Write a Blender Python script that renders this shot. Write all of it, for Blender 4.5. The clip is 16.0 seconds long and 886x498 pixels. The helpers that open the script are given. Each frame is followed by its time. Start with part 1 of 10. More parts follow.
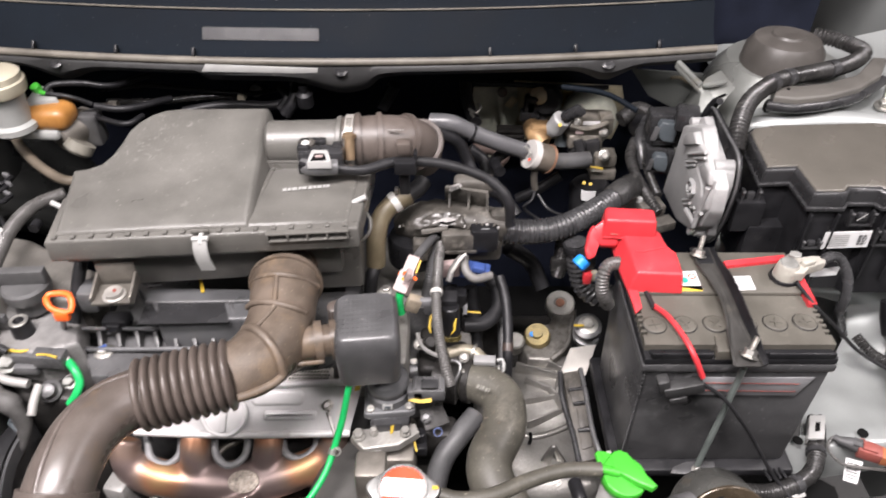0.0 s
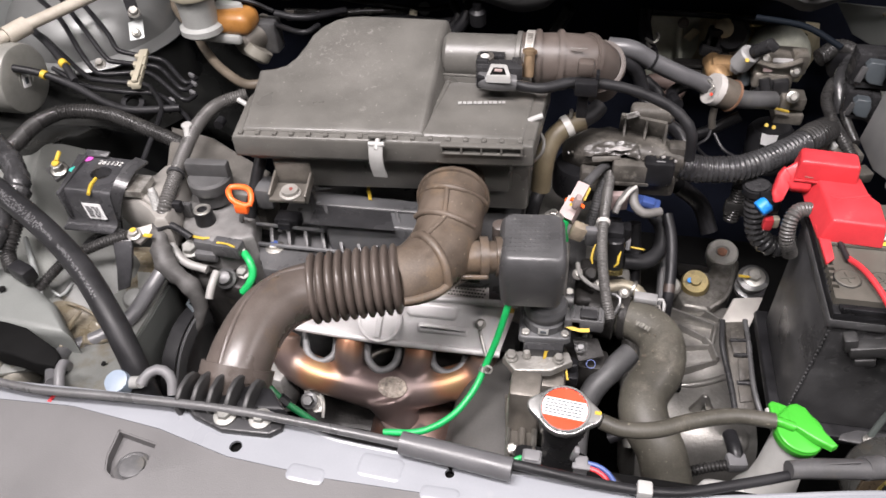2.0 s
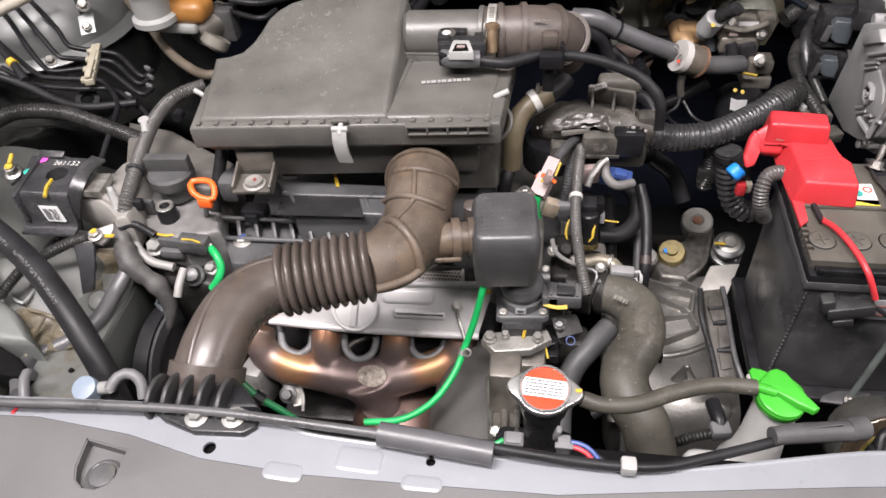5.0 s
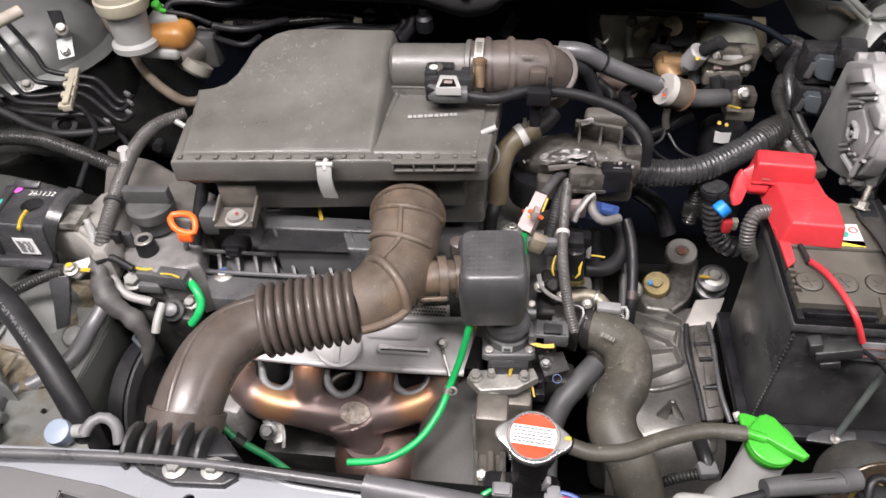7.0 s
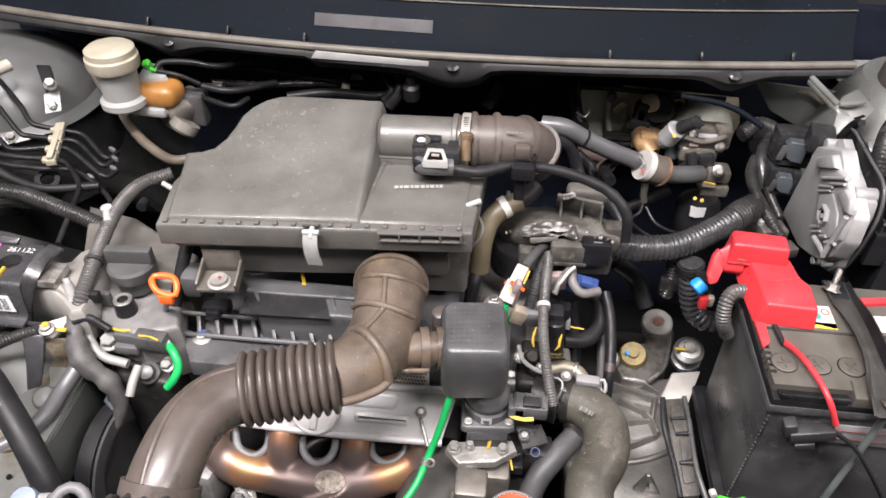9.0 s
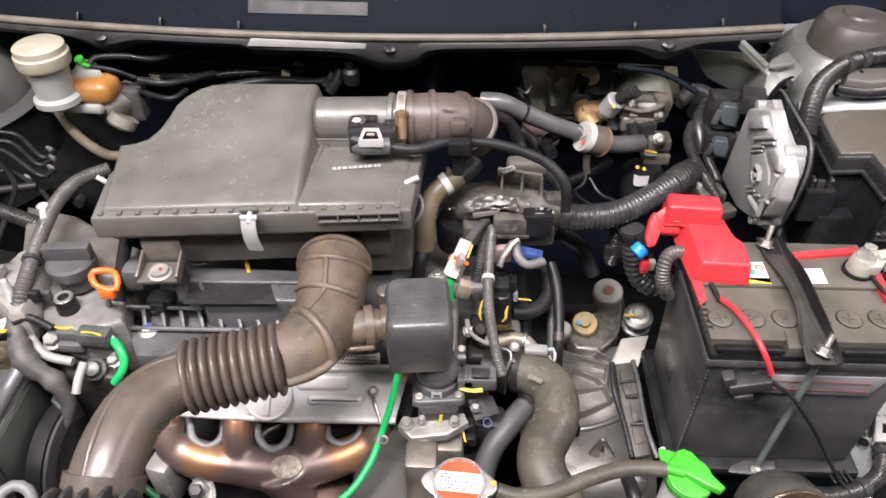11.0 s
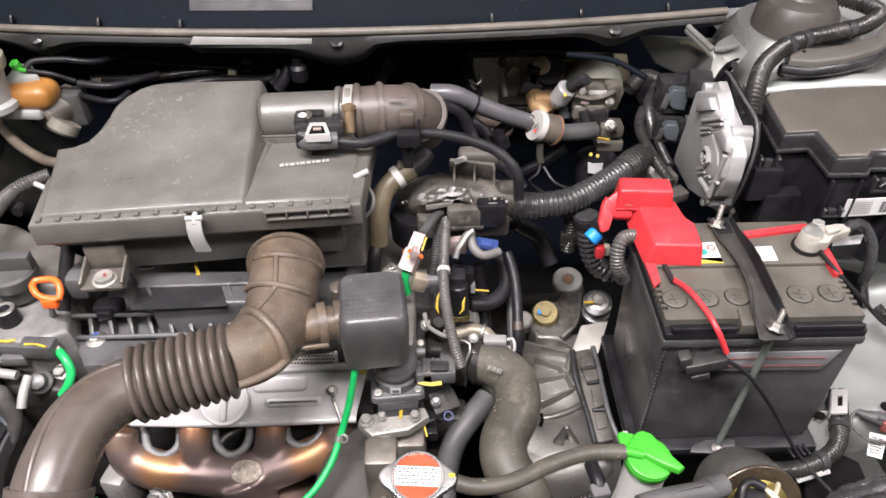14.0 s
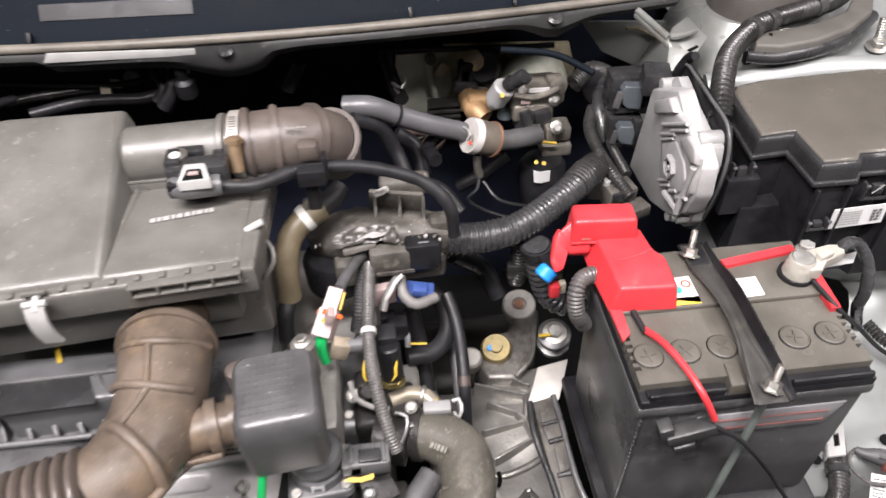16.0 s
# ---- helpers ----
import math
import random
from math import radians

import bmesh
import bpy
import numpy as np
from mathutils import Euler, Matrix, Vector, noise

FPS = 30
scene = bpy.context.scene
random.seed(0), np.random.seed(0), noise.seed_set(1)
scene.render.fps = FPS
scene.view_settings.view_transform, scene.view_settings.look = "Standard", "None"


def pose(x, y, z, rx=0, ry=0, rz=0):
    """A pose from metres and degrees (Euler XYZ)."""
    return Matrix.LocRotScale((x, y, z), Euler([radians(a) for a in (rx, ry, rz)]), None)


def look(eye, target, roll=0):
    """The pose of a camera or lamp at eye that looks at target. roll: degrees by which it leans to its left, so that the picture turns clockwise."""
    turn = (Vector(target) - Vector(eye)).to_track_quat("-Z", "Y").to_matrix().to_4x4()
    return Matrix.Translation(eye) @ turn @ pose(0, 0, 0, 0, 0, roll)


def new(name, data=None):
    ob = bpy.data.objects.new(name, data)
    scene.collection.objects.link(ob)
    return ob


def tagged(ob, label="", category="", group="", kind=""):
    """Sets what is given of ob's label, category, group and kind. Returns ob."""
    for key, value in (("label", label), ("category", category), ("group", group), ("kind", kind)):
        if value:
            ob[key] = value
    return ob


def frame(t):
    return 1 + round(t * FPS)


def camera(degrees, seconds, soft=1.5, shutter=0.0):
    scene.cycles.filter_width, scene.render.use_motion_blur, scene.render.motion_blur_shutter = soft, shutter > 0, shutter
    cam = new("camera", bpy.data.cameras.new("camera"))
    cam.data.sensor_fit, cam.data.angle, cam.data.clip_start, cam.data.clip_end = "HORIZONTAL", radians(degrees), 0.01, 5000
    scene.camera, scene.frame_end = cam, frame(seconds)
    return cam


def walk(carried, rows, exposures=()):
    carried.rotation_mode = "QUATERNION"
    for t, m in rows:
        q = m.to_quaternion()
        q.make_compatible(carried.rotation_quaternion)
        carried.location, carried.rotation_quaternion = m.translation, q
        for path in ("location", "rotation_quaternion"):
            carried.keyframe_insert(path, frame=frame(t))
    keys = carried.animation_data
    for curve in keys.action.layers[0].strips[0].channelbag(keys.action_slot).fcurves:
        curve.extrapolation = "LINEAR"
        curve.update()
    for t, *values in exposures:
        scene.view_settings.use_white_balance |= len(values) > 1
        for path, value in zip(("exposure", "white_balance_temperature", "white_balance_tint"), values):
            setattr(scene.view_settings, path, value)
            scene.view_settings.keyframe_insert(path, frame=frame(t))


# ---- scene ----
# ---- the camera ----
cam = camera(63.2, 16.0, soft=1.6, shutter=0.4)
PATH = [
    (0, (-0.002, 0.0, 1.418), (0.002, 1.534, 0.136), 0.1),
    (0.5, (-0.031, -0.018, 1.404), (-0.112, 1.477, 0.077), -0.3),
    (1, (-0.043, -0.016, 1.391), (-0.232, 1.437, 0.029), -1.0),
    (1.5, (-0.047, -0.01, 1.385), (-0.319, 1.408, 0.002), -2.1),
    (2, (-0.05, -0.01, 1.389), (-0.373, 1.393, 0.0), -3.1),
    (2.5, (-0.054, -0.007, 1.386), (-0.394, 1.392, -0.003), -4.2),
    (3, (-0.041, 0.0, 1.384), (-0.35, 1.399, -0.011), -4.9),
    (3.5, (-0.045, 0.004, 1.379), (-0.325, 1.403, -0.022), -5.1),
    (4, (-0.047, 0.001, 1.381), (-0.316, 1.398, -0.025), -4.9),
    (6.3, (-0.04, 0.011, 1.373), (-0.298, 1.372, -0.07), -4.6),
    (6.5, (-0.049, 0.021, 1.387), (-0.29, 1.406, -0.035), -3.8),
    (7, (-0.053, 0.026, 1.388), (-0.264, 1.437, -0.014), -2.8),
    (7.5, (-0.047, 0.013, 1.371), (-0.177, 1.427, -0.037), -1.9),
    (8, (0.028, 0.039, 1.396), (0.143, 1.491, 0.026), 1.7),
    (8.5, (-0.029, 0.049, 1.416), (-0.039, 1.562, 0.109), 1.9),
    (8.7, (-0.064, 0.036, 1.413), (-0.214, 1.55, 0.114), 0.9),
    (10.8, (-0.041, 0.029, 1.398), (-0.107, 1.534, 0.082), 0.2),
    (11, (-0.032, 0.023, 1.4), (-0.098, 1.525, 0.081), -0.4),
    (11.5, (-0.015, 0.015, 1.383), (-0.03, 1.489, 0.032), -0.9),
    (12, (0.003, 0.014, 1.388), (0.063, 1.473, 0.021), -1.1),
    (12.5, (0.009, 0.024, 1.385), (0.138, 1.483, 0.023), -0.2),
    (13, (-0.01, 0.021, 1.39), (0.107, 1.499, 0.047), 0.1),
    (13.5, (-0.018, 0.028, 1.386), (0.048, 1.522, 0.058), 0.1),
    (14, (-0.017, 0.025, 1.389), (0.006, 1.526, 0.068), -0.6),
    (14.5, (-0.013, 0.027, 1.39), (0.004, 1.531, 0.072), -1.2),
    (15, (0.0, 0.038, 1.379), (0.048, 1.532, 0.05), -1.2),
    (15.5, (-0.007, 0.081, 1.382), (0.078, 1.555, 0.033), -1.4),
    (16, (0.016, 0.175, 1.348), (0.168, 1.621, -0.025), -1.1),
]
walk(cam, [(t, look(eye, target, roll)) for t, eye, target, roll in PATH], exposures=[(0, -0.20), (1.5, -0.44), (3.5, -0.52), (6.5, -0.57), (7.5, -0.46), (8.5, -0.29), (11, -0.24), (13, -0.31), (16, -0.13)])

# ---- light ----
world = bpy.data.worlds.new("world")
scene.world = world
world.use_nodes = True
world.node_tree.nodes["Background"].inputs[0].default_value = (0.75, 0.85, 1.0, 1)
world.node_tree.nodes["Background"].inputs[1].default_value = 0.012


def ceiling_lamp(x, y, z, sx, sy, watts, colour=(1.0, 0.928, 0.94)):
    lamp = bpy.data.lights.new("ceiling_lamp_light", "AREA")
    lamp.shape, lamp.size, lamp.size_y, lamp.energy, lamp.color = "RECTANGLE", sx, sy, watts, colour
    ob = new("ceiling_lamp_light", lamp)
    ob.matrix_world = pose(x, y, z)
    return ob


LAMPS = [(-1.2, -0.75, 1.3, 0.25, 60), (1.3, -0.75, 1.3, 0.25, 65), (-2.1, 0.4, 0.25, 1.3, 15), (2.0, 0.5, 0.25, 1.3, 55), (-0.4, -0.15, 1.3, 0.25, 160)]
for x, y, sx, sy, w in LAMPS:
    ceiling_lamp(x, y, 2.93, sx, sy, w)


# ---- materials ----
def mat(name, colour, rough=0.5, metal=0.0, vary=0.25, scale=30.0, grain=600.0, bump=0.15, second=None, amount=0.5, coat=0.0, spec=0.5,
        stain=None, stain_scale=18.0, stain_at=0.58, rough_vary=0.12, scuff=None, scuff_scale=60.0, speck=None, speck_at=0.69):
    """A painted, moulded or cast surface: broad mottling, fine grain, an optional second tone and stains, and a fine relief."""
    m = bpy.data.materials.new(name)
    m.use_nodes = True
    nt = m.node_tree
    n, l = nt.nodes, nt.links
    b = n["Principled BSDF"]
    co = n.new("ShaderNodeTexCoord")

    def noise_at(s, detail=4.0, rough_n=0.6):
        t = n.new("ShaderNodeTexNoise")
        t.inputs["Scale"].default_value, t.inputs["Detail"].default_value, t.inputs["Roughness"].default_value = s, detail, rough_n
        l.new(co.outputs["Object"], t.inputs["Vector"])
        return t.outputs["Fac"]

    def remap(v, a, b2, lo, hi):
        r = n.new("ShaderNodeMapRange")
        r.inputs[1].default_value, r.inputs[2].default_value, r.inputs[3].default_value, r.inputs[4].default_value = a, b2, lo, hi
        l.new(v, r.inputs[0])
        return r.outputs[0]

    def blend(f, a, c):
        x = n.new("ShaderNodeMix")
        x.data_type = "RGBA"
        l.new(f, x.inputs[0])
        for s, v in ((x.inputs[6], a), (x.inputs[7], c)):
            if isinstance(v, tuple):
                s.default_value = (*v, 1)
            else:
                l.new(v, s)
        return x.outputs[2]

    broad, fine = noise_at(scale), noise_at(grain, 2.0)
    hi = second or tuple(min(1.0, c * (1 + 2 * vary)) for c in colour)
    lo = tuple(c * (1 - 0.6 * vary) for c in colour)
    col = blend(remap(broad, 0.3, 0.7, 0.0, 1.0 if not second else 2 * amount), lo, hi)
    if stain:
        col = blend(remap(noise_at(stain_scale, 6.0, 0.7), stain_at, stain_at + 0.12, 0.0, 0.85), col, stain)
    if scuff:
        v = n.new("ShaderNodeTexVoronoi")
        v.feature = "DISTANCE_TO_EDGE"
        v.inputs["Scale"].default_value = scuff_scale
        w = n.new("ShaderNodeTexNoise")
        w.inputs["Scale"].default_value = 25.0
        l.new(co.outputs["Object"], w.inputs["Vector"])
        add = n.new("ShaderNodeMix")
        add.data_type = "VECTOR"
        add.inputs[0].default_value = 0.04
        l.new(co.outputs["Object"], add.inputs[4])
        l.new(w.outputs["Color"], add.inputs[5])
        l.new(add.outputs[1], v.inputs["Vector"])
        times = n.new("ShaderNodeMath")
        times.operation = "MULTIPLY"
        l.new(remap(v.outputs["Distance"], 0.0, 0.07, 1.0, 0.0), times.inputs[0])
        l.new(remap(noise_at(9.0, 3.0), 0.50, 0.60, 0.0, 0.9), times.inputs[1])
        short = n.new("ShaderNodeMath")
        short.operation = "MULTIPLY"
        l.new(times.outputs[0], short.inputs[0])
        l.new(remap(noise_at(110.0, 2.0), 0.55, 0.61, 0.0, 0.8), short.inputs[1])
        col = blend(short.outputs[0], col, scuff)
    if speck:
        col = blend(remap(noise_at(330.0, 1.0, 0.4), speck_at, speck_at + 0.05, 0.0, 0.6), col, speck)
    col = blend(remap(fine, 0.35, 0.65, 0.0, 0.35 * min(1.0, 2 * vary)), col, tuple(c * 0.55 for c in colour))
    l.new(col, b.inputs["Base Color"])
    l.new(remap(broad, 0.3, 0.7, max(0.03, rough - rough_vary), min(1.0, rough + rough_vary)), b.inputs["Roughness"])
    b.inputs["Metallic"].default_value = metal
    b.inputs["Specular IOR Level"].default_value = spec
    b.inputs["Coat Weight"].default_value = coat
    b.inputs["Coat Roughness"].default_value = 0.12
    if bump:
        bp = n.new("ShaderNodeBump")
        bp.inputs["Strength"].default_value, bp.inputs["Distance"].default_value = bump, 0.001
        l.new(fine, bp.inputs["Height"])
        l.new(bp.outputs[0], b.inputs["Normal"])
    return m


AIRBOX = mat("airbox_plastic", (0.092, 0.089, 0.081), 0.38, vary=0.2, scale=14, stain=(0.19, 0.185, 0.17), stain_scale=45, stain_at=0.66, bump=0.25, scuff=(0.21, 0.205, 0.19), scuff_scale=130, speck=(0.34, 0.33, 0.30), speck_at=0.745)
DUCT = mat("duct_rubber", (0.067, 0.055, 0.048), 0.37, spec=0.5, vary=0.28, scale=16, stain=(0.105, 0.078, 0.054), stain_scale=18, stain_at=0.60, bump=0.08, rough_vary=0.2)
BELLOWS = mat("bellows_rubber", (0.064, 0.052, 0.045), 0.35, spec=0.5, vary=0.3, scale=18, stain=(0.075, 0.060, 0.046), stain_scale=24, stain_at=0.6, bump=0.06)
DUSTDUCT = mat("dusty_duct_rubber", (0.074, 0.058, 0.045), 0.46, spec=0.4, vary=0.4, scale=22, stain=(0.135, 0.098, 0.066), stain_scale=26, stain_at=0.53, bump=0.12, rough_vary=0.25, speck=(0.30, 0.26, 0.20), speck_at=0.735)
BLACK = mat("black_plastic", (0.010, 0.010, 0.011), 0.38, spec=0.28, vary=0.35, scale=40, stain=(0.05, 0.048, 0.043), stain_scale=50, stain_at=0.66)
VCOVER = mat("dusty_engine_plastic", (0.067, 0.067, 0.068), 0.33, vary=0.3, scale=25, stain=(0.10, 0.095, 0.085), stain_scale=30, stain_at=0.60, speck=(0.28, 0.27, 0.25), speck_at=0.735)
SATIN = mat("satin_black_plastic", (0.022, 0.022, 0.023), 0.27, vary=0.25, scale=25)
FIN = mat("dusty_fin_plastic", (0.026, 0.026, 0.026), 0.42, vary=0.4, scale=30, stain=(0.07, 0.068, 0.062), stain_scale=40, stain_at=0.6)
COVERGREY = mat("matt_grille_plastic", (0.092, 0.090, 0.090), 0.55, vary=0.1, scale=10, grain=900, bump=0.2)
GREYPLASTIC = mat("grey_plastic", (0.115, 0.115, 0.118), 0.5, vary=0.15, scale=12)
RUBBER = mat("hose_rubber", (0.013, 0.013, 0.014), 0.48, spec=0.26, vary=0.35, scale=25, stain=(0.075, 0.07, 0.06), stain_scale=35, stain_at=0.66)
OLIVE = mat("dusty_radiator_hose", (0.050, 0.047, 0.038), 0.5, vary=0.5, scale=14, stain=(0.115, 0.105, 0.085), stain_scale=26, stain_at=0.56, speck=(0.30, 0.275, 0.22), speck_at=0.725, scuff=(0.20, 0.185, 0.16), scuff_scale=90)
CONDUIT = mat("loom_conduit", (0.021, 0.0205, 0.020), 0.28, spec=0.36, vary=0.4, scale=30, stain=(0.085, 0.083, 0.075), stain_scale=45, stain_at=0.58)
TAPE = mat("wrapped_tape", (0.030, 0.030, 0.031), 0.24, vary=0.3, scale=60, grain=220, bump=0.6)
TAN = mat("tan_hose", (0.085, 0.070, 0.052), 0.5, vary=0.3, scale=25)
BATTERY = mat("battery_case", (0.047, 0.047, 0.048), 0.36, vary=0.35, scale=12, stain=(0.085, 0.085, 0.086), stain_scale=16, stain_at=0.50, bump=0.1, scuff=(0.16, 0.16, 0.16), scuff_scale=40)
BATTOP = mat("battery_lid", (0.074, 0.069, 0.058), 0.52, vary=0.2, scale=18, stain=(0.105, 0.098, 0.082), stain_scale=22, stain_at=0.55, speck=(0.17, 0.16, 0.14), speck_at=0.75, scuff=(0.13, 0.12, 0.10))
RED = mat("red_plastic", (0.50, 0.032, 0.040), 0.42, vary=0.12, scale=30, bump=0.12, stain=(0.66, 0.10, 0.10), stain_scale=40, stain_at=0.62)
DULLALU = mat("dull_cast_aluminium", (0.29, 0.282, 0.262), 0.45, metal=0.6, vary=0.3, scale=20, stain=(0.10, 0.09, 0.075), stain_scale=22, stain_at=0.54, grain=300, bump=0.6)
SHIELD = mat("stamped_aluminium", (0.56, 0.55, 0.545), 0.52, metal=0.35, vary=0.12, scale=14, bump=0.15, stain=(0.44, 0.41, 0.39), stain_scale=20, stain_at=0.62)
STEEL = mat("zinc_steel", (0.40, 0.392, 0.365), 0.46, metal=0.95, vary=0.3, scale=60)
BOLTGREY = mat("passivated_bolt", (0.24, 0.24, 0.225), 0.56, metal=0.5, vary=0.3, scale=60)
DARKSTEEL = mat("dark_steel", (0.10, 0.10, 0.10), 0.4, metal=0.6, vary=0.3, scale=40)
STAINED = mat("stained_inner_paint", (0.225, 0.232, 0.218), 0.36, metal=0.45, vary=0.22, scale=7, coat=0.2, bump=0.04, stain=(0.17, 0.135, 0.08), stain_scale=9, stain_at=0.60)
BODY = mat("grey_green_body_paint", (0.31, 0.325, 0.318), 0.40, metal=0.35, vary=0.12, scale=6, coat=0.12, bump=0.04)
PANEL = mat("white_painted_panel", (0.205, 0.214, 0.230), 0.3, vary=0.08, scale=6, coat=0.25, bump=0.03, stain=(0.30, 0.30, 0.30), stain_scale=8, stain_at=0.60)
SEALER = mat("seam_sealer", (0.145, 0.115, 0.066), 0.30, vary=0.5, scale=30, second=(0.20, 0.185, 0.15), coat=0.3, stain=(0.08, 0.056, 0.03), stain_scale=30, stain_at=0.55)
COWL = mat("cowl_plastic", (0.005, 0.007, 0.010), 0.6, vary=0.25, scale=8, spec=0.05, speck=(0.10, 0.10, 0.10), speck_at=0.76)
SEAL = mat("cowl_seal_rubber", (0.105, 0.096, 0.080), 0.5, vary=0.3, scale=20)
FIREWALL = mat("firewall_insulation", (0.009, 0.011, 0.019), 0.8, spec=0.1, vary=0.3, scale=15)
# Near-black of the undertray, also painted shade in holes, slots and hollows.
VOID = mat("undertray_void_black", (0.005, 0.005, 0.005), 0.8, vary=0.3, scale=15, spec=0.06)
GREEN = mat("green_wire", (0.010, 0.33, 0.085), 0.38, vary=0.15, scale=40, bump=0.04)
GREENCAP = mat("green_cap", (0.045, 0.33, 0.028), 0.33, vary=0.08, scale=20, bump=0.03)
ORANGE = mat("orange_plastic", (0.85, 0.13, 0.02), 0.4, vary=0.06, scale=20, bump=0.03)
YELLOW = mat("yellow_paint_mark", (0.42, 0.29, 0.03), 0.5, vary=0.2, scale=80, bump=0.0)
CLIPGREY = mat("pale_grey_plastic", (0.30, 0.30, 0.29), 0.45, vary=0.12, scale=25)
WHITE = mat("white_plastic", (0.42, 0.415, 0.39), 0.45, vary=0.1, scale=25, bump=0.03)
MILKY = mat("milky_reservoir", (0.25, 0.255, 0.245), 0.35, vary=0.15, scale=12, bump=0.03)
LABEL = mat("paper_label", (0.62, 0.62, 0.615), 0.5, vary=0.04, scale=20, bump=0.0)
INK = mat("label_ink", (0.05, 0.05, 0.05), 0.6, vary=0.1, scale=20, bump=0.0)
PALE = mat("pale_marking", (0.55, 0.55, 0.53), 0.6, vary=0.2, scale=80, bump=0.0)
BLUE = mat("blue_plastic", (0.035, 0.065, 0.20), 0.4, vary=0.1, scale=20)
SKYBLUE = mat("bright_blue_plastic", (0.02, 0.25, 0.75), 0.4, vary=0.1, scale=20)
PINK = mat("pinkish_white_plastic", (0.29, 0.225, 0.215), 0.45, vary=0.1, scale=40)
BRASS = mat("yellow_zinc", (0.27, 0.22, 0.09), 0.28, metal=0.85, vary=0.35, scale=30, stain=(0.12, 0.10, 0.05), stain_scale=30, stain_at=0.58)
AMBER = mat("brake_fluid_amber", (0.25, 0.115, 0.03), 0.35, vary=0.3, scale=25, bump=0.0)
BEIGE = mat("beige_pipe", (0.34, 0.31, 0.26), 0.4, vary=0.2, scale=25)
BROWNSTEEL = mat("dull_brown_steel", (0.13, 0.12, 0.105), 0.42, metal=0.5, vary=0.25, scale=40)
DISH = mat("matt_pressed_paint", (0.105, 0.108, 0.102), 0.5, spec=0.35, vary=0.25, scale=14, bump=0.05, stain=(0.085, 0.075, 0.05), stain_scale=18, stain_at=0.6)
# Near-black sheet: the shade behind the fender is put into its colour.
WHEELHOUSE = mat("dusty_shaded_wheelhouse", (0.012, 0.0125, 0.012), 0.30, spec=0.3, metal=0.1, vary=0.4, scale=9, stain=(0.03, 0.03, 0.028), stain_scale=10, stain_at=0.54)
CREAM = mat("cream_plastic", (0.33, 0.305, 0.235), 0.45, vary=0.1, scale=30)
SLATE = mat("slate_plastic", (0.058, 0.068, 0.075), 0.4, vary=0.2, scale=20)
BROWNRED = mat("brown_red_plastic", (0.20, 0.055, 0.045), 0.5, vary=0.25, scale=40, stain=(0.24, 0.12, 0.10), stain_scale=60, stain_at=0.6)
ORANGERED = mat("orange_red_print", (0.80, 0.055, 0.02), 0.35, vary=0.05, scale=20, bump=0.0)
MAGENTA = mat("pink_paint_mark", (0.45, 0.08, 0.35), 0.5, vary=0.1, scale=60, bump=0.0)
TEAL = mat("teal_paint_mark", (0.03, 0.30, 0.25), 0.5, vary=0.1, scale=60, bump=0.0)
WARNYELLOW = mat("yellow_label", (0.80, 0.60, 0.08), 0.5, vary=0.05, scale=30, bump=0.0)
FLOOR = mat("workshop_floor", (0.10, 0.10, 0.098), 0.45, vary=0.12, scale=2, grain=120)
WALLP = mat("grey_wall_paint", (0.20, 0.20, 0.198), 0.7, vary=0.04, scale=2, grain=150)
ECUALU = mat("bright_die_cast", (0.31, 0.309, 0.305), 0.55, metal=0.15, vary=0.12, scale=40, grain=420, bump=0.35)
TOWER = mat("glossy_silver_paint", (0.165, 0.169, 0.165), 0.42, metal=0.5, vary=0.12, scale=9, coat=0.08, bump=0.02)
GREYCONDUIT = mat("grey_loom_conduit", (0.066, 0.064, 0.061), 0.32, vary=0.25, scale=40)
GREYRUBBER = mat("grey_hose_rubber", (0.072, 0.072, 0.075), 0.36, vary=0.2, scale=20)
HARNESS = mat("dusty_harness_plastic", (0.050, 0.046, 0.040), 0.55, rough_vary=0.25, vary=0.6, scale=30, stain=(0.16, 0.15, 0.13), stain_scale=50, stain_at=0.54, bump=0.35, speck=(0.32, 0.30, 0.26), speck_at=0.725)
CAPSTEEL = mat("polished_cap_steel", (0.42, 0.42, 0.41), 0.28, metal=0.85, vary=0.15, scale=30)
DUSTHOSE = mat("dusty_grey_hose", (0.052, 0.052, 0.053), 0.55, vary=0.35, scale=22, stain=(0.085, 0.082, 0.075), stain_scale=35, stain_at=0.58)
BOTTLE = mat("yellowed_bottle", (0.16, 0.152, 0.128), 0.45, vary=0.3, scale=14, stain=(0.10, 0.09, 0.07), stain_scale=25, stain_at=0.56)
NECKWHITE = mat("white_reservoir_neck", (0.40, 0.40, 0.385), 0.4, vary=0.12, scale=16, bump=0.03)
OILED = mat("oily_dark_casting", (0.020, 0.019, 0.018), 0.42, metal=0.2, spec=0.3, vary=0.5, scale=30, stain=(0.055, 0.048, 0.038), stain_scale=40, stain_at=0.6, grain=250, bump=0.6)
CAMGREY = mat("dusty_pale_casting", (0.23, 0.225, 0.215), 0.5, metal=0.2, vary=0.2, scale=18, stain=(0.12, 0.11, 0.095), stain_scale=22, stain_at=0.56, speck=(0.08, 0.075, 0.065), speck_at=0.70)
GEARALU = mat("oil_stained_casting", (0.205, 0.197, 0.181), 0.42, metal=0.6, vary=0.4, scale=18, stain=(0.075, 0.066, 0.052), stain_scale=20, stain_at=0.52, grain=280, bump=0.6)
COIL = mat("coil_cover_plastic", (0.070, 0.071, 0.073), 0.36, vary=0.2, scale=20, stain=(0.095, 0.093, 0.088), stain_scale=24, stain_at=0.6)
RAILP = mat("dull_rail_plastic", (0.060, 0.060, 0.060), 0.52, vary=0.25, scale=30)
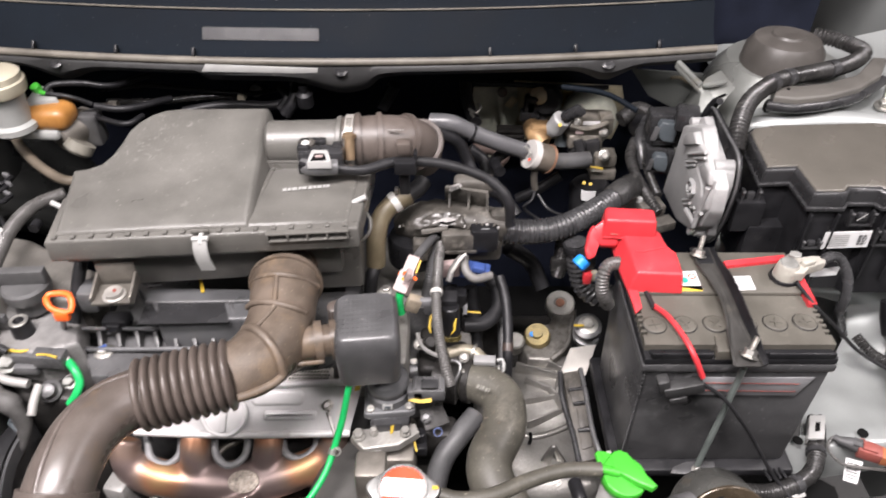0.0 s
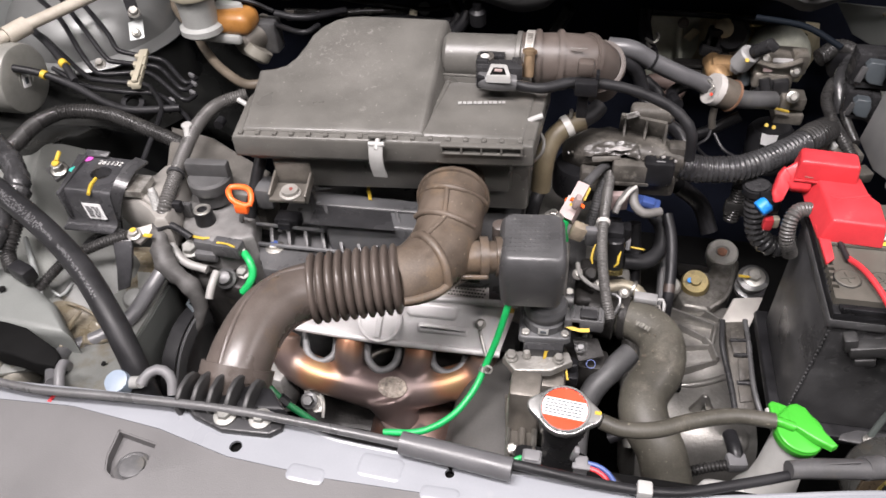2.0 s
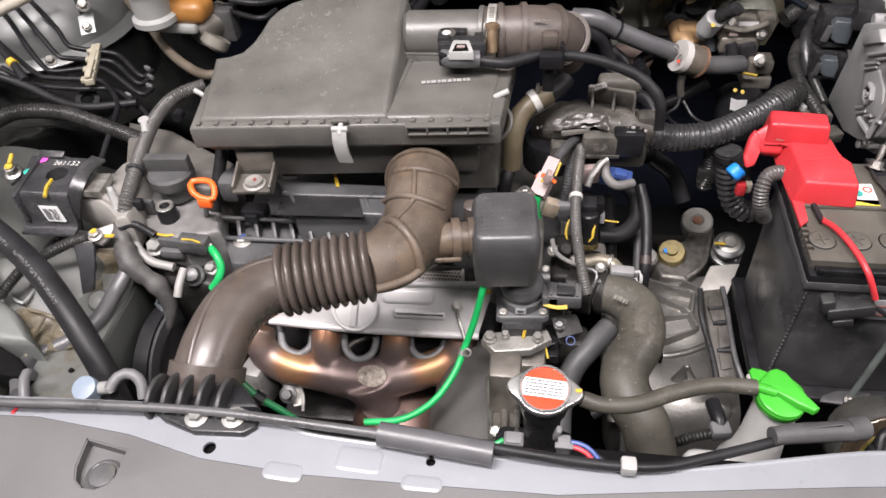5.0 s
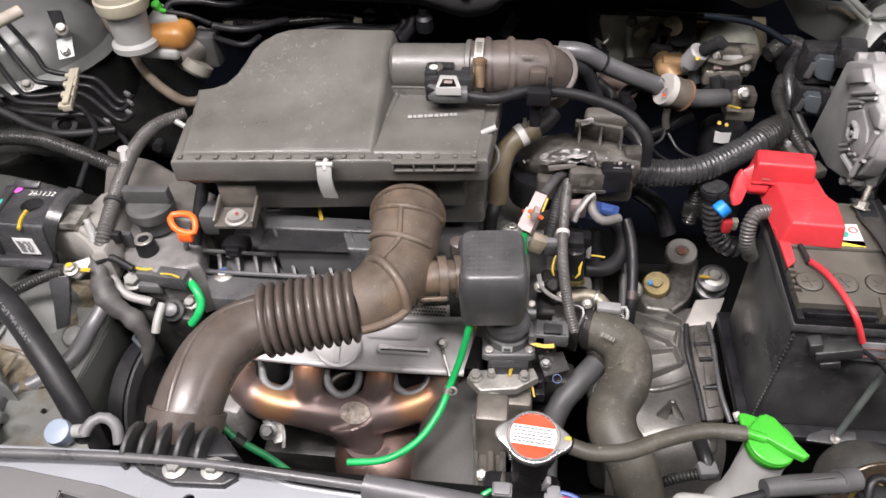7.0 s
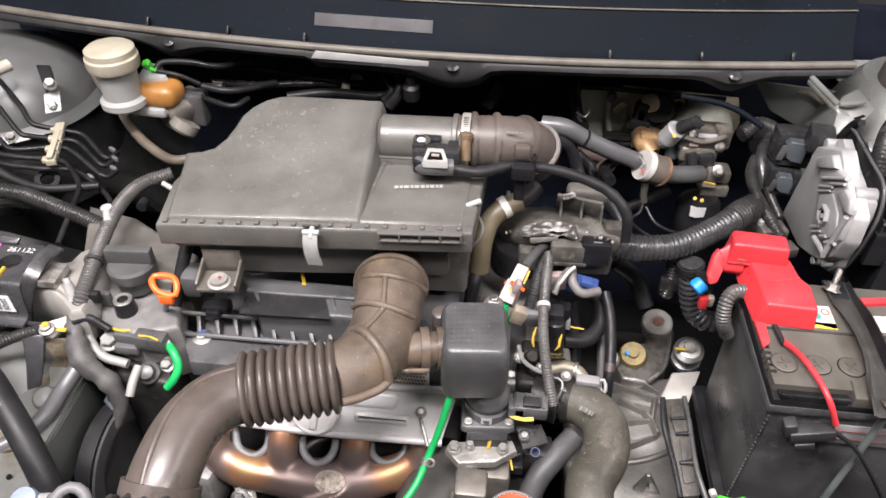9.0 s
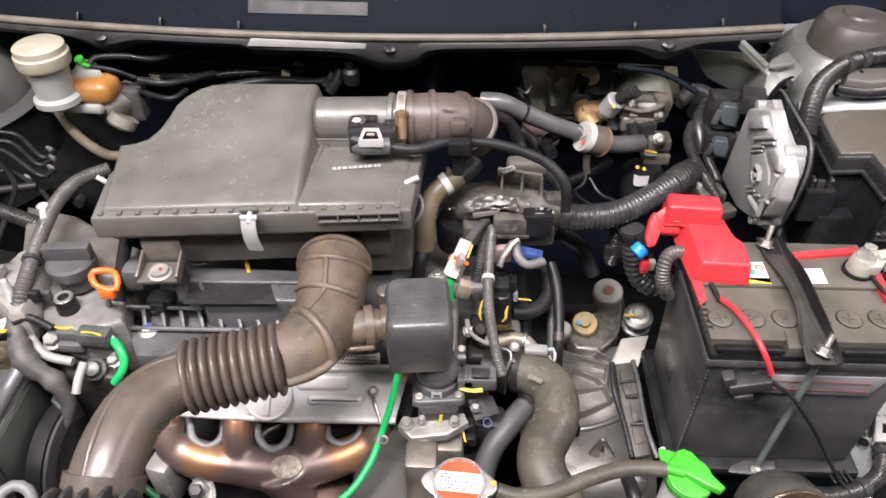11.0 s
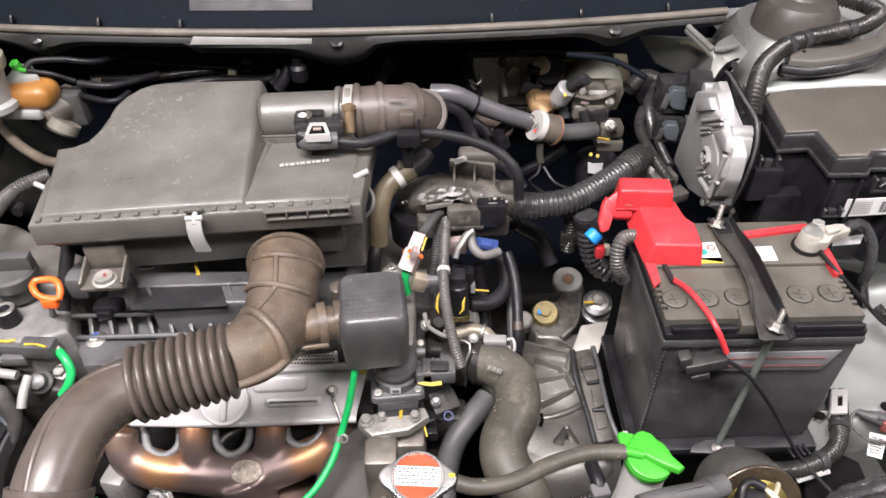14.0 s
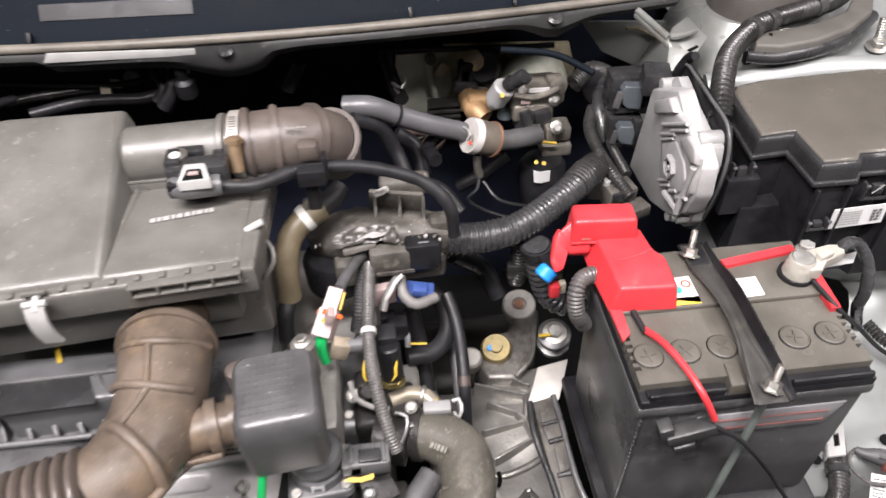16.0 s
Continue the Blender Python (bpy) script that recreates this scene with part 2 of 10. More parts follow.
DIRTYCAST = mat("dirty_cast_block", (0.20, 0.185, 0.16), 0.4, metal=0.5, vary=0.4, scale=30, stain=(0.10, 0.075, 0.045), stain_scale=30, stain_at=0.54, grain=300, bump=0.5)
# Body paint darkened: shade put into the colour; on the bonnet, less bounced light.
SHADEPAINT = mat("shaded_grey_green_paint", (0.14, 0.148, 0.140), 0.5, metal=0.2, vary=0.2, scale=8, stain=(0.16, 0.13, 0.07), stain_scale=12, stain_at=0.66)
DRAB = mat("drab_plate", (0.42, 0.375, 0.265), 0.45, metal=0.5, vary=0.5, scale=15, stain=(0.20, 0.155, 0.06), stain_scale=16, stain_at=0.6)
PIPEBROWN = mat("brown_pipe", (0.050, 0.036, 0.031), 0.45, vary=0.2, scale=20)
OFFGREY = mat("off_white_cast", (0.36, 0.345, 0.32), 0.45, metal=0.5, vary=0.12, scale=20)


def heat_tint():
    """Exhaust casting: mauve-brown, gone straw and orange round the hottest bends."""
    m = mat("heat_tinted_steel", (0.20, 0.16, 0.14), 0.40, metal=0.65, vary=0.2, scale=14, bump=0.12)
    nt = m.node_tree
    n, l = nt.nodes, nt.links
    co = n.new("ShaderNodeTexCoord")
    t = n.new("ShaderNodeTexNoise")
    t.inputs["Scale"].default_value, t.inputs["Detail"].default_value = 30, 2
    l.new(co.outputs["Object"], t.inputs["Vector"])
    heat = None
    for spot, reach in (((-0.322, 0.468, 0.690), 0.042), ((-0.160, 0.480, 0.690), 0.042), ((-0.288, 0.500, 0.712), 0.030), ((-0.205, 0.507, 0.712), 0.032), ((-0.128, 0.512, 0.708), 0.026), ((-0.370, 0.494, 0.705), 0.026)):
        d = n.new("ShaderNodeVectorMath")
        d.operation = "DISTANCE"
        l.new(co.outputs["Object"], d.inputs[0])
        d.inputs[1].default_value = spot
        k = n.new("ShaderNodeMapRange")
        k.inputs[1].default_value, k.inputs[2].default_value, k.inputs[3].default_value, k.inputs[4].default_value = 0.0, reach, 0.72, 0.0
        l.new(d.outputs["Value"], k.inputs[0])
        if heat is None:
            heat = k.outputs[0]
        else:
            top = n.new("ShaderNodeMath")
            top.operation = "MAXIMUM"
            l.new(heat, top.inputs[0])
            l.new(k.outputs[0], top.inputs[1])
            heat = top.outputs[0]
    mix = n.new("ShaderNodeMath")
    mix.operation = "MULTIPLY_ADD"
    l.new(t.outputs["Fac"], mix.inputs[0])
    mix.inputs[1].default_value = 0.30
    l.new(heat, mix.inputs[2])
    r = n.new("ShaderNodeValToRGB")
    e = r.color_ramp.elements
    e[0].position, e[0].color = 0.08, (0.175, 0.135, 0.126, 1)
    e[1].position, e[1].color = 0.95, (0.46, 0.27, 0.13, 1)
    for p, c in ((0.24, (0.21, 0.155, 0.143, 1)), (0.40, (0.24, 0.17, 0.135, 1)), (0.56, (0.38, 0.19, 0.11, 1)), (0.72, (0.40, 0.24, 0.12, 1))):
        e.new(p).color = c
    l.new(mix.outputs[0], r.inputs[0])
    l.new(r.outputs[0], n["Principled BSDF"].inputs["Base Color"])
    return m


HEAT = heat_tint()


# ---- builders ----
def part(name, bm, material, parent=None, label="", angle=38):
    """One mesh object out of a bmesh in world places, under a thing or a part."""
    bmesh.ops.recalc_face_normals(bm, faces=bm.faces[:])
    me = bpy.data.meshes.new(name)
    for f in bm.faces:
        f.smooth = True
    bm.to_mesh(me)
    bm.free()
    me.materials.append(material)
    me.set_sharp_from_angle(angle=radians(angle))
    ob = new(name, me)
    if parent is not None:
        ob.parent = parent
        ob.matrix_parent_inverse = BASE[parent.name].inverted()
    BASE[ob.name] = Matrix.Identity(4)
    return tagged(ob, label)


BASE = {}


def thing(name, label, category, at=(0, 0, 0), group="", kind=""):
    """An Empty at a thing's base, to carry its parts."""
    ob = new(name)
    ob.empty_display_size = 0.02
    ob.location = at
    BASE[ob.name] = Matrix.Translation(at)
    return tagged(ob, label, category, group, kind)


def merge(*bms):
    out = bms[0]
    for b in bms[1:]:
        me = bpy.data.meshes.new("tmp")
        b.to_mesh(me)
        b.free()
        out.from_mesh(me)
        bpy.data.meshes.remove(me)
    return out


def box(sx, sy, sz, at=(0, 0, 0), rz=0.0, bev=0.002, seg=2, rx=0.0, ry=0.0, taper=1.0):
    """A bevelled block, its middle at 'at'; taper scales its lower face."""
    bm = bmesh.new()
    bmesh.ops.create_cube(bm, size=1.0)
    for v in bm.verts:
        k = taper if v.co.z < 0 else 1.0
        v.co = Vector((v.co.x * sx * k, v.co.y * sy * k, v.co.z * sz))
    if bev:
        bmesh.ops.bevel(bm, geom=bm.edges[:], offset=min(bev, 0.45 * min(sx, sy, sz)), segments=seg, affect="EDGES", profile=0.5)
    bm.transform(pose(*at, rx, ry, rz))
    return bm


def slab(outline, z0, z1, bev=0.002, seg=2, m=None, top=None, bottom=False):
    """An outline in plan, given a thickness; top(x, y) may lift the upper face."""
    bm = bmesh.new()
    lower = [bm.verts.new((x, y, z0)) for x, y in outline]
    upper = [bm.verts.new((x, y, top(x, y) if top else z1)) for x, y in outline]
    bm.faces.new(upper)
    bm.faces.new(lower[::-1])
    k = len(outline)
    rim = []
    for i in range(k):
        f = bm.faces.new((lower[i], lower[(i + 1) % k], upper[(i + 1) % k], upper[i]))
        rim.append(f)
    bmesh.ops.recalc_face_normals(bm, faces=bm.faces[:])
    if bev:
        es = [e for e in bm.edges if all(v in upper for v in e.verts) or (bottom and all(v in lower for v in e.verts))]
        bmesh.ops.bevel(bm, geom=es, offset=bev, segments=seg, affect="EDGES", profile=0.5)
    if m is not None:
        bm.transform(m)
    return bm


def axis(a, b, roll=0.0):
    """A frame at a whose z runs to b."""
    d = Vector(b) - Vector(a)
    return Matrix.Translation(a) @ d.to_track_quat("Z", "Y").to_matrix().to_4x4() @ Matrix.Rotation(radians(roll), 4, "Z")


def lathe(profile, m=None, seg=24):
    """Turned solid: (radius, height) pairs round z."""
    bm = bmesh.new()
    rings = []
    for r, z in profile:
        if r < 1e-6:
            rings.append([bm.verts.new((0, 0, z))])
        else:
            rings.append([bm.verts.new((r * math.cos(2 * math.pi * i / seg), r * math.sin(2 * math.pi * i / seg), z)) for i in range(seg)])
    for a, b in zip(rings, rings[1:]):
        for i in range(seg):
            j = (i + 1) % seg
            if len(a) == 1 and len(b) > 1:
                bm.faces.new((a[0], b[i], b[j]))
            elif len(b) == 1 and len(a) > 1:
                bm.faces.new((a[i], a[j], b[0]))
            elif len(a) > 1:
                bm.faces.new((a[i], a[j], b[j], b[i]))
    if m is not None:
        bm.transform(m)
    return bm


def disc(r, h, at, to=None, seg=24, bev=0.0008):
    m = axis(at, to) if to else Matrix.Translation(at)
    bev = min(bev, 0.4 * h, 0.4 * r)
    return lathe([(0, 0), (r, 0), (r, h - bev), (r - bev, h), (0, h)], m, seg)


def rod(a, b, r, seg=14):
    h = (Vector(b) - Vector(a)).length
    c = min(0.15 * r, 0.2 * h)
    return lathe([(0, 0), (r - c, 0), (r, c), (r, h - c), (r - c, h), (0, h)], axis(a, b), seg)


def glide(points, step):
    """Places at even steps on a smooth line through the points; each with its share of the way."""
    p = [Vector(q) for q in points]
    if len(p) == 2:
        dense = [p[0].lerp(p[1], i / 40) for i in range(41)]
        mark = [i / 40 for i in range(41)]
    else:
        e = [2 * p[0] - p[1], *p, 2 * p[-1] - p[-2]]
        dense, mark = [], []
        for i in range(len(p) - 1):
            a, b, c, d = e[i:i + 4]
            for k in range(16):
                t = k / 16
                dense.append(0.5 * (2 * b + (c - a) * t + (2 * a - 5 * b + 4 * c - d) * t * t + (3 * b - a - 3 * c + d) * t ** 3))
                mark.append(i + t)
        dense.append(p[-1])
        mark.append(len(p) - 1)
    run = [0.0]
    for a, b in zip(dense, dense[1:]):
        run.append(run[-1] + (b - a).length)
    count = max(2, round(run[-1] / step))
    want = np.linspace(0, run[-1], count + 1)
    xyz = np.array([list(v) for v in dense])
    out = np.stack([np.interp(want, run, xyz[:, i]) for i in range(3)], 1)
    return [Vector(v) for v in out], np.interp(want, run, mark), want


def tube(points, r, seg=14, step=0.006, ripple=0.0, pitch=0.006, cap=True, power=1.0, wobble=0.0):
    """A hose, wire or pipe along a smooth line; r: one radius, or one for each point; ripple: the depth of its corrugation; power 0: round rings with narrow grooves."""
    if ripple:
        step = pitch / 10
    path, mark, run = glide(points, step)
    radii = np.full(len(path), r) if not isinstance(r, (list, tuple)) else np.interp(mark, range(len(r)), r)
    bm = bmesh.new()
    rings, up = [], None
    for i, p in enumerate(path):
        d = (path[min(i + 1, len(path) - 1)] - path[max(i - 1, 0)]).normalized()
        if up is None:
            up = d.orthogonal().normalized()
        up = (up - d * up.dot(d)).normalized()
        side = d.cross(up)
        rr = float(radii[i])
        if ripple:
            if power:
                rr = rr - ripple * (0.5 - 0.5 * math.cos(2 * math.pi * float(run[i]) / pitch)) ** power
            else:
                rr = rr - ripple * (1 - abs(math.sin(math.pi * float(run[i]) / pitch)) ** 0.5)
        if wobble:
            rr *= 1 + wobble * noise.noise(p * 160)
        rings.append([bm.verts.new(p + rr * (math.cos(2 * math.pi * k / seg) * up + math.sin(2 * math.pi * k / seg) * side)) for k in range(seg)])
    for a, b in zip(rings, rings[1:]):
        for k in range(seg):
            bm.faces.new((a[k], a[(k + 1) % seg], b[(k + 1) % seg], b[k]))
    if cap:
        bm.faces.new(rings[0][::-1])
        bm.faces.new(rings[-1])
    return bm


def band(points, r, width, at, thick=0.0015, seg=20):
    """A clamp round a hose, at a share of its way."""
    path, mark, run = glide(points, 0.002)
    i = int(at * (len(path) - 2))
    d = (path[i + 1] - path[i]).normalized()
    a, b = path[i] - d * width / 2, path[i] + d * width / 2
    return lathe([(r - 0.001, 0), (r + thick, 0), (r + thick, width), (r - 0.001, width)], axis(a, b), seg)


def hexbolt(at, to, r, h=0.006, flange=1.5):
    """A flanged hexagon bolt head that points from at towards to."""
    m = axis(at, to)
    head = lathe([(0, 0.002), (r, 0.002), (r, h - 0.0008), (r - 0.001, h), (0, h)], m, 6)
    return merge(head, lathe([(0, 0), (r * flange, 0), (r * flange, 0.0012), (r * 1.05, 0.0026), (0, 0.0026)], m, 20))


def ring(outer, inner, h, m, seg=28):
    c = min(0.0008, h / 4)
    return lathe([(inner, 0), (outer - c, 0), (outer, c), (outer, h - c), (outer - c, h), (inner, h), (inner, 0)], m, seg)


def plate(corners, thick, bev=0.001, seg=2):
    """A sheet of four or more corners in space, given a thickness downward."""
    bm = bmesh.new()
    c = [Vector(q) for q in corners]
    nrm = (c[1] - c[0]).cross(c[-1] - c[0]).normalized()
    if nrm.z - 0.5 * nrm.y < 0:
        nrm = -nrm
    a = [bm.verts.new(q) for q in c]
    b = [bm.verts.new(q - nrm * thick) for q in c]
    k = len(c)
    bm.faces.new(a)
    bm.faces.new(b[::-1])
    for i in range(k):
        bm.faces.new((a[i], b[i], b[(i + 1) % k], a[(i + 1) % k]))
    bmesh.ops.recalc_face_normals(bm, faces=bm.faces[:])
    if bev:
        bmesh.ops.bevel(bm, geom=bm.edges[:], offset=min(bev, thick * 0.4), segments=seg, affect="EDGES", profile=0.5)
    return bm


def loft(rows, thick=0.0, closed=False):
    """A pressed sheet through rows of points."""
    bm = bmesh.new()
    grid = [[bm.verts.new(q) for q in row] for row in rows]
    for a, b in zip(grid, grid[1:]):
        for i in range(len(a) - 1):
            bm.faces.new((a[i], a[i + 1], b[i + 1], b[i]))
    if thick:
        bmesh.ops.recalc_face_normals(bm, faces=bm.faces[:])
        bmesh.ops.solidify(bm, geom=bm.faces[:], thickness=thick)
    return bm


def smooth_sheet(rows, thick=0.003, cuts=3):
    """A pressed sheet, rounded between its rows and columns."""
    cols = [dense_line(r, cuts) for r in rows]
    full = list(zip(*[dense_line(c, cuts) for c in zip(*cols)]))
    return loft([list(r) for r in full], thick)


def dense_line(points, cuts):
    p = [Vector(q) for q in points]
    e = [2 * p[0] - p[1], *p, 2 * p[-1] - p[-2]]
    out = []
    for i in range(len(p) - 1):
        a, b, c, d = e[i:i + 4]
        for k in range(cuts):
            t = k / cuts
            out.append(0.5 * (2 * b + (c - a) * t + (2 * a - 5 * b + 4 * c - d) * t * t + (3 * b - a - 3 * c + d) * t ** 3))
    return out + [p[-1]]


def bars(at, right, up, rows, width, height, count, rng, fill=0.62):
    """Unreadable print: short bars in rows on a flat label. right and up: unit ways on it."""
    bm = bmesh.new()
    at, right, up = Vector(at), Vector(right).normalized(), Vector(up).normalized()
    lift = right.cross(up).normalized() * 0.0004
    for i in range(rows):
        x = 0.0
        y0 = height * (i + 0.5 - fill / 2) / rows
        y1 = height * (i + 0.5 + fill / 2) / rows
        while x < width * 0.96:
            w = min(width - x, width / count * rng.uniform(0.5, 1.2))
            q = [at + right * a + up * b + lift for a, b in ((x, y0), (x + w * 0.75, y0), (x + w * 0.75, y1), (x, y1))]
            bm.faces.new([bm.verts.new(v) for v in q])
            x += w
    return bm


def print_on(corners, rows, count, seed, inset=0.12, fill=0.5, part_of=(0.0, 1.0)):
    """Bars of unreadable print on a four-cornered label (back left, back right, front right, front left); part_of: the share of its width."""
    a, b, c, d = [Vector(q) for q in corners]
    lift = (b - a).cross(d - a).normalized()
    lift = lift * (0.0008 if lift.z - lift.y > 0 else -0.0008)
    r = random.Random(seed)
    bm = bmesh.new()

    def at(u, v):
        u = part_of[0] + (part_of[1] - part_of[0]) * (inset + (1 - 2 * inset) * u)
        v = inset + (1 - 2 * inset) * v
        return a.lerp(b, u).lerp(d.lerp(c, u), v) + lift

    for i in range(rows):
        x = 0.0
        while x < 0.97:
            w = min(1 - x, r.uniform(0.5, 1.3) / count)
            v0, v1 = (i + 0.5 - fill / 2) / rows, (i + 0.5 + fill / 2) / rows
            bm.faces.new([bm.verts.new(at(*q)) for q in ((x, v0), (x + 0.75 * w, v0), (x + 0.75 * w, v1), (x, v1))])
            x += w
    return bm


def widen(pts, k):
    """An outline that runs anticlockwise, pushed out by k."""
    out = []
    for i, (x, y) in enumerate(pts):
        a, b = Vector(pts[i - 1]), Vector(pts[(i + 1) % len(pts)])
        c = Vector((x, y))
        d, e = (c - a).normalized(), (b - c).normalized()
        n = Vector((-d.y - e.y, d.x + e.x))
        n = -n / max(0.35, n.length_squared / 2)
        out.append((x + k * n.x, y + k * n.y))
    return out


def sheet(outline, holes, z0, z1, m=None):
    """A flat sheet with holes right through it."""
    bm = bmesh.new()
    edges = []
    for loop in [outline, *holes]:
        vs = [bm.verts.new((x, y, z1)) for x, y in loop]
        edges += [bm.edges.new((vs[i], vs[(i + 1) % len(vs)])) for i in range(len(vs))]
    bmesh.ops.triangle_fill(bm, use_beauty=True, use_dissolve=False, edges=edges)
    new_geo = bmesh.ops.extrude_face_region(bm, geom=bm.faces[:])["geom"]
    for v in new_geo:
        if isinstance(v, bmesh.types.BMVert):
            v.co.z += z0 - z1
    bmesh.ops.recalc_face_normals(bm, faces=bm.faces[:])
    if m is not None:
        bm.transform(m)
    return bm


def circle(x, y, r, count=24, squash=1.0):
    return [(x + r * math.cos(2 * math.pi * i / count), y + r * squash * math.sin(2 * math.pi * i / count)) for i in range(count)]


def rounded(x, y, sx, sy, r, turn=0.0, count=5):
    """A rounded rectangle's outline, turned about its middle."""
    pts = []
    for cx, cy, a in ((sx / 2 - r, sy / 2 - r, 0), (r - sx / 2, sy / 2 - r, 90), (r - sx / 2, r - sy / 2, 180), (sx / 2 - r, r - sy / 2, 270)):
        pts += [(cx + r * math.cos(radians(a + 90 * k / count)), cy + r * math.sin(radians(a + 90 * k / count))) for k in range(count + 1)]
    c, s = math.cos(radians(turn)), math.sin(radians(turn))
    return [(x + c * u - s * v, y + s * u + c * v) for u, v in pts]


def stack(levels, m=None, bev=0.0, seg=2):
    """A solid through outlines of equal count: (outline, height) pairs from the base to the top."""
    bm = bmesh.new()
    rings = [[bm.verts.new((x, y, z)) for x, y in pts] for pts, z in levels]
    k = len(rings[0])
    for a, b in zip(rings, rings[1:]):
        for i in range(k):
            bm.faces.new((a[i], a[(i + 1) % k], b[(i + 1) % k], b[i]))
    bm.faces.new(rings[0][::-1])
    bm.faces.new(rings[-1])
    bmesh.ops.recalc_face_normals(bm, faces=bm.faces[:])
    if bev:
        lower = set(rings[0])
        bmesh.ops.bevel(bm, geom=[e for e in bm.edges if not all(v in lower for v in e.verts)], offset=bev, segments=seg, affect="EDGES", profile=0.5)
    if m is not None:
        bm.transform(m)
    return bm


rng = random.Random(7)


def solo(name, bm, material, label, category, group="", kind=""):
    """A thing that is one mesh."""
    return tagged(part(name, bm, material, None, label), category=category, group=group, kind=kind)


def offset(p, x=0.0, y=0.0, z=0.0):
    return (p[0] + x, p[1] + y, p[2] + z)


# ---- the room round the car ----
solo("floor", box(9, 9, 0.1, (0, 0, -0.05), bev=0), FLOOR, "smooth grey workshop floor", "floor", kind="structure")
solo("ceiling", box(9, 9, 0.1, (0, 0, 3.05), bev=0), WALLP, "plain grey workshop ceiling", "ceiling", kind="structure")
for name, sx, sy, x, y in (("wall_north", 9, 0.1, 0, 4.55), ("wall_south", 9, 0.1, 0, -4.55), ("wall_west", 0.1, 8.9, -4.45, 0), ("wall_east", 0.1, 8.9, 4.45, 0)):
    solo(name, box(sx, sy, 3.0, (x, y, 1.5), bev=0), WALLP, "plain grey painted workshop wall", "wall", kind="structure")

# ---- car body ----
body = thing("car_body", "grey painted car body around an open engine bay", "car body", (-0.15, 0.6, 0.0), kind="structure")
MID = -0.15


def cowl_y(x):
    return 0.925 + 0.036 * ((x - MID) / 0.48) ** 2


rear = [(-0.596, 0.2675), (-0.520, 0.2705), (-0.391, 0.2765), (-0.280, 0.280), (-0.238, 0.272), (-0.205, 0.2645), (-0.141, 0.261), (-0.082, 0.259), (-0.023, 0.260), (0.055, 0.261), (0.193, 0.288), (0.249, 0.288), (0.288, 0.289)]
front = [(0.290, 0.285), (0.274, 0.274), (0.241, 0.267), (0.176, 0.260), (-0.023, 0.234), (-0.125, 0.232), (-0.203, 0.231), (-0.285, 0.236), (-0.348, 0.250), (-0.428, 0.258), (-0.504, 0.254), (-0.581, 0.255)]
support = part("radiator_support", sheet(rear + front, [circle(-0.281, 0.245, 0.0050, 20), circle(-0.114, 0.250, 0.0036, 16)], 0.8975, 0.900), PANEL, body, "white painted radiator support panel")
part("support_flange", slab([(x, y + 0.001) for x, y in rear[:-3]] + [(x, y - 0.010) for x, y in rear[:-3][::-1]], 0.80, 0.884, 0), PANEL, body)
# Solid black block in place of the shade seen through the panel's holes.
part("support_shade_box", slab(rear + front, 0.875, 0.8925, 0), VOID, support, "black block painted as the hollow's shade")
part("panel_edge", tube([(x, y - 0.001, 0.8985) for x, y in rear], 0.0022, 8), PANEL, support)
part("slot", box(0.0028, 0.010, 0.0008, (-0.114, 0.2575, 0.9002), bev=0), VOID, support)
for x, y, sx, sy, turn in ((-0.166, 0.2465, 0.035, 0.020, -3), (-0.220, 0.2320, 0.030, 0.014, -3), (-0.118, 0.2330, 0.030, 0.012, 0)):
    part("pressed_pad", stack([(rounded(x, y, sx, sy, 0.005, turn), 0.8998), (rounded(x, y, sx - 0.003, sy - 0.003, 0.004, turn), 0.9006), (rounded(x, y, sx - 0.006, sy - 0.006, 0.003, turn), 0.9008)]), PANEL, support)
part("paint_mark", plate([(-0.452, 0.258, 0.901), (-0.449, 0.258, 0.901), (-0.448, 0.266, 0.901), (-0.451, 0.266, 0.901)], 0.0006, 0), RED, body, "red paint mark")

cover = thing("grille_cover", "matt grey plastic grille cover in front of the panel", "grille cover", (-0.1, 0.1, 0.8))
pocket = [(-0.380, 0.2440), (-0.343, 0.2375), (-0.3425, 0.2160), (-0.3460, 0.2085), (-0.3545, 0.2035), (-0.3650, 0.2040), (-0.3730, 0.2095), (-0.3775, 0.2200)]
skin = sheet([(x, y - 0.0002) for x, y in front[::-1]] + [(0.311, 0.289), (0.341, 0.296), (0.385, 0.293), (0.60, 0.05), (0.2, -0.02), (-0.2, -0.03), (-0.6, 0.04), (-0.62, 0.25)], [pocket], 0.8955, 0.8994)
for v in skin.verts:
    v.co.z -= 0.10 * max(0.0, 0.20 - v.co.y)
part("cover", skin, COVERGREY, cover)
recess = part("clip_recess", slab(pocket, 0.880, 0.8905, 0), COVERGREY, cover, "sunken clip seat")
part("recess_wall", loft([[(x, y, z) for x, y in pocket + pocket[:1]] for z in (0.8988, 0.889)], 0.0012), COVERGREY, recess)
q = (-0.357, 0.2185, 0.8905)
clip = part("push_clip", lathe([(0.0135, 0), (0.0135, 0.002), (0.0115, 0.0032), (0.010, 0.0022), (0.0095, 0.004), (0.004, 0.005), (0, 0.005)], Matrix.Translation(q), 28), VCOVER, cover, "round black push clip")

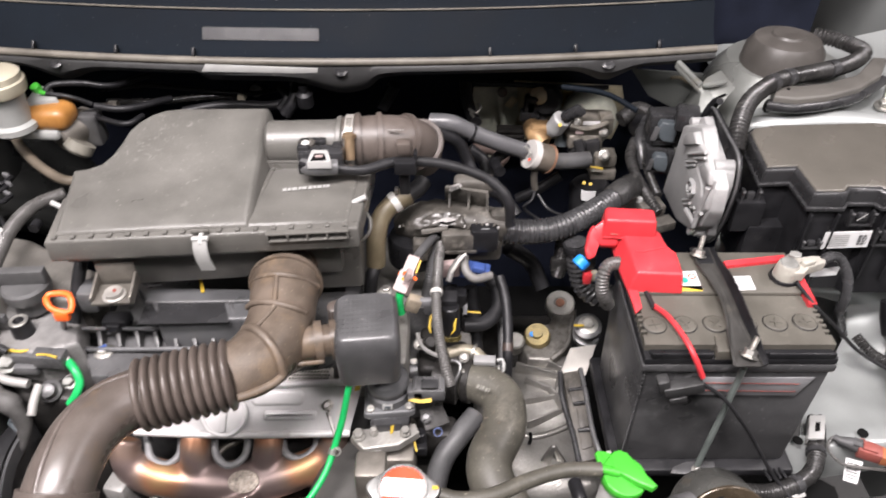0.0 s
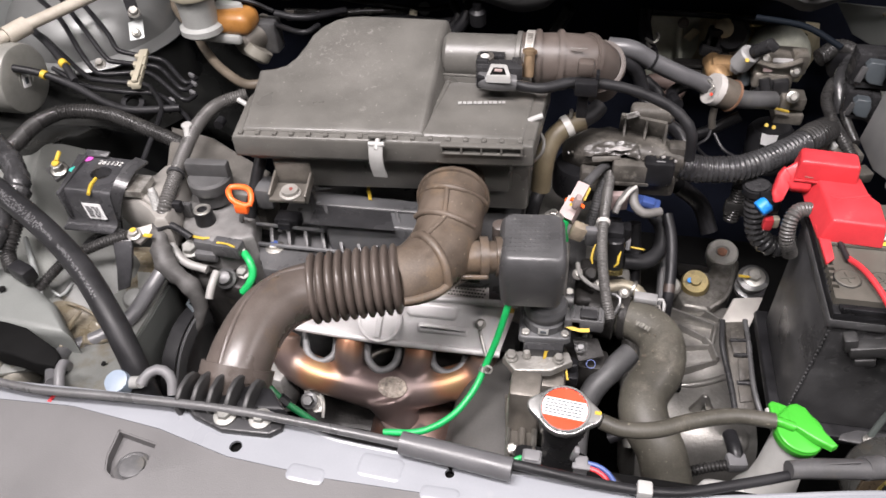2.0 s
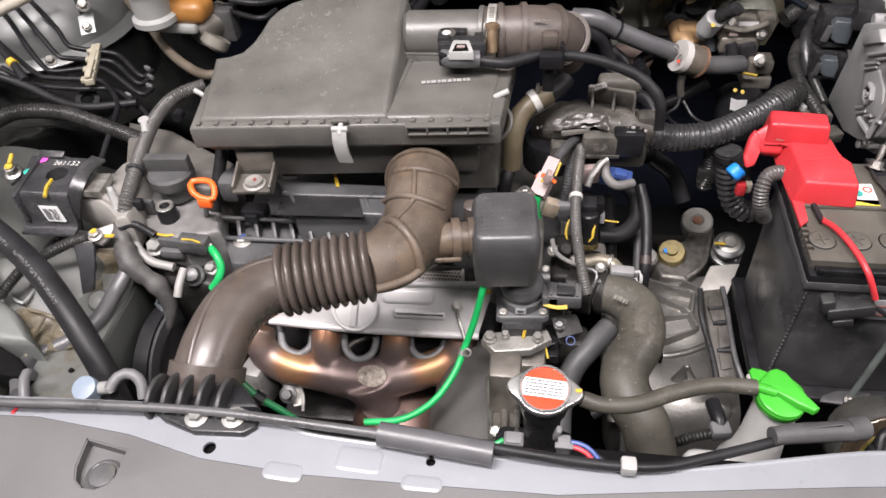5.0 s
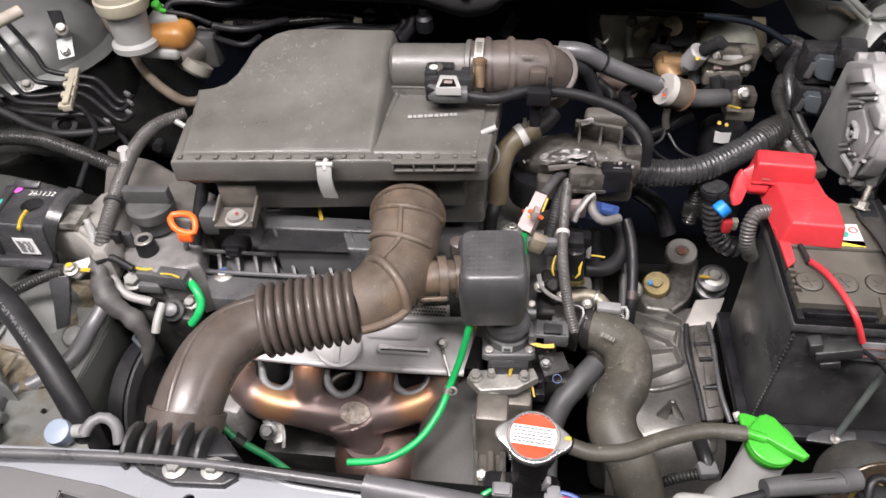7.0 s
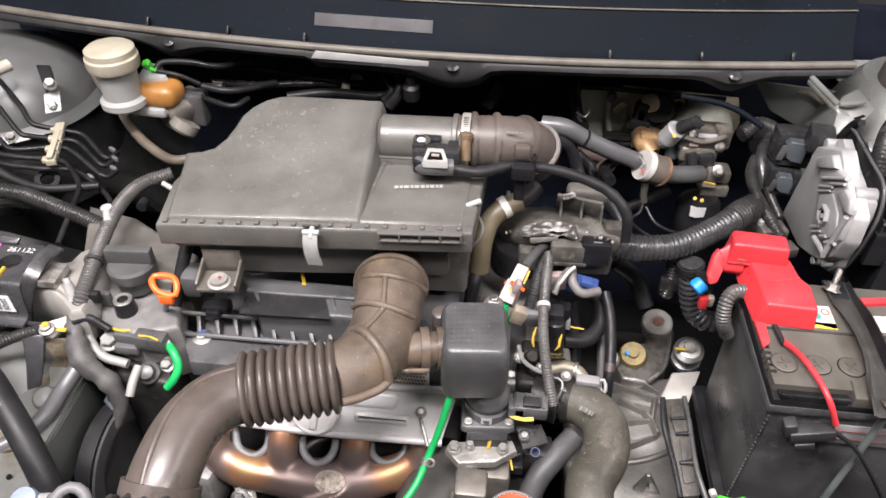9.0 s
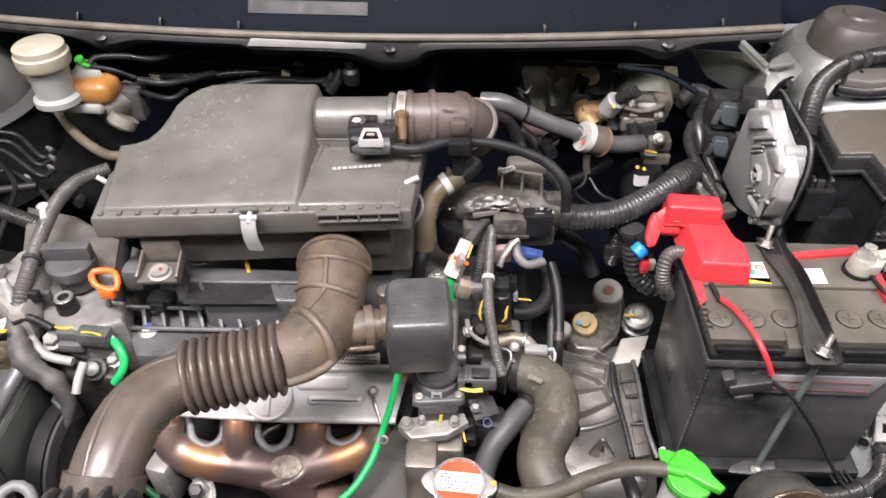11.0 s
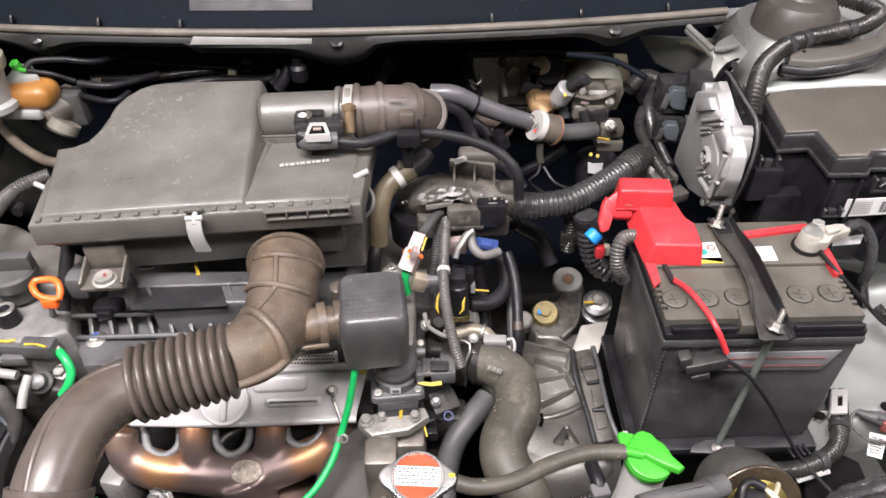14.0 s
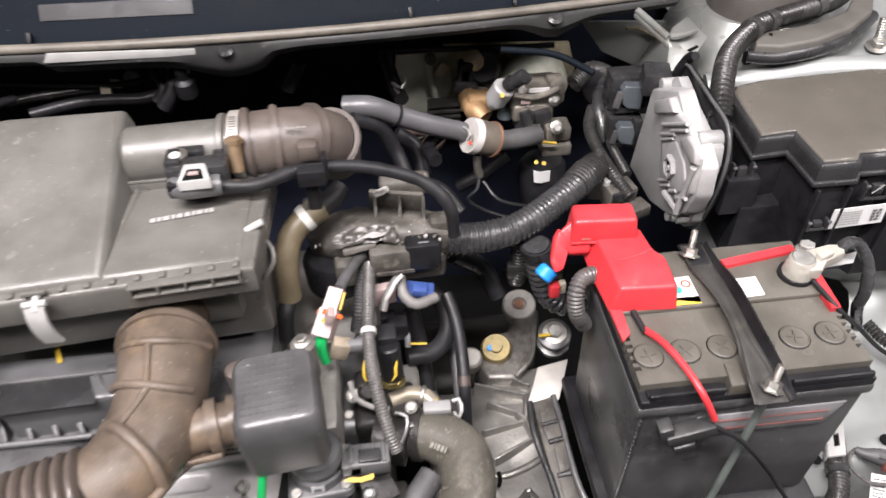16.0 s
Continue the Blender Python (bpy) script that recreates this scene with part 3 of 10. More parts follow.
left = smooth_sheet([
    [(-0.652, 0.280, 0.840), (-0.603, 0.336, 0.800), (-0.539, 0.383, 0.770), (-0.583, 0.479, 0.620)],
    [(-0.707, 0.355, 0.850), (-0.648, 0.414, 0.815), (-0.571, 0.451, 0.770), (-0.613, 0.549, 0.600)],
    [(-0.774, 0.445, 0.860), (-0.702, 0.500, 0.825), (-0.637, 0.535, 0.800), (-0.672, 0.678, 0.600)],
    [(-0.818, 0.506, 0.870), (-0.728, 0.569, 0.835), (-0.707, 0.613, 0.820), (-0.699, 0.786, 0.620)],
    [(-0.885, 0.591, 0.875), (-0.748, 0.623, 0.850), (-0.729, 0.678, 0.832), (-0.695, 0.827, 0.660)]], 0.004, 6)
part("inner_fender", left, STAINED, body, "grey painted inner fender with dusty sealer")
house = smooth_sheet([
    [(-0.885, 0.589, 0.872), (-0.751, 0.623, 0.845), (-0.732, 0.678, 0.826), (-0.700, 0.831, 0.650)],
    [(-0.924, 0.634, 0.868), (-0.788, 0.689, 0.840), (-0.702, 0.734, 0.820), (-0.729, 0.915, 0.650)],
    [(-0.979, 0.694, 0.860), (-0.828, 0.727, 0.830), (-0.740, 0.788, 0.800), (-0.740, 0.980, 0.640)],
    [(-0.95, 0.95, 0.84), (-0.82, 0.95, 0.81), (-0.72, 0.95, 0.79), (-0.62, 0.95, 0.66)],
    [(-0.95, 1.12, 0.84), (-0.82, 1.12, 0.81), (-0.72, 1.12, 0.79), (-0.62, 1.12, 0.66)]], 0.004, 6)
part("wheelhouse", house, WHEELHOUSE, body, "dusty wheelhouse panel with shade in its colour")
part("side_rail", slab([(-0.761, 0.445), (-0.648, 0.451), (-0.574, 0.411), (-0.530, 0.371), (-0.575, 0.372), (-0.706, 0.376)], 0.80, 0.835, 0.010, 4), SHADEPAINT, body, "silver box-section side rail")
# No real opening: a black slab paints the dark under the rail.
part("rail_opening_shade", slab([(-0.639, 0.378), (-0.604, 0.376), (-0.579, 0.372), (-0.535, 0.353), (-0.522, 0.343), (-0.522, 0.331), (-0.544, 0.332), (-0.572, 0.338), (-0.591, 0.339), (-0.618, 0.348)], 0.815, 0.8365, 0.003, 3), VOID, body, "black slab painted as a shaded opening")
folds = random.Random(21)
far, near = [(-0.604, 0.434, 0.806), (-0.560, 0.430, 0.806), (-0.522, 0.414, 0.800)], [(-0.556, 0.366, 0.806), (-0.532, 0.382, 0.804), (-0.510, 0.398, 0.798)]
creased = []
for k in range(6):
    line = [Vector(a).lerp(Vector(b), k / 5) for a, b in zip(dense_line(far, 3), dense_line(near, 3))]
    creased.append([q + Vector((0, 0, folds.uniform(-0.006, 0.005))) for q in line])
part("rail_top", smooth_sheet([[(-0.560, 0.352, 0.792), (-0.525, 0.352, 0.796), (-0.489, 0.352, 0.798)], [(-0.566, 0.420, 0.790), (-0.528, 0.420, 0.795), (-0.491, 0.420, 0.797)], [(-0.580, 0.500, 0.788), (-0.536, 0.500, 0.794), (-0.493, 0.500, 0.796)]], 0.003, 3), STAINED, body, "grey painted top of the frame rail")
# The rail's side takes a darker paint than its top, as painted shade.
part("rail_side", smooth_sheet([[(-0.4885, 0.352, 0.796), (-0.487, 0.352, 0.790), (-0.494, 0.352, 0.72)], [(-0.4905, 0.420, 0.795), (-0.489, 0.420, 0.789), (-0.500, 0.425, 0.71)], [(-0.4925, 0.500, 0.794), (-0.491, 0.500, 0.788), (-0.512, 0.530, 0.70)]], 0.003, 3), SHADEPAINT, body, "frame rail side with shade in its paint")
part("sealer_ridge", tube([(-0.556, 0.419, 0.812), (-0.556, 0.400, 0.813), (-0.552, 0.380, 0.812), (-0.548, 0.362, 0.810)], [0.002, 0.0035, 0.003, 0.002], 8, wobble=0.5), SEALER, body)
part("sealer_ridge", tube([(-0.580, 0.428, 0.812), (-0.552, 0.422, 0.812), (-0.526, 0.412, 0.808)], 0.0018, 8, wobble=0.4), SEALER, body)
part("browned_sheet", smooth_sheet([[(-0.566, 0.540, 0.792), (-0.540, 0.546, 0.788), (-0.512, 0.545, 0.775)], [(-0.545, 0.495, 0.795), (-0.522, 0.500, 0.791), (-0.500, 0.500, 0.778)], [(-0.530, 0.458, 0.797), (-0.512, 0.456, 0.795), (-0.496, 0.455, 0.785)]], 0.003, 4), SEALER, body, "inner sheet browned by sealer")
part("knuckle", lathe([(0.013, -0.02), (0.013, 0), (0.0105, 0.0045), (0.005, 0.0065), (0, 0.007)], axis((-0.516, 0.455, 0.800), (-0.506, 0.440, 0.84)), 24), DISH, body, "rounded boss beside the leg")
part("rail_hole", disc(0.0026, 0.0012, (-0.4945, 0.3585, 0.8105), (-0.4945, 0.3485, 0.85)), VOID, body)
part("sealer_patch", smooth_sheet(creased, 0.003, 3), SEALER, body, "creased pocket glossy with brown sealer")
right = smooth_sheet([
    [(0.428, 0.495, 0.632), (0.487, 0.499, 0.640), (0.543, 0.504, 0.650), (0.575, 0.498, 0.690)],
    [(0.427, 0.497, 0.655), (0.485, 0.501, 0.662), (0.542, 0.506, 0.670), (0.578, 0.500, 0.715)],
    [(0.424, 0.503, 0.680), (0.482, 0.507, 0.688), (0.540, 0.512, 0.692), (0.580, 0.505, 0.740)],
    [(0.430, 0.516, 0.684), (0.488, 0.521, 0.690), (0.546, 0.527, 0.694), (0.584, 0.515, 0.745)],
    [(0.453, 0.560, 0.680), (0.526, 0.560, 0.682), (0.573, 0.560, 0.700), (0.590, 0.530, 0.770)],
    [(0.521, 0.642, 0.680), (0.558, 0.629, 0.690), (0.615, 0.615, 0.720), (0.609, 0.526, 0.830)],
    [(0.551, 0.719, 0.720), (0.587, 0.694, 0.740), (0.627, 0.656, 0.780), (0.637, 0.583, 0.860)],
    [(0.38, 0.75, 0.74), (0.46, 0.75, 0.76), (0.60, 0.75, 0.80), (0.70, 0.72, 0.90)],
    [(0.43, 0.86, 0.88), (0.47, 0.86, 0.905), (0.60, 0.86, 0.915), (0.72, 0.84, 0.93)],
    [(0.43, 1.00, 0.90), (0.46, 1.00, 0.92), (0.60, 1.00, 0.92), (0.74, 1.00, 0.95)],
    [(0.43, 1.12, 0.90), (0.46, 1.12, 0.92), (0.60, 1.12, 0.92), (0.74, 1.12, 0.95)]], 0.004, 5)
part("inner_fender", right, BODY, body, "grey painted inner fender with a round hole")
p = (0.5045, 0.5215, 0.6935)
part("punched_hole", disc(0.0062, 0.002, p, offset(p, 0, -0.05, 1)), VOID, body)
part("fender_rail", tube([(0.40, 0.872, 0.905), (0.46, 0.862, 0.918), (0.53, 0.862, 0.922), (0.60, 0.85, 0.925), (0.68, 0.82, 0.93)], 0.016, 14), BODY, body, "rounded silver rail with glossy sealer")
part("sealer_bead", tube([(-0.585, 0.433, 0.800), (-0.566, 0.430, 0.795), (-0.543, 0.426, 0.785), (-0.534, 0.420, 0.775)], 0.003, 8, wobble=0.5), SEALER, body)
part("weld_flange", tube([(-0.595, 0.469, 0.805), (-0.595, 0.441, 0.807), (-0.607, 0.443, 0.810)], 0.0018, 8), BODY, body)
# Lower tower coloured near-black to stand for its shaded side.
part("tower_skirt", lathe([(0.165, -0.16), (0.150, -0.10), (0.142, -0.047), (0.10, -0.047)], Matrix.Translation((-0.845, 0.975, 0.885)), 56), WHEELHOUSE, body, "strut tower side painted dark as shade")
tower = part("strut_tower", lathe([(0.10, -0.046), (0.142, -0.046), (0.148, -0.044), (0.150, -0.041), (0.146, -0.037), (0.135, -0.030), (0.125, 0.0), (0.113, 0.016), (0.10, 0.027), (0.075, 0.038), (0.05, 0.044), (0, 0.046)], Matrix.Translation((-0.845, 0.975, 0.885)), 56), TOWER, body, "domed silver strut tower")
part("strut_tower", lathe([(0.145, -0.12), (0.118, -0.05), (0.095, 0.0), (0.080, 0.018), (0.05, 0.024), (0, 0.024)], Matrix.Translation((0.505, 1.0, 0.93)), 56), STAINED, body, "silver strut tower beside the fuse box")
part("firewall", box(1.5, 0.02, 0.75, (MID, 1.14, 0.62), bev=0), FIREWALL, body, "dark insulated firewall")
part("undertray", box(1.5, 1.2, 0.02, (MID, 0.60, 0.36), bev=0), VOID, body, "black undertray")
part("front_wall", box(1.5, 0.02, 0.50, (MID, 0.19, 0.60), bev=0), VOID, body)
for x in (-0.98, 0.78):
    part("outer_fender", box(0.04, 1.6, 0.75, (x, 0.72, 0.62), bev=0.02, seg=4), BODY, body, "grey painted outer fender")
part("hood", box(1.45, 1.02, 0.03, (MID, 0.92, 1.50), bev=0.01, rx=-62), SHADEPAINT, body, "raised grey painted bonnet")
part("front_bumper", box(1.72, 0.06, 0.55, (MID, -0.04, 0.52), bev=0.025, seg=4), GREYPLASTIC, body)

# ---- cowl ----
cowl = thing("cowl_panel", "black plastic cowl panel with a pale rubber seal", "cowl panel", (MID, 1.0, 0.95))
xs = [MID - 0.72 + 1.26 * i / 84 for i in range(85)]


def lip(x):
    """How far the lip hangs down, more round its fixings."""
    d = sum(math.exp(-((x - c) / w) ** 2) for c, w in ((-0.545, 0.035), (-0.14, 0.045), (0.235, 0.03)))
    return 0.012 + 0.016 * min(1.0, d) + (0.008 if -0.33 < x < -0.10 else 0.0)


LIP = mat("dusty_cowl_lip", (0.018, 0.018, 0.018), 0.55, vary=0.3, scale=18, stain=(0.06, 0.055, 0.046), stain_scale=20, stain_at=0.58, speck=(0.14, 0.13, 0.12), speck_at=0.74)


def cowl_rows(levels):
    return [[(x, cowl_y(x) + dy, 0.975 + dz - k * lip(x)) for x in xs] for dy, k, dz in levels]


part("cover", loft(cowl_rows(((0.004, 0, 0.003), (0.010, 0, 0.006), (0.022, 0, 0.014), (0.052, 0, 0.056), (0.056, 0, 0.060), (0.085, 0, 0.085), (0.20, 0, 0.125), (0.45, 0, 0.17))), 0.003), COWL, cowl)
part("lip", loft(cowl_rows(((0.010, 1.15, -0.006), (0.001, 1.0, 0), (-0.004, 0.75, 0.001), (-0.003, 0.3, 0), (0.0, 0.0, 0.0), (0.008, 0, 0.004))), 0.003), LIP, cowl, "dusty turned-down lip")
part("seal", tube([(x, cowl_y(x) + 0.002, 0.979) for x in xs[::6]], 0.0055, 10), SEAL, cowl, "pale dusty rubber seal")
part("seam", tube([(x, cowl_y(x) + 0.051, 1.033) for x in xs[::6]], 0.0013, 8), SEAL, cowl)
for x in (-0.545, -0.141, 0.233):
    part("screw", lathe([(0.0095, 0), (0.0095, 0.002), (0.006, 0.004), (0.0035, 0.0035), (0, 0.0035)], axis((x, cowl_y(x) - 0.001, 0.967), (x, cowl_y(x) - 0.03, 1.02)), 20), SATIN, cowl)
for x in (-0.575, -0.455, -0.345, 0.065, 0.185, 0.305):
    part("clip", box(0.004, 0.008, 0.012, (x, cowl_y(x) + 0.008, 0.988), bev=0.001, rx=-35), BLACK, cowl)
part("pale_strip", plate([(-0.327, 0.922, 0.978), (-0.173, 0.922, 0.972), (-0.174, 0.922, 0.964), (-0.334, 0.922, 0.967)], 0.0015, 0.0004), CLIPGREY, cowl, "long pale foam strip")
x0, x1 = -0.335, -0.172
part("faded_label", plate([(x0, cowl_y(x0) + 0.0365, 1.0125), (x1, cowl_y(x1) + 0.0365, 1.0125), (x1, cowl_y(x1) + 0.0265, 0.9985), (x0, cowl_y(x0) + 0.0265, 0.9985)], 0.0006, 0), BLACK, cowl, "faded dark label")

# ---- air cleaner ----
air = thing("air_cleaner", "large dusty dark grey plastic air cleaner box", "air cleaner", (-0.25, 0.66, 0.85))
outline = [(-0.397, 0.5668), (-0.094, 0.5900), (-0.086, 0.700), (-0.12, 0.720), (-0.205, 0.722), (-0.205, 0.756), (-0.315, 0.758), (-0.345, 0.748), (-0.362, 0.725), (-0.374, 0.690), (-0.400, 0.664), (-0.408, 0.640)]


def grow(pts, k):
    cx, cy = -0.25, 0.66
    return [(x + k * (1 if x > cx else -1), y + k * (1 if y > cy else -1)) for x, y in pts]


part("lower_housing", slab(grow(outline, -0.020), 0.872, 0.936, 0.006, bottom=True), AIRBOX, air)
part("housing_ledge", slab(grow(outline, -0.004), 0.922, 0.9305, 0.002, bottom=True), AIRBOX, air)
part("outlet_housing", box(0.090, 0.08, 0.085, (-0.140, 0.660, 0.880), bev=0.006, rz=4), AIRBOX, air)
part("rim", slab(grow(outline, 0.006), 0.9305, 0.9585, 0.004, 3, bottom=True), AIRBOX, air)
raised = [(-0.395, 0.5692), (-0.201, 0.5838), (-0.207, 0.758), (-0.306, 0.757), (-0.325, 0.754), (-0.339, 0.747), (-0.352, 0.734), (-0.360, 0.719), (-0.363, 0.701), (-0.368, 0.682), (-0.376, 0.668), (-0.387, 0.662), (-0.404, 0.658), (-0.402, 0.642)]
lidm = bmesh.new()
upper = [lidm.verts.new((x, y, 0.964 + 0.2186 * (y - 0.575) - (0.0035 if k == 1 else 0.0))) for k, (x, y) in enumerate(raised)]
lower = [lidm.verts.new((x + ((0.003 + 0.075 * max(0.0, y - 0.6035)) if x > -0.21 else 0.0), y, 0.9490)) for x, y in raised]
lidm.faces.new(upper)
for k in range(len(raised)):
    lidm.faces.new((lower[k], lower[(k + 1) % len(raised)], upper[(k + 1) % len(raised)], upper[k]))
bmesh.ops.recalc_face_normals(lidm, faces=lidm.faces[:])
bmesh.ops.bevel(lidm, geom=[e for e in lidm.edges if all(v in upper for v in e.verts)], offset=0.0075, segments=6, affect="EDGES", profile=0.5)
part("lid", lidm, AIRBOX, air, "smooth raised lid with dusty swirls")
part("lid_fillet", tube([(-0.200, 0.606, 0.9588), (-0.197, 0.66, 0.9590), (-0.192, 0.716, 0.9590)], [0.0018, 0.0035, 0.0045], 12), AIRBOX, air)
part("tube_cradle", stack([([(-0.214, 0.688), (-0.114, 0.689), (-0.114, 0.722), (-0.214, 0.722)], 0.950), ([(-0.214, 0.6905), (-0.116, 0.6915), (-0.116, 0.722), (-0.214, 0.722)], 0.9675)], None, 0.001), AIRBOX, air)
part("cradle_edge", tube([(-0.212, 0.6920, 0.9685), (-0.119, 0.6930, 0.9685)], 0.0016, 8), AIRBOX, air)
part("lid_step", slab([(-0.212, 0.5830), (-0.0975, 0.5915), (-0.091, 0.702), (-0.12, 0.716), (-0.212, 0.716)], 0.945, 0.961, 0.008, 5), AIRBOX, air)
part("outlet_tube", merge(rod((-0.2035, 0.7205, 0.9755), (-0.108, 0.724, 0.976), 0.026, 36), ring(0.030, 0.02, 0.006, axis((-0.122, 0.7235, 0.976), (-0.05, 0.7235, 0.976)), 36)), AIRBOX, air)
tooth = box(0.0050, 0.006, 0.0045, (0, 0, 0), bev=0.001)
me = bpy.data.meshes.new("rim_rib")
tooth.to_mesh(me)
tooth.free()
me.materials.append(AIRBOX)
for i in range(17):
    k = i / 16
    x, y = -0.394 + 0.292 * k, 0.5675 + 0.0220 * k
    ob = new("rim_rib", me)
    ob.parent, ob.matrix_parent_inverse = air, BASE[air.name].inverted()
    ob.matrix_basis = pose(x, y - 0.001, 0.9590, 0, 0, 4)
part("catch_rail", merge(box(0.084, 0.008, 0.0022, (-0.140, 0.5790, 0.9575), bev=0.0007, rz=4.5), box(0.084, 0.008, 0.0018, (-0.140, 0.5790, 0.9487), bev=0.0006, rz=4.5), *[box(0.0018, 0.008, 0.009, (-0.1805 + 0.0202 * i, 0.5758 + 0.0016 * i, 0.9531), bev=0.0004, rz=4.5) for i in range(5)]), AIRBOX, air, "row of open catch slots")
part("catch_recess", box(0.080, 0.002, 0.008, (-0.140, 0.5820, 0.9531), bev=0, rz=4.5), DUCT, air)
clip = part("clip", merge(tube([(-0.2462, 0.5755, 0.9590), (-0.2463, 0.5680, 0.9595), (-0.2464, 0.5630, 0.9540)], 0.0026, 10), smooth_sheet([[(x, y, z) for x in (-0.2540 + d, -0.2465 + d, -0.2395 + d)] for y, z, d in ((0.5650, 0.9560, 0.0), (0.5615, 0.9470, 0.0), (0.5610, 0.9350, 0.0005), (0.5635, 0.9200, 0.002))], 0.0022, 3), rod((-0.2550, 0.5660, 0.9580), (-0.2385, 0.5670, 0.9580), 0.0028)), CLIPGREY, air, "pale grey spring clip")
part("clip_hook", box(0.018, 0.004, 0.004, (-0.2475, 0.5735, 0.9625), bev=0.001, rz=4), AIRBOX, clip)
part("clip", tube([(-0.099, 0.630, 0.956), (-0.090, 0.630, 0.961), (-0.083, 0.631, 0.964)], 0.0032, 10), CLIPGREY, air, "white spring clip end")
part("clip", tube([(-0.426, 0.633, 0.955), (-0.416, 0.631, 0.950)], 0.0030, 10), CLIPGREY, air, "white spring clip end")
part("cable_loop", tube([(-0.092, 0.642, 0.942), (-0.081, 0.631, 0.935), (-0.081, 0.620, 0.925), (-0.091, 0.614, 0.915)], 0.0020, 8), AIRBOX, air)
for i in range(4):
    part("lid_rib", box(0.010, 0.004, 0.006, (-0.352 - 0.0055 * i, 0.742 - 0.012 * i, 0.955), bev=0.001, rz=55), AIRBOX, air)
part("paint_writing", bars((-0.175, 0.642, 0.962), (1, 0.16, 0), (-0.16, 1, 0), 1, 0.052, 0.0085, 7, rng, 0.62), CLIPGREY, air, "pale hand-sprayed marking")
ears = part("mounting_bracket", merge(box(0.040, 0.030, 0.004, (-0.347, 0.553, 0.893), bev=0.001, rz=4), box(0.003, 0.034, 0.014, offset((-0.347, 0.553, 0.893), 0.02, 0.006, 0.005), bev=0.001, rz=4, rx=14), box(0.003, 0.034, 0.014, offset((-0.347, 0.553, 0.893), -0.02, 0.004, 0.005), bev=0.001, rz=4, rx=14), box(0.040, 0.003, 0.030, offset((-0.347, 0.572, 0.893), 0, 0, 0.012), bev=0.001, rz=4)), BROWNSTEEL, air, "folded brown-grey steel bracket")
p = (-0.345, 0.549, 0.895)
part("bolt", lathe([(0.012, 0), (0.012, 0.002), (0.0095, 0.003), (0.0090, 0.007), (0.004, 0.0075), (0, 0.005)], Matrix.Translation(p), 24), OFFGREY, ears, "flange bolt dabbed red")
part("paint_dab", disc(0.004, 0.0006, offset(p, 0.003, 0.002, 0.0066)), BROWNRED, ears)
p = (-0.062, 0.569, 0.880)
part("mounting_lug", lathe([(0.0105, -0.04), (0.0105, 0), (0.008, 0.003), (0, 0.003)], Matrix.Translation(p), 24), AIRBOX, air)
part("bolt", hexbolt(offset(p, 0, 0, 0.003), offset(p, 0, 0, 1), 0.0048), STEEL, air)

# ---- air flow sensor on the outlet tube ----
maf = thing("airflow_sensor", "black plastic airflow sensor with a white socket", "sensor", (-0.14, 0.69, 0.985))
part("base", merge(box(0.050, 0.020, 0.022, (-0.135, 0.678, 0.984), bev=0.003, rz=3), box(0.014, 0.022, 0.030, (-0.154, 0.685, 0.984), bev=0.003), box(0.010, 0.016, 0.024, (-0.119, 0.689, 0.982), bev=0.002), box(0.022, 0.010, 0.006, (-0.143, 0.698, 0.992), bev=0.001)), SATIN, maf)
part("boss", lathe([(0.0095, -0.016), (0.0095, 0.002), (0.007, 0.004), (0, 0.003)], Matrix.Translation((-0.152, 0.688, 0.995)), 20), HARNESS, maf)
part("screw", disc(0.0048, 0.002, (-0.152, 0.684, 0.998)), WHITE, maf, "pale round screw head")
part("socket", stack([([(-0.146, 0.649), (-0.12, 0.65), (-0.127, 0.675), (-0.145, 0.675)], 0.988), ([(-0.146, 0.65), (-0.12, 0.651), (-0.127, 0.674), (-0.144, 0.674)], 0.9965)], None, 0.0012), CLIPGREY, maf, "pale grey trapezoid socket")
part("socket_well", stack([([(-0.142, 0.651), (-0.125, 0.652), (-0.129, 0.665), (-0.14, 0.665)], 0.990), ([(-0.142, 0.651), (-0.125, 0.652), (-0.129, 0.665), (-0.14, 0.665)], 0.9971)]), VOID, maf)
part("socket_pins", box(0.008, 0.004, 0.001, (-0.134, 0.658, 0.998), bev=0), PINK, maf)
plug = part("plug", tube([(-0.155, 0.662, 0.983), (-0.141, 0.659, 0.983), (-0.116, 0.663, 0.981)], [0.0085, 0.0095, 0.0090], 14), VCOVER, maf, "dark grey plug")
part("plug_latch", box(0.010, 0.012, 0.014, (-0.152, 0.659, 0.984), bev=0.002), BLACK, plug)

# ---- outlet hose ----
outlet = thing("outlet_hose", "brown-black ribbed rubber air outlet hose", "hose", (-0.05, 0.74, 0.93))
run = [(-0.116, 0.724, 0.976), (-0.092, 0.726, 0.976), (-0.066, 0.729, 0.975), (-0.044, 0.735, 0.970), (-0.030, 0.750, 0.955), (-0.026, 0.772, 0.92)]
part("hose", tube(run, [0.0285, 0.0285, 0.0292, 0.0292, 0.027, 0.024], 36), DUCT, outlet)
for a in (0.14, 0.31, 0.52, 0.70):
    part("rib", merge(band(run, 0.0290, 0.0075, a, 0.0020, 36), band(run, 0.0290, 0.0045, a, 0.0034, 36)), DUCT, outlet)
strap = part("clamp", ring(0.0315, 0.027, 0.010, axis((-0.112, 0.724, 0.976), (-0.05, 0.724, 0.976)), 36), OFFGREY, outlet, "pale metal clamp")
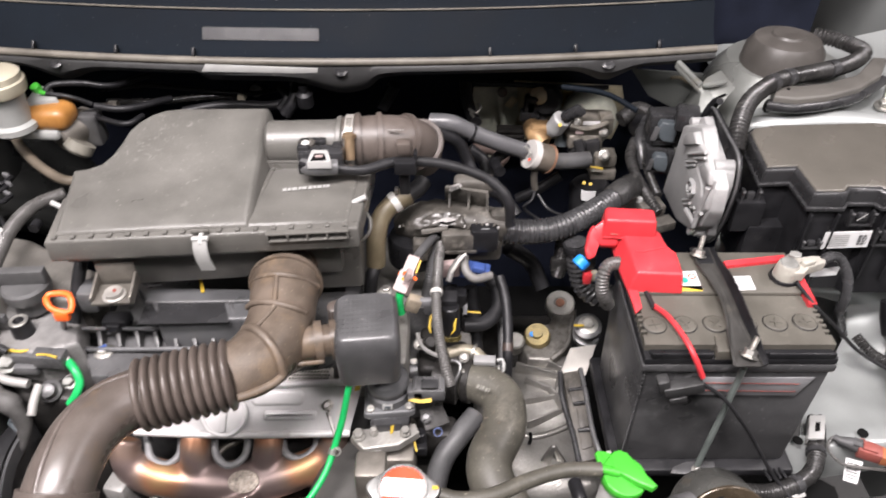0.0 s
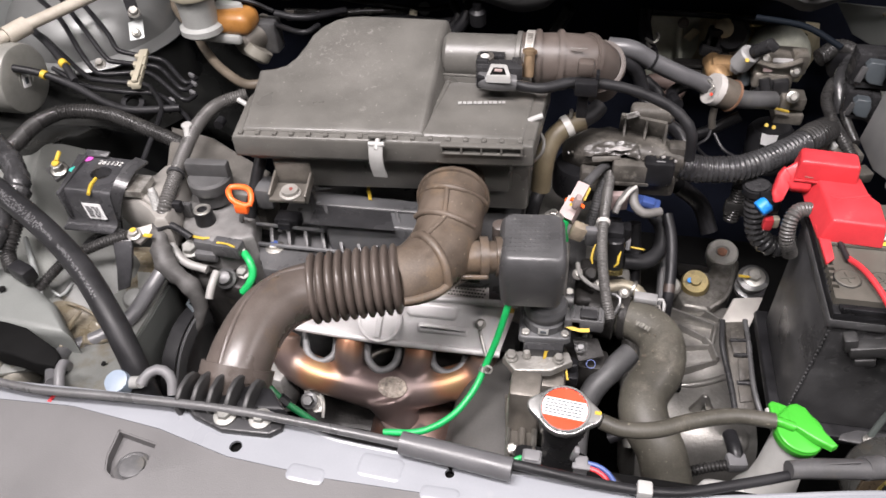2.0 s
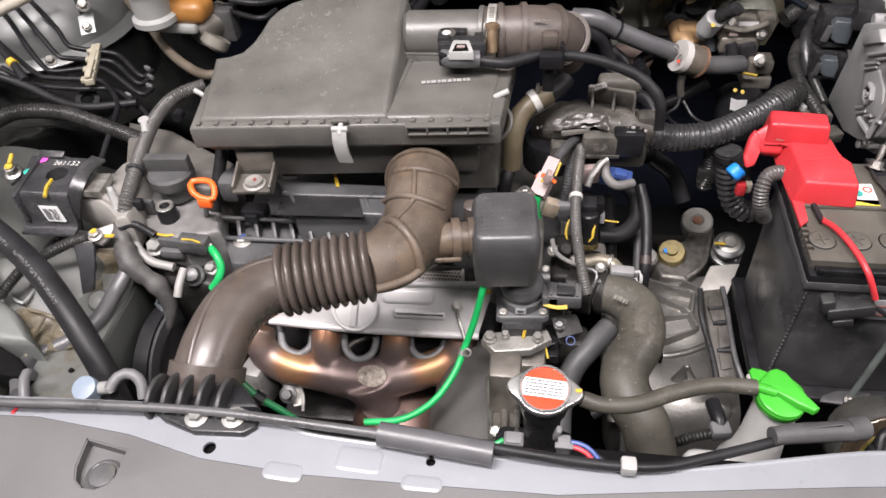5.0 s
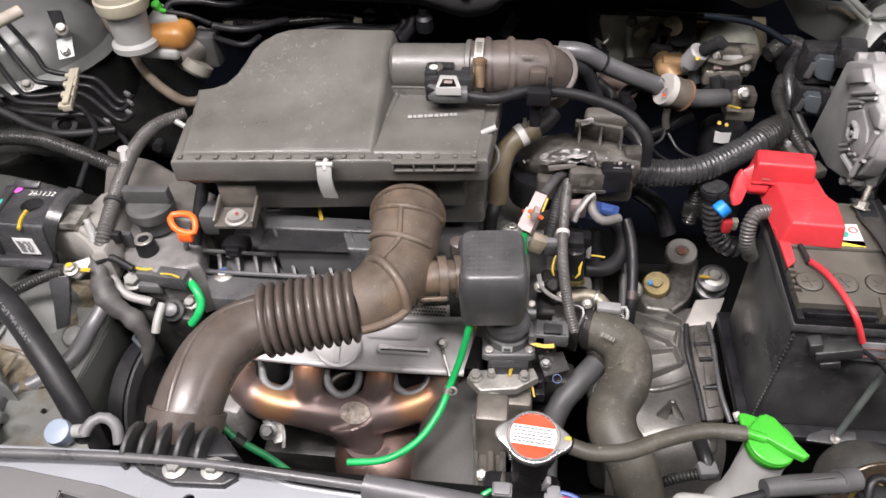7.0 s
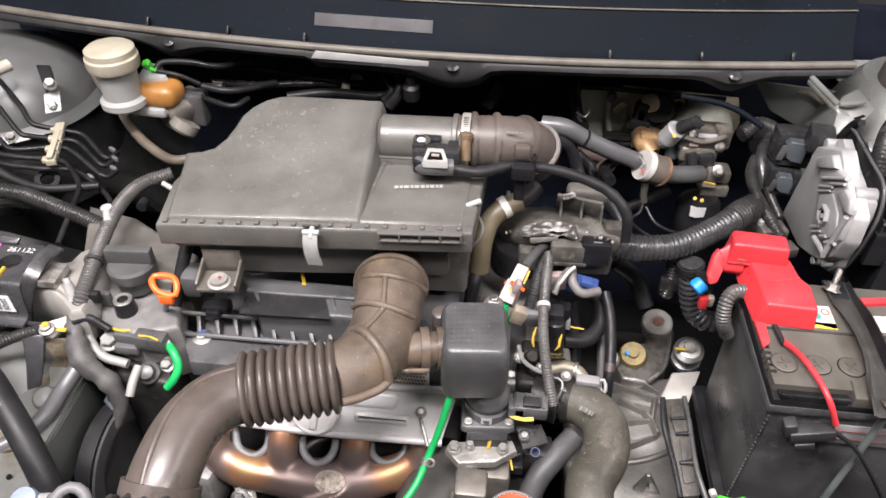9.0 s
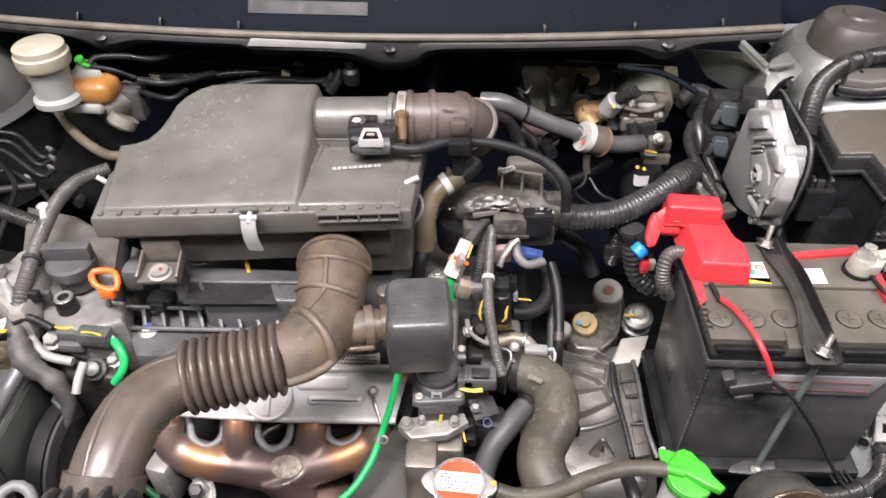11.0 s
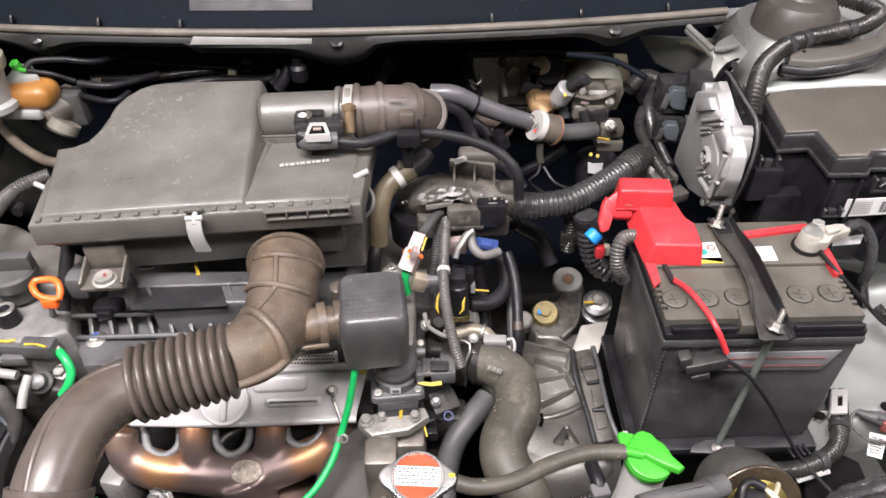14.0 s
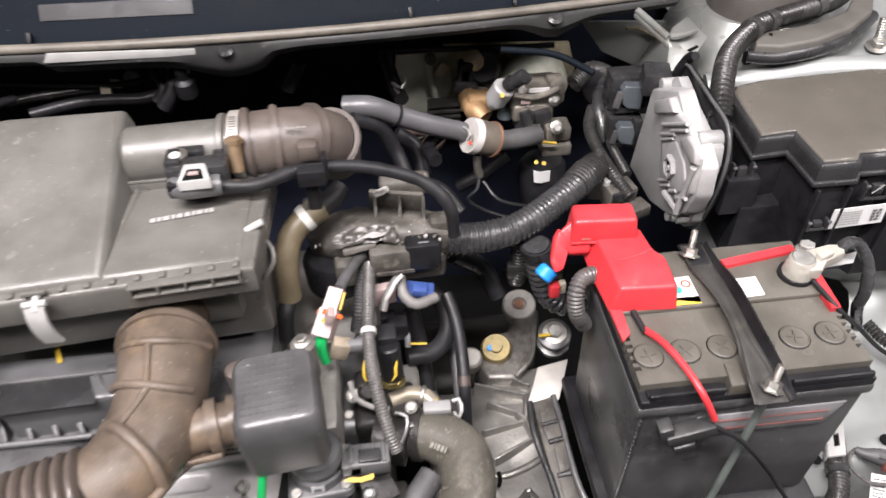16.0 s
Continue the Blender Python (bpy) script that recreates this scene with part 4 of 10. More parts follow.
part("clamp_screw", merge(rod((-0.105, 0.697, 1.000), (-0.105, 0.6865, 0.975), 0.0058, 16), lathe([(0.0078, 0), (0.0078, 0.004), (0.004, 0.006), (0, 0.006)], axis((-0.105, 0.6965, 0.998), (-0.105, 0.702, 1.02)), 6)), mat("pinkish_brass", (0.46, 0.33, 0.21), 0.3, metal=0.85, vary=0.25, scale=40), strap, "brassy clamp screw")
for k in range(9):
    q = radians(46 + 5 * k)
    part("clamp_slot", box(0.006, 0.0012, 0.0006, (-0.107, 0.724 - 0.0318 * math.cos(q), 0.976 + 0.0318 * math.sin(q)), bev=0, rx=-90 + math.degrees(q)), BROWNSTEEL, strap)
part("bung", box(0.018, 0.016, 0.016, (-0.044, 0.690, 0.990), bev=0.004), DUCT, outlet)
part("paint_writing", bars((-0.062, 0.703, 1.003), (1, 0, 0), (0, 0.9, -0.35), 1, 0.018, 0.008, 4, rng), CLIPGREY, outlet)

# ---- intake duct ----
duct = thing("intake_duct", "brown-black rubber intake duct with ribbed bellows", "air duct", (-0.24, 0.42, 0.84))
lower = [(-0.314, 0.302, 0.880), (-0.313, 0.316, 0.890), (-0.311, 0.340, 0.899), (-0.306, 0.371, 0.902), (-0.294, 0.400, 0.898), (-0.272, 0.4205, 0.894)]
part("elbow", tube(lower, [0.0275, 0.0275, 0.0272, 0.027, 0.027, 0.0265], 36), DUCT, duct)
part("elbow_rib", tube([offset(lower[1], -0.004, -0.0165, 0.0205), offset(lower[2], -0.006, -0.008, 0.0252), offset(lower[3], -0.009, -0.002, 0.0250), offset(lower[4], -0.010, 0.003, 0.0248), offset(lower[5], -0.004, 0.004, 0.0250)], 0.0026, 10), DUCT, duct)
part("collar", tube([(-0.314, 0.294, 0.872), (-0.313, 0.320, 0.893)], [0.0300, 0.0300], 36), DUCT, duct)
part("collar_lip", band([(-0.314, 0.298, 0.876), (-0.312, 0.326, 0.8965)], 0.0290, 0.012, 0.78, 0.0022, 36), DUCT, duct)
bell = [(-0.279, 0.4185, 0.8935), (-0.238, 0.4300, 0.8955), (-0.196, 0.4415, 0.8975)]
part("bellows", tube(bell, 0.0342, 40, ripple=0.0090, pitch=0.0086, power=0), BELLOWS, duct, "ribbed bellows")
neck = [(-0.204, 0.4395, 0.8970), (-0.183, 0.457, 0.893), (-0.170, 0.484, 0.890), (-0.166, 0.515, 0.890), (-0.168, 0.548, 0.891), (-0.170, 0.574, 0.890), (-0.1705, 0.584, 0.8895), (-0.171, 0.587, 0.889), (-0.171, 0.625, 0.888)]
part("junction", tube(neck, [0.0275, 0.0315, 0.0340, 0.0335, 0.0350, 0.0372, 0.0364, 0.0285, 0.0275], 36), DUSTDUCT, duct)
part("collar", band(neck, 0.0366, 0.005, 0.74, 0.0030, 36), DUSTDUCT, duct)
part("collar_lip", band(neck, 0.0278, 0.005, 0.93, 0.0030, 36), DUSTDUCT, duct)
side = [(-0.172, 0.478, 0.886), (-0.142, 0.490, 0.885), (-0.100, 0.500, 0.883)]
part("branch", tube(side, [0.026, 0.0172, 0.0160], 28), DUSTDUCT, duct)
for a, w, k in ((0.70, 0.008, 0.0046), (0.90, 0.008, 0.0040)):
    part("rib", band(side, 0.0164, w, a, k, 28), DUSTDUCT, duct)
for y, z in ((0.512, 0.893), (0.473, 0.884)):
    part("branch_web", plate([(-0.152, y - 0.008, z), (-0.117, y - 0.002, z), (-0.117, y + 0.003, z - 0.006), (-0.152, y + 0.002, z - 0.006)], 0.005, 0.0018, 3), DUSTDUCT, duct)
part("web", plate([(-0.196, 0.440, 0.868), (-0.150, 0.462, 0.870), (-0.125, 0.482, 0.874), (-0.165, 0.480, 0.890)], 0.006, 0.002), DUSTDUCT, duct)
for pts, r in (([(-0.1905, 0.480, 0.9165), (-0.181, 0.4755, 0.9235), (-0.169, 0.4655, 0.9235), (-0.159, 0.456, 0.917), (-0.153, 0.448, 0.907), (-0.151, 0.444, 0.893)], 0.0046),
               ([(-0.151, 0.444, 0.893), (-0.157, 0.435, 0.8925), (-0.167, 0.427, 0.893), (-0.178, 0.419, 0.8945), (-0.187, 0.414, 0.896)], 0.0040),
               ([(-0.178, 0.476, 0.9240), (-0.172, 0.488, 0.9235), (-0.167, 0.500, 0.9232), (-0.164, 0.508, 0.9234)], 0.0028),
               ([(-0.199, 0.524, 0.903), (-0.190, 0.517, 0.9155), (-0.179, 0.512, 0.9222), (-0.164, 0.508, 0.9240), (-0.148, 0.507, 0.9190), (-0.138, 0.511, 0.909)], 0.0034),
               ([(-0.166, 0.510, 0.9236), (-0.168, 0.528, 0.9246), (-0.170, 0.545, 0.9260)], 0.0026),
               ([(-0.201, 0.561, 0.903), (-0.190, 0.553, 0.9180), (-0.173, 0.548, 0.9262), (-0.156, 0.548, 0.9240), (-0.141, 0.555, 0.911), (-0.133, 0.560, 0.898)], 0.0034)):
    part("moulded_seam", tube(pts, r, 12), DUSTDUCT, duct)
RESON = mat("resonator_plastic", (0.050, 0.050, 0.051), 0.34, vary=0.25, scale=22, stain=(0.085, 0.08, 0.07), stain_scale=30, stain_at=0.60, speck=(0.30, 0.29, 0.26), speck_at=0.74, bump=0.2)
res = part("resonator", stack([(rounded(-0.078, 0.510, 0.061, 0.066, 0.010, 6), 0.838), (rounded(-0.078, 0.510, 0.063, 0.069, 0.012, 6), 0.842), (rounded(-0.078, 0.509, 0.066, 0.073, 0.012, 6), 0.882), (rounded(-0.078, 0.509, 0.066, 0.073, 0.012, 6), 0.891), (rounded(-0.078, 0.5095, 0.0645, 0.071, 0.012, 6), 0.898), (rounded(-0.078, 0.510, 0.061, 0.067, 0.011, 6), 0.903), (rounded(-0.078, 0.5105, 0.056, 0.061, 0.010, 6), 0.9058)]), RESON, duct, "black resonator box with rounded edges")
for i in range(9):
    part("grip_rib", merge(*[box(0.0036, 0.0022, 0.0012, (-0.099 + 0.0047 * k - 0.0005 * i, 0.485 + 0.0058 * i + 0.0005 * k, 0.9054), bev=0.0004, rz=6) for k in range(9)]), RESON, res)
part("hanger", merge(box(0.004, 0.010, 0.022, (-0.148, 0.517, 0.842), bev=0.0015), box(0.004, 0.010, 0.022, (-0.134, 0.518, 0.842), bev=0.0015), box(0.018, 0.010, 0.006, (-0.141, 0.514, 0.830), bev=0.002)), SATIN, res)
part("lug", lathe([(0.009, -0.03), (0.009, 0), (0.006, 0.002), (0, 0.002)], Matrix.Translation((-0.115, 0.549, 0.880)), 16), DUCT, res)

# snorkel of the intake, bolted to the panel
snork = thing("air_snorkel", "black finned plastic snorkel bolted to the panel", "air snorkel", (-0.29, 0.28, 0.90))
part("mouth", slab([(-0.335, 0.273), (-0.340, 0.302), (-0.272, 0.300), (-0.252, 0.281)], 0.84, 0.903, 0.004), BLACK, snork)
part("flange", slab([(-0.337, 0.271), (-0.251, 0.277), (-0.249, 0.263), (-0.257, 0.256), (-0.296, 0.254), (-0.323, 0.262)], 0.899, 0.9055, 0.002, 3), SATIN, snork)
for p, h in (((-0.337, 0.284, 0.905), 0.022), ((-0.324, 0.286, 0.905), 0.023), ((-0.311, 0.286, 0.905), 0.023), ((-0.296, 0.287, 0.905), 0.023), ((-0.281, 0.286, 0.905), 0.020)):
    lobe = [(-0.020, -0.012), (-0.021, 0.004), (-0.016, 0.014), (-0.006, 0.019), (0.006, 0.017), (0.014, 0.010), (0.019, -0.002), (0.020, -0.012)]
    part("fin", slab([(y, z * h / 0.028) for y, z in lobe], -0.0021, 0.0021, 0.0013, 3, Matrix.Translation(p) @ Matrix(((0, 0, 1, 0), (1, 0, 0, 0), (0, 1, 0, 0), (0, 0, 0, 1))), bottom=True), FIN, snork)
for p in ((-0.297, 0.266, 0.906), (-0.268, 0.268, 0.906)):
    part("bolt", hexbolt(p, offset(p, 0, 0, 1), 0.0058, 0.007, 1.6), BOLTGREY, snork, "bright zinc bolt")

# ---- battery ----
bat = thing("battery", "black car battery with a dusty lid and vent caps", "battery", (0.298, 0.555, 0.70))
part("case", box(0.192, 0.146, 0.170, (0.297, 0.553, 0.783), bev=0.004, taper=0.975), BATTERY, bat)
part("case_rim", box(0.1965, 0.152, 0.012, (0.297, 0.553, 0.862), bev=0.003), BATTERY, bat)
part("lid_base", box(0.1935, 0.1495, 0.011, (0.297, 0.553, 0.8705), bev=0.002), BLACK, bat)
notched = [(0.2015, 0.4895), (0.3925, 0.4895)]
for k in range(5):
    y = 0.503 + 0.0076 * k
    notched += [(0.3925, y), (0.3868, y), (0.3868, y + 0.0040), (0.3925, y + 0.0040)]
notched += [(0.3925, 0.627), (0.2015, 0.627)]
for k in range(5):
    y = 0.5374 - 0.0076 * k
    notched += [(0.2015, y), (0.2072, y), (0.2072, y - 0.0040), (0.2015, y - 0.0040)]
part("lid", sheet(notched, [], 0.8745, 0.8845), BATTOP, bat, "dusty olive-grey lid with notched sides")
part("lid_step", box(0.186, 0.068, 0.006, (0.297, 0.594, 0.886), bev=0.002), BATTOP, bat)
for x0, x1 in ((0.206, 0.268), (0.322, 0.390)):
    part("grip_ledge", merge(box(x1 - x0, 0.0045, 0.008, ((x0 + x1) / 2, 0.4805, 0.8790), bev=0.0018), box(x1 - x0, 0.008, 0.003, ((x0 + x1) / 2, 0.4855, 0.8768), bev=0.001)), BLACK, bat)
part("strap_seat", slab([(0.270, 0.4785), (0.292, 0.4785), (0.288, 0.502), (0.273, 0.501)], 0.874, 0.8865, 0.0015), BATTOP, bat)
vent = merge(lathe([(0.0118, 0), (0.0118, 0.0012), (0.0108, 0.0017), (0.0104, 0.0010), (0, 0.0010)], None, 28), box(0.013, 0.0018, 0.0012, (0, 0, 0.0014), bev=0.0003), box(0.0018, 0.013, 0.0012, (0, 0, 0.0014), bev=0.0003))
bmesh.ops.recalc_face_normals(vent, faces=vent.faces[:])
me = bpy.data.meshes.new("vent_cap")
for f in vent.faces:
    f.smooth = True
vent.to_mesh(me)
vent.free()
me.materials.append(BATTOP)
me.set_sharp_from_angle(angle=radians(35))
for i in range(6):
    ob = new("vent_cap", me)
    ob.parent, ob.matrix_parent_inverse = bat, BASE[bat.name].inverted()
    ob.matrix_basis = pose(0.2165 + 0.0312 * i, 0.5165 + 0.0008 * i, 0.8846, 0, 0, 10 + 17 * i)
    part("cap_groove", ring(0.0127, 0.0116, 0.0006, Matrix.Translation((0.2165 + 0.0312 * i, 0.5165 + 0.0008 * i, 0.8843)), 28), BLACK, bat)
for i in range(26):
    k = i / 25
    part("side_knurl", box(0.0022, 0.0022, 0.004, (0.2035 - 0.002 * k + 0.0008, 0.4795, 0.855 - 0.150 * k), bev=0.0005), BATTERY, bat)
label = part("front_label", plate([(0.252, 0.4775, 0.848), (0.378, 0.4775, 0.848), (0.367, 0.4778, 0.819), (0.245, 0.4778, 0.821)], 0.0012, 0.0003), mat("grey_label", (0.19, 0.19, 0.195), 0.35, vary=0.15, scale=30), bat, "grey label with fine red lines")
for z in (0.8405, 0.8285):
    part("red_line", box(0.105, 0.0006, 0.0006, (0.312, 0.4765, z), bev=0, ry=1), BROWNRED, label)
part("spec_label", plate([(0.313, 0.585, 0.890), (0.336, 0.586, 0.890), (0.335, 0.564, 0.890), (0.313, 0.563, 0.890)], 0.0006, 0), LABEL, bat)
part("spec_print", print_on([(0.313, 0.586, 0.890), (0.336, 0.586, 0.890), (0.335, 0.564, 0.890), (0.313, 0.564, 0.890)], 4, 6, 3), CLIPGREY, bat)
warn = part("warning_label", plate([(0.254, 0.593, 0.890), (0.278, 0.594, 0.890), (0.278, 0.563, 0.890), (0.238, 0.562, 0.890)], 0.0006, 0), LABEL, bat, "yellow and white warning label")
part("yellow_strip", plate([(0.247, 0.570, 0.890), (0.278, 0.570, 0.890), (0.278, 0.562, 0.890), (0.238, 0.561, 0.891)], 0.0004, 0), WARNYELLOW, warn)
part("pictogram", disc(0.0045, 0.0005, (0.262, 0.579, 0.890)), TEAL, warn)
part("pictogram", ring(0.0045, 0.003, 0.0005, Matrix.Translation((0.272, 0.585, 0.890))), ORANGERED, warn)
for p, q in (((0.313, 0.603, 0.889), (0.384, 0.614, 0.889)), ((0.388, 0.586, 0.889), (0.388, 0.542, 0.886))):
    part("red_edging", tube([p, q], 0.0058, 4), RED, bat, "red plastic edging")
part("negative_post", lathe([(0.0155, 0), (0.0150, 0.004), (0.0135, 0.005), (0, 0.005)], Matrix.Translation((0.372, 0.584, 0.889)), 28), BLACK, bat, "black seal under the post")

tray = thing("battery_tray", "black battery tray on a pressed steel bracket", "battery tray", (0.3, 0.55, 0.68))
part("tray", box(0.208, 0.172, 0.014, (0.297, 0.553, 0.692), bev=0.004), BLACK, tray)
part("tray_bracket", plate([(0.422, 0.513, 0.700), (0.451, 0.513, 0.700), (0.447, 0.486, 0.660), (0.386, 0.488, 0.660), (0.387, 0.497, 0.680)], 0.003, 0.001), BODY, tray, "silver bracket with a round hole")
part("bracket_hole", disc(0.006, 0.001, (0.418, 0.506, 0.701)), VOID, tray)
part("front_tab", plate([(0.258, 0.464, 0.699), (0.262, 0.471, 0.700), (0.279, 0.478, 0.701), (0.311, 0.478, 0.701), (0.309, 0.468, 0.700), (0.287, 0.462, 0.699)], 0.004, 0.001), BATTERY, tray, "black pressed tab with a bolt")
p = (0.287, 0.466, 0.702)
part("bolt", hexbolt(p, offset(p, 0, -0.4, 1), 0.0038, 0.005), DULLALU, tray)
part("rear_lip", plate([(0.311, 0.471, 0.690), (0.344, 0.477, 0.690), (0.403, 0.479, 0.685), (0.404, 0.476, 0.680), (0.311, 0.469, 0.685)], 0.003, 0.001), BLACK, tray)

hold = thing("battery_clamp", "black steel battery hold-down strap with threaded rods", "battery clamp", (0.29, 0.53, 0.885))
sections = [(0.628, 0.283, 0.303, 0.892, 0.003), (0.604, 0.282, 0.303, 0.892, 0.004), (0.578, 0.287, 0.304, 0.893, 0.008), (0.548, 0.290, 0.304, 0.894, 0.009), (0.515, 0.288, 0.303, 0.894, 0.009), (0.488, 0.283, 0.306, 0.891, 0.006), (0.459, 0.280, 0.308, 0.887, 0.002)]
strap = [[(a - 0.001, y, z + 0.6 * h), (a + 0.001, y, z + 0.002), (a + 0.003, y, z), ((a + b) / 2, y, z + 0.0005), (b - 0.003, y, z), (b - 0.001, y, z + 0.002), (b + 0.001, y, z + h)] for y, a, b, z, h in sections]
part("strap", smooth_sheet([r[:6] for r in strap], 0.0022, 3), mat("dusty_strap_paint", (0.028, 0.027, 0.025), 0.42, vary=0.3, scale=25, stain=(0.07, 0.065, 0.055), stain_scale=30, stain_at=0.56), hold, "pressed black channel strap")
part("strap_flange", smooth_sheet([[(b - 0.0012, y, z + 0.001), (b + 0.001, y, z + 0.5 * h + 0.001), (b + 0.003, y, z + h + 0.002)] for y, a, b, z, h in sections], 0.0022, 3), BLACK, hold)
part("end_pad", plate([(0.281, 0.632, 0.893), (0.305, 0.632, 0.893), (0.305, 0.604, 0.893), (0.281, 0.604, 0.893)], 0.003, 0.001), BLACK, hold)
for a, b in (((0.286, 0.616, 0.893), (0.291, 0.626, 0.914)), ((0.296, 0.469, 0.890), (0.303, 0.478, 0.908))):
    stud = part("stud", tube([a, b], 0.0032, 10, ripple=0.0006, pitch=0.0012), STEEL, hold)
    part("nut", lathe([(0, 0), (0.0095, 0), (0.0095, 0.0015), (0.0065, 0.002), (0.0065, 0.0075), (0.004, 0.008), (0, 0.008)], axis(a, b), 6), STEEL, stud, "bright zinc nut")
part("rod", tube([(0.298, 0.472, 0.877), (0.294, 0.470, 0.812), (0.286, 0.466, 0.712)], 0.0034, 10), mat("grey_green_rod", (0.13, 0.15, 0.14), 0.4, metal=0.3, vary=0.2, scale=40), hold, "grey-green threaded rod")

negt = thing("negative_terminal", "pale lead battery terminal clamp with black cable", "battery terminal", (0.39, 0.60, 0.89))
LEAD = mat("pale_cast_lead", (0.34, 0.325, 0.285), 0.55, metal=0.25, vary=0.25, scale=40, stain=(0.24, 0.225, 0.19), stain_scale=40, stain_at=0.58)
part("clamp", merge(lathe([(0.0130, 0), (0.0125, 0.006), (0.0108, 0.017), (0.0098, 0.018)], Matrix.Translation((0.3715, 0.5825, 0.894)), 28),
     slab([(0.372, 0.571), (0.384, 0.570), (0.393, 0.580), (0.414, 0.588), (0.418, 0.598), (0.404, 0.600), (0.384, 0.596), (0.373, 0.594)], 0.897, 0.908, 0.002, 3),
     box(0.016, 0.007, 0.008, (0.393, 0.585, 0.909), bev=0.0015, rz=20)), LEAD, negt, "pale cast lead clamp")
part("post_top", lathe([(0, 0.0175), (0.0098, 0.0175), (0.0088, 0.0192), (0, 0.0198)], Matrix.Translation((0.3715, 0.5825, 0.894)), 24), BOLTGREY, negt)
part("nut", hexbolt((0.387, 0.602, 0.900), offset((0.387, 0.602, 0.900), 0, 0.1, 1), 0.0070, 0.008, 1.3), BOLTGREY, negt)
part("cable", tube([(0.412, 0.594, 0.903), (0.426, 0.603, 0.903), (0.442, 0.606, 0.896), (0.451, 0.596, 0.880), (0.452, 0.585, 0.855), (0.456, 0.588, 0.830), (0.484, 0.603, 0.780)], 0.0056, 14), TAPE, negt, "black battery cable")
part("tag", plate([(0.416, 0.607, 0.880), (0.450, 0.613, 0.880), (0.446, 0.607, 0.872), (0.414, 0.604, 0.872)], 0.0008, 0), LABEL, negt)

red = thing("terminal_cover", "scuffed red plastic battery terminal cover", "terminal cover", (0.22, 0.58, 0.89))
part("upper_cover", stack([([(0.181, 0.658), (0.240, 0.653), (0.238, 0.6235), (0.177, 0.6275)], 0.910), ([(0.183, 0.655), (0.237, 0.650), (0.235, 0.6255), (0.179, 0.6295)], 0.934)], None, 0.0038, 3), RED, red)
part("cover_edge", tube([(0.178, 0.6270, 0.911), (0.208, 0.6250, 0.911), (0.238, 0.6230, 0.911)], 0.0014, 8), RED, red)
part("lower_cover", stack([([(0.193, 0.642), (0.246, 0.64), (0.249, 0.609), (0.257, 0.598), (0.2555, 0.559), (0.197, 0.5625), (0.194, 0.602)], 0.889), ([(0.199, 0.640), (0.243, 0.637), (0.246, 0.609), (0.2535, 0.598), (0.252, 0.562), (0.204, 0.565), (0.203, 0.602)], 0.914)], None, 0.0032, 3), RED, red)
part("fold", tube([(0.208, 0.602, 0.914), (0.216, 0.598, 0.9142), (0.245, 0.607, 0.914)], 0.0012, 8), RED, red)
part("side_lobe", plate([(0.181, 0.643, 0.926), (0.196, 0.627, 0.918), (0.196, 0.623, 0.902), (0.177, 0.623, 0.902), (0.167, 0.628, 0.91), (0.169, 0.636, 0.92)], 0.010, 0.003, 3), RED, red, "arched side flap")
part("lobe_leg", plate([(0.168, 0.634, 0.921), (0.177, 0.63, 0.912), (0.175, 0.622, 0.902), (0.171, 0.615, 0.89), (0.162, 0.613, 0.888), (0.159, 0.621, 0.896), (0.163, 0.632, 0.912)], 0.010, 0.003, 3), RED, red)
part("crease", tube([(0.185, 0.622, 0.92), (0.193, 0.622, 0.919)], 0.0008, 6), BROWNRED, red)
part("strap", plate([(0.196, 0.581, 0.893), (0.208, 0.582, 0.893), (0.208, 0.538, 0.889), (0.2, 0.531, 0.888)], 0.004, 0.001), RED, red, "red strap reaching down the battery side")

w = thing("battery_wire", "thin red and black wire with a black plug", "wire", (0.24, 0.49, 0.85))
part("red_wire", tube([(0.220, 0.542, 0.888), (0.229, 0.522, 0.893), (0.238, 0.495, 0.893), (0.245, 0.472, 0.887), (0.257, 0.466, 0.863)], 0.0029, 10), RED, w, "red sleeve")
part("sleeve", tube([(0.217, 0.565, 0.888), (0.220, 0.537, 0.889)], 0.0028, 8), RUBBER, w)
part("plug", merge(box(0.040, 0.013, 0.014, (0.242, 0.468, 0.845), bev=0.002, ry=-16), box(0.018, 0.010, 0.010, (0.239, 0.466, 0.830), bev=0.0015, ry=-16), box(0.012, 0.013, 0.018, (0.222, 0.470, 0.848), bev=0.002, ry=-16)), FIN, w, "black two-part plug")
part("lead", tube([(0.258, 0.464, 0.855), (0.285, 0.462, 0.833), (0.325, 0.460, 0.778), (0.362, 0.450, 0.720), (0.384, 0.428, 0.700), (0.402, 0.407, 0.690)], 0.0022, 8), RUBBER, w)
solo("thin_cable", tube([(0.381, 0.572, 0.893), (0.392, 0.541, 0.886), (0.427, 0.550, 0.850), (0.477, 0.554, 0.800), (0.525, 0.533, 0.780)], 0.0022, 8), RUBBER, "thin black cable beside the battery", "cable")

# ---- fuse box ----
fuse = thing("fuse_box", "black plastic fuse box with a stepped dusty lid", "fuse box", (0.50, 0.74, 0.78))
lid = [(0.386, 0.8), (0.3795, 0.712), (0.4165, 0.715), (0.4185, 0.664), (0.458, 0.663), (0.466, 0.673), (0.499, 0.673), (0.504, 0.664), (0.545, 0.664), (0.66, 0.66), (0.66, 0.79), (0.598, 0.818), (0.56, 0.826), (0.431, 0.82), (0.398, 0.812)]
LID = mat("fuse_lid", (0.095, 0.088, 0.076), 0.28, vary=0.15, scale=8, bump=0.2, speck=(0.16, 0.15, 0.13), speck_at=0.75)
part("lid", slab(lid, 0.925, 0.9445, 0.0055, 4), SATIN, fuse, "black stepped lid")
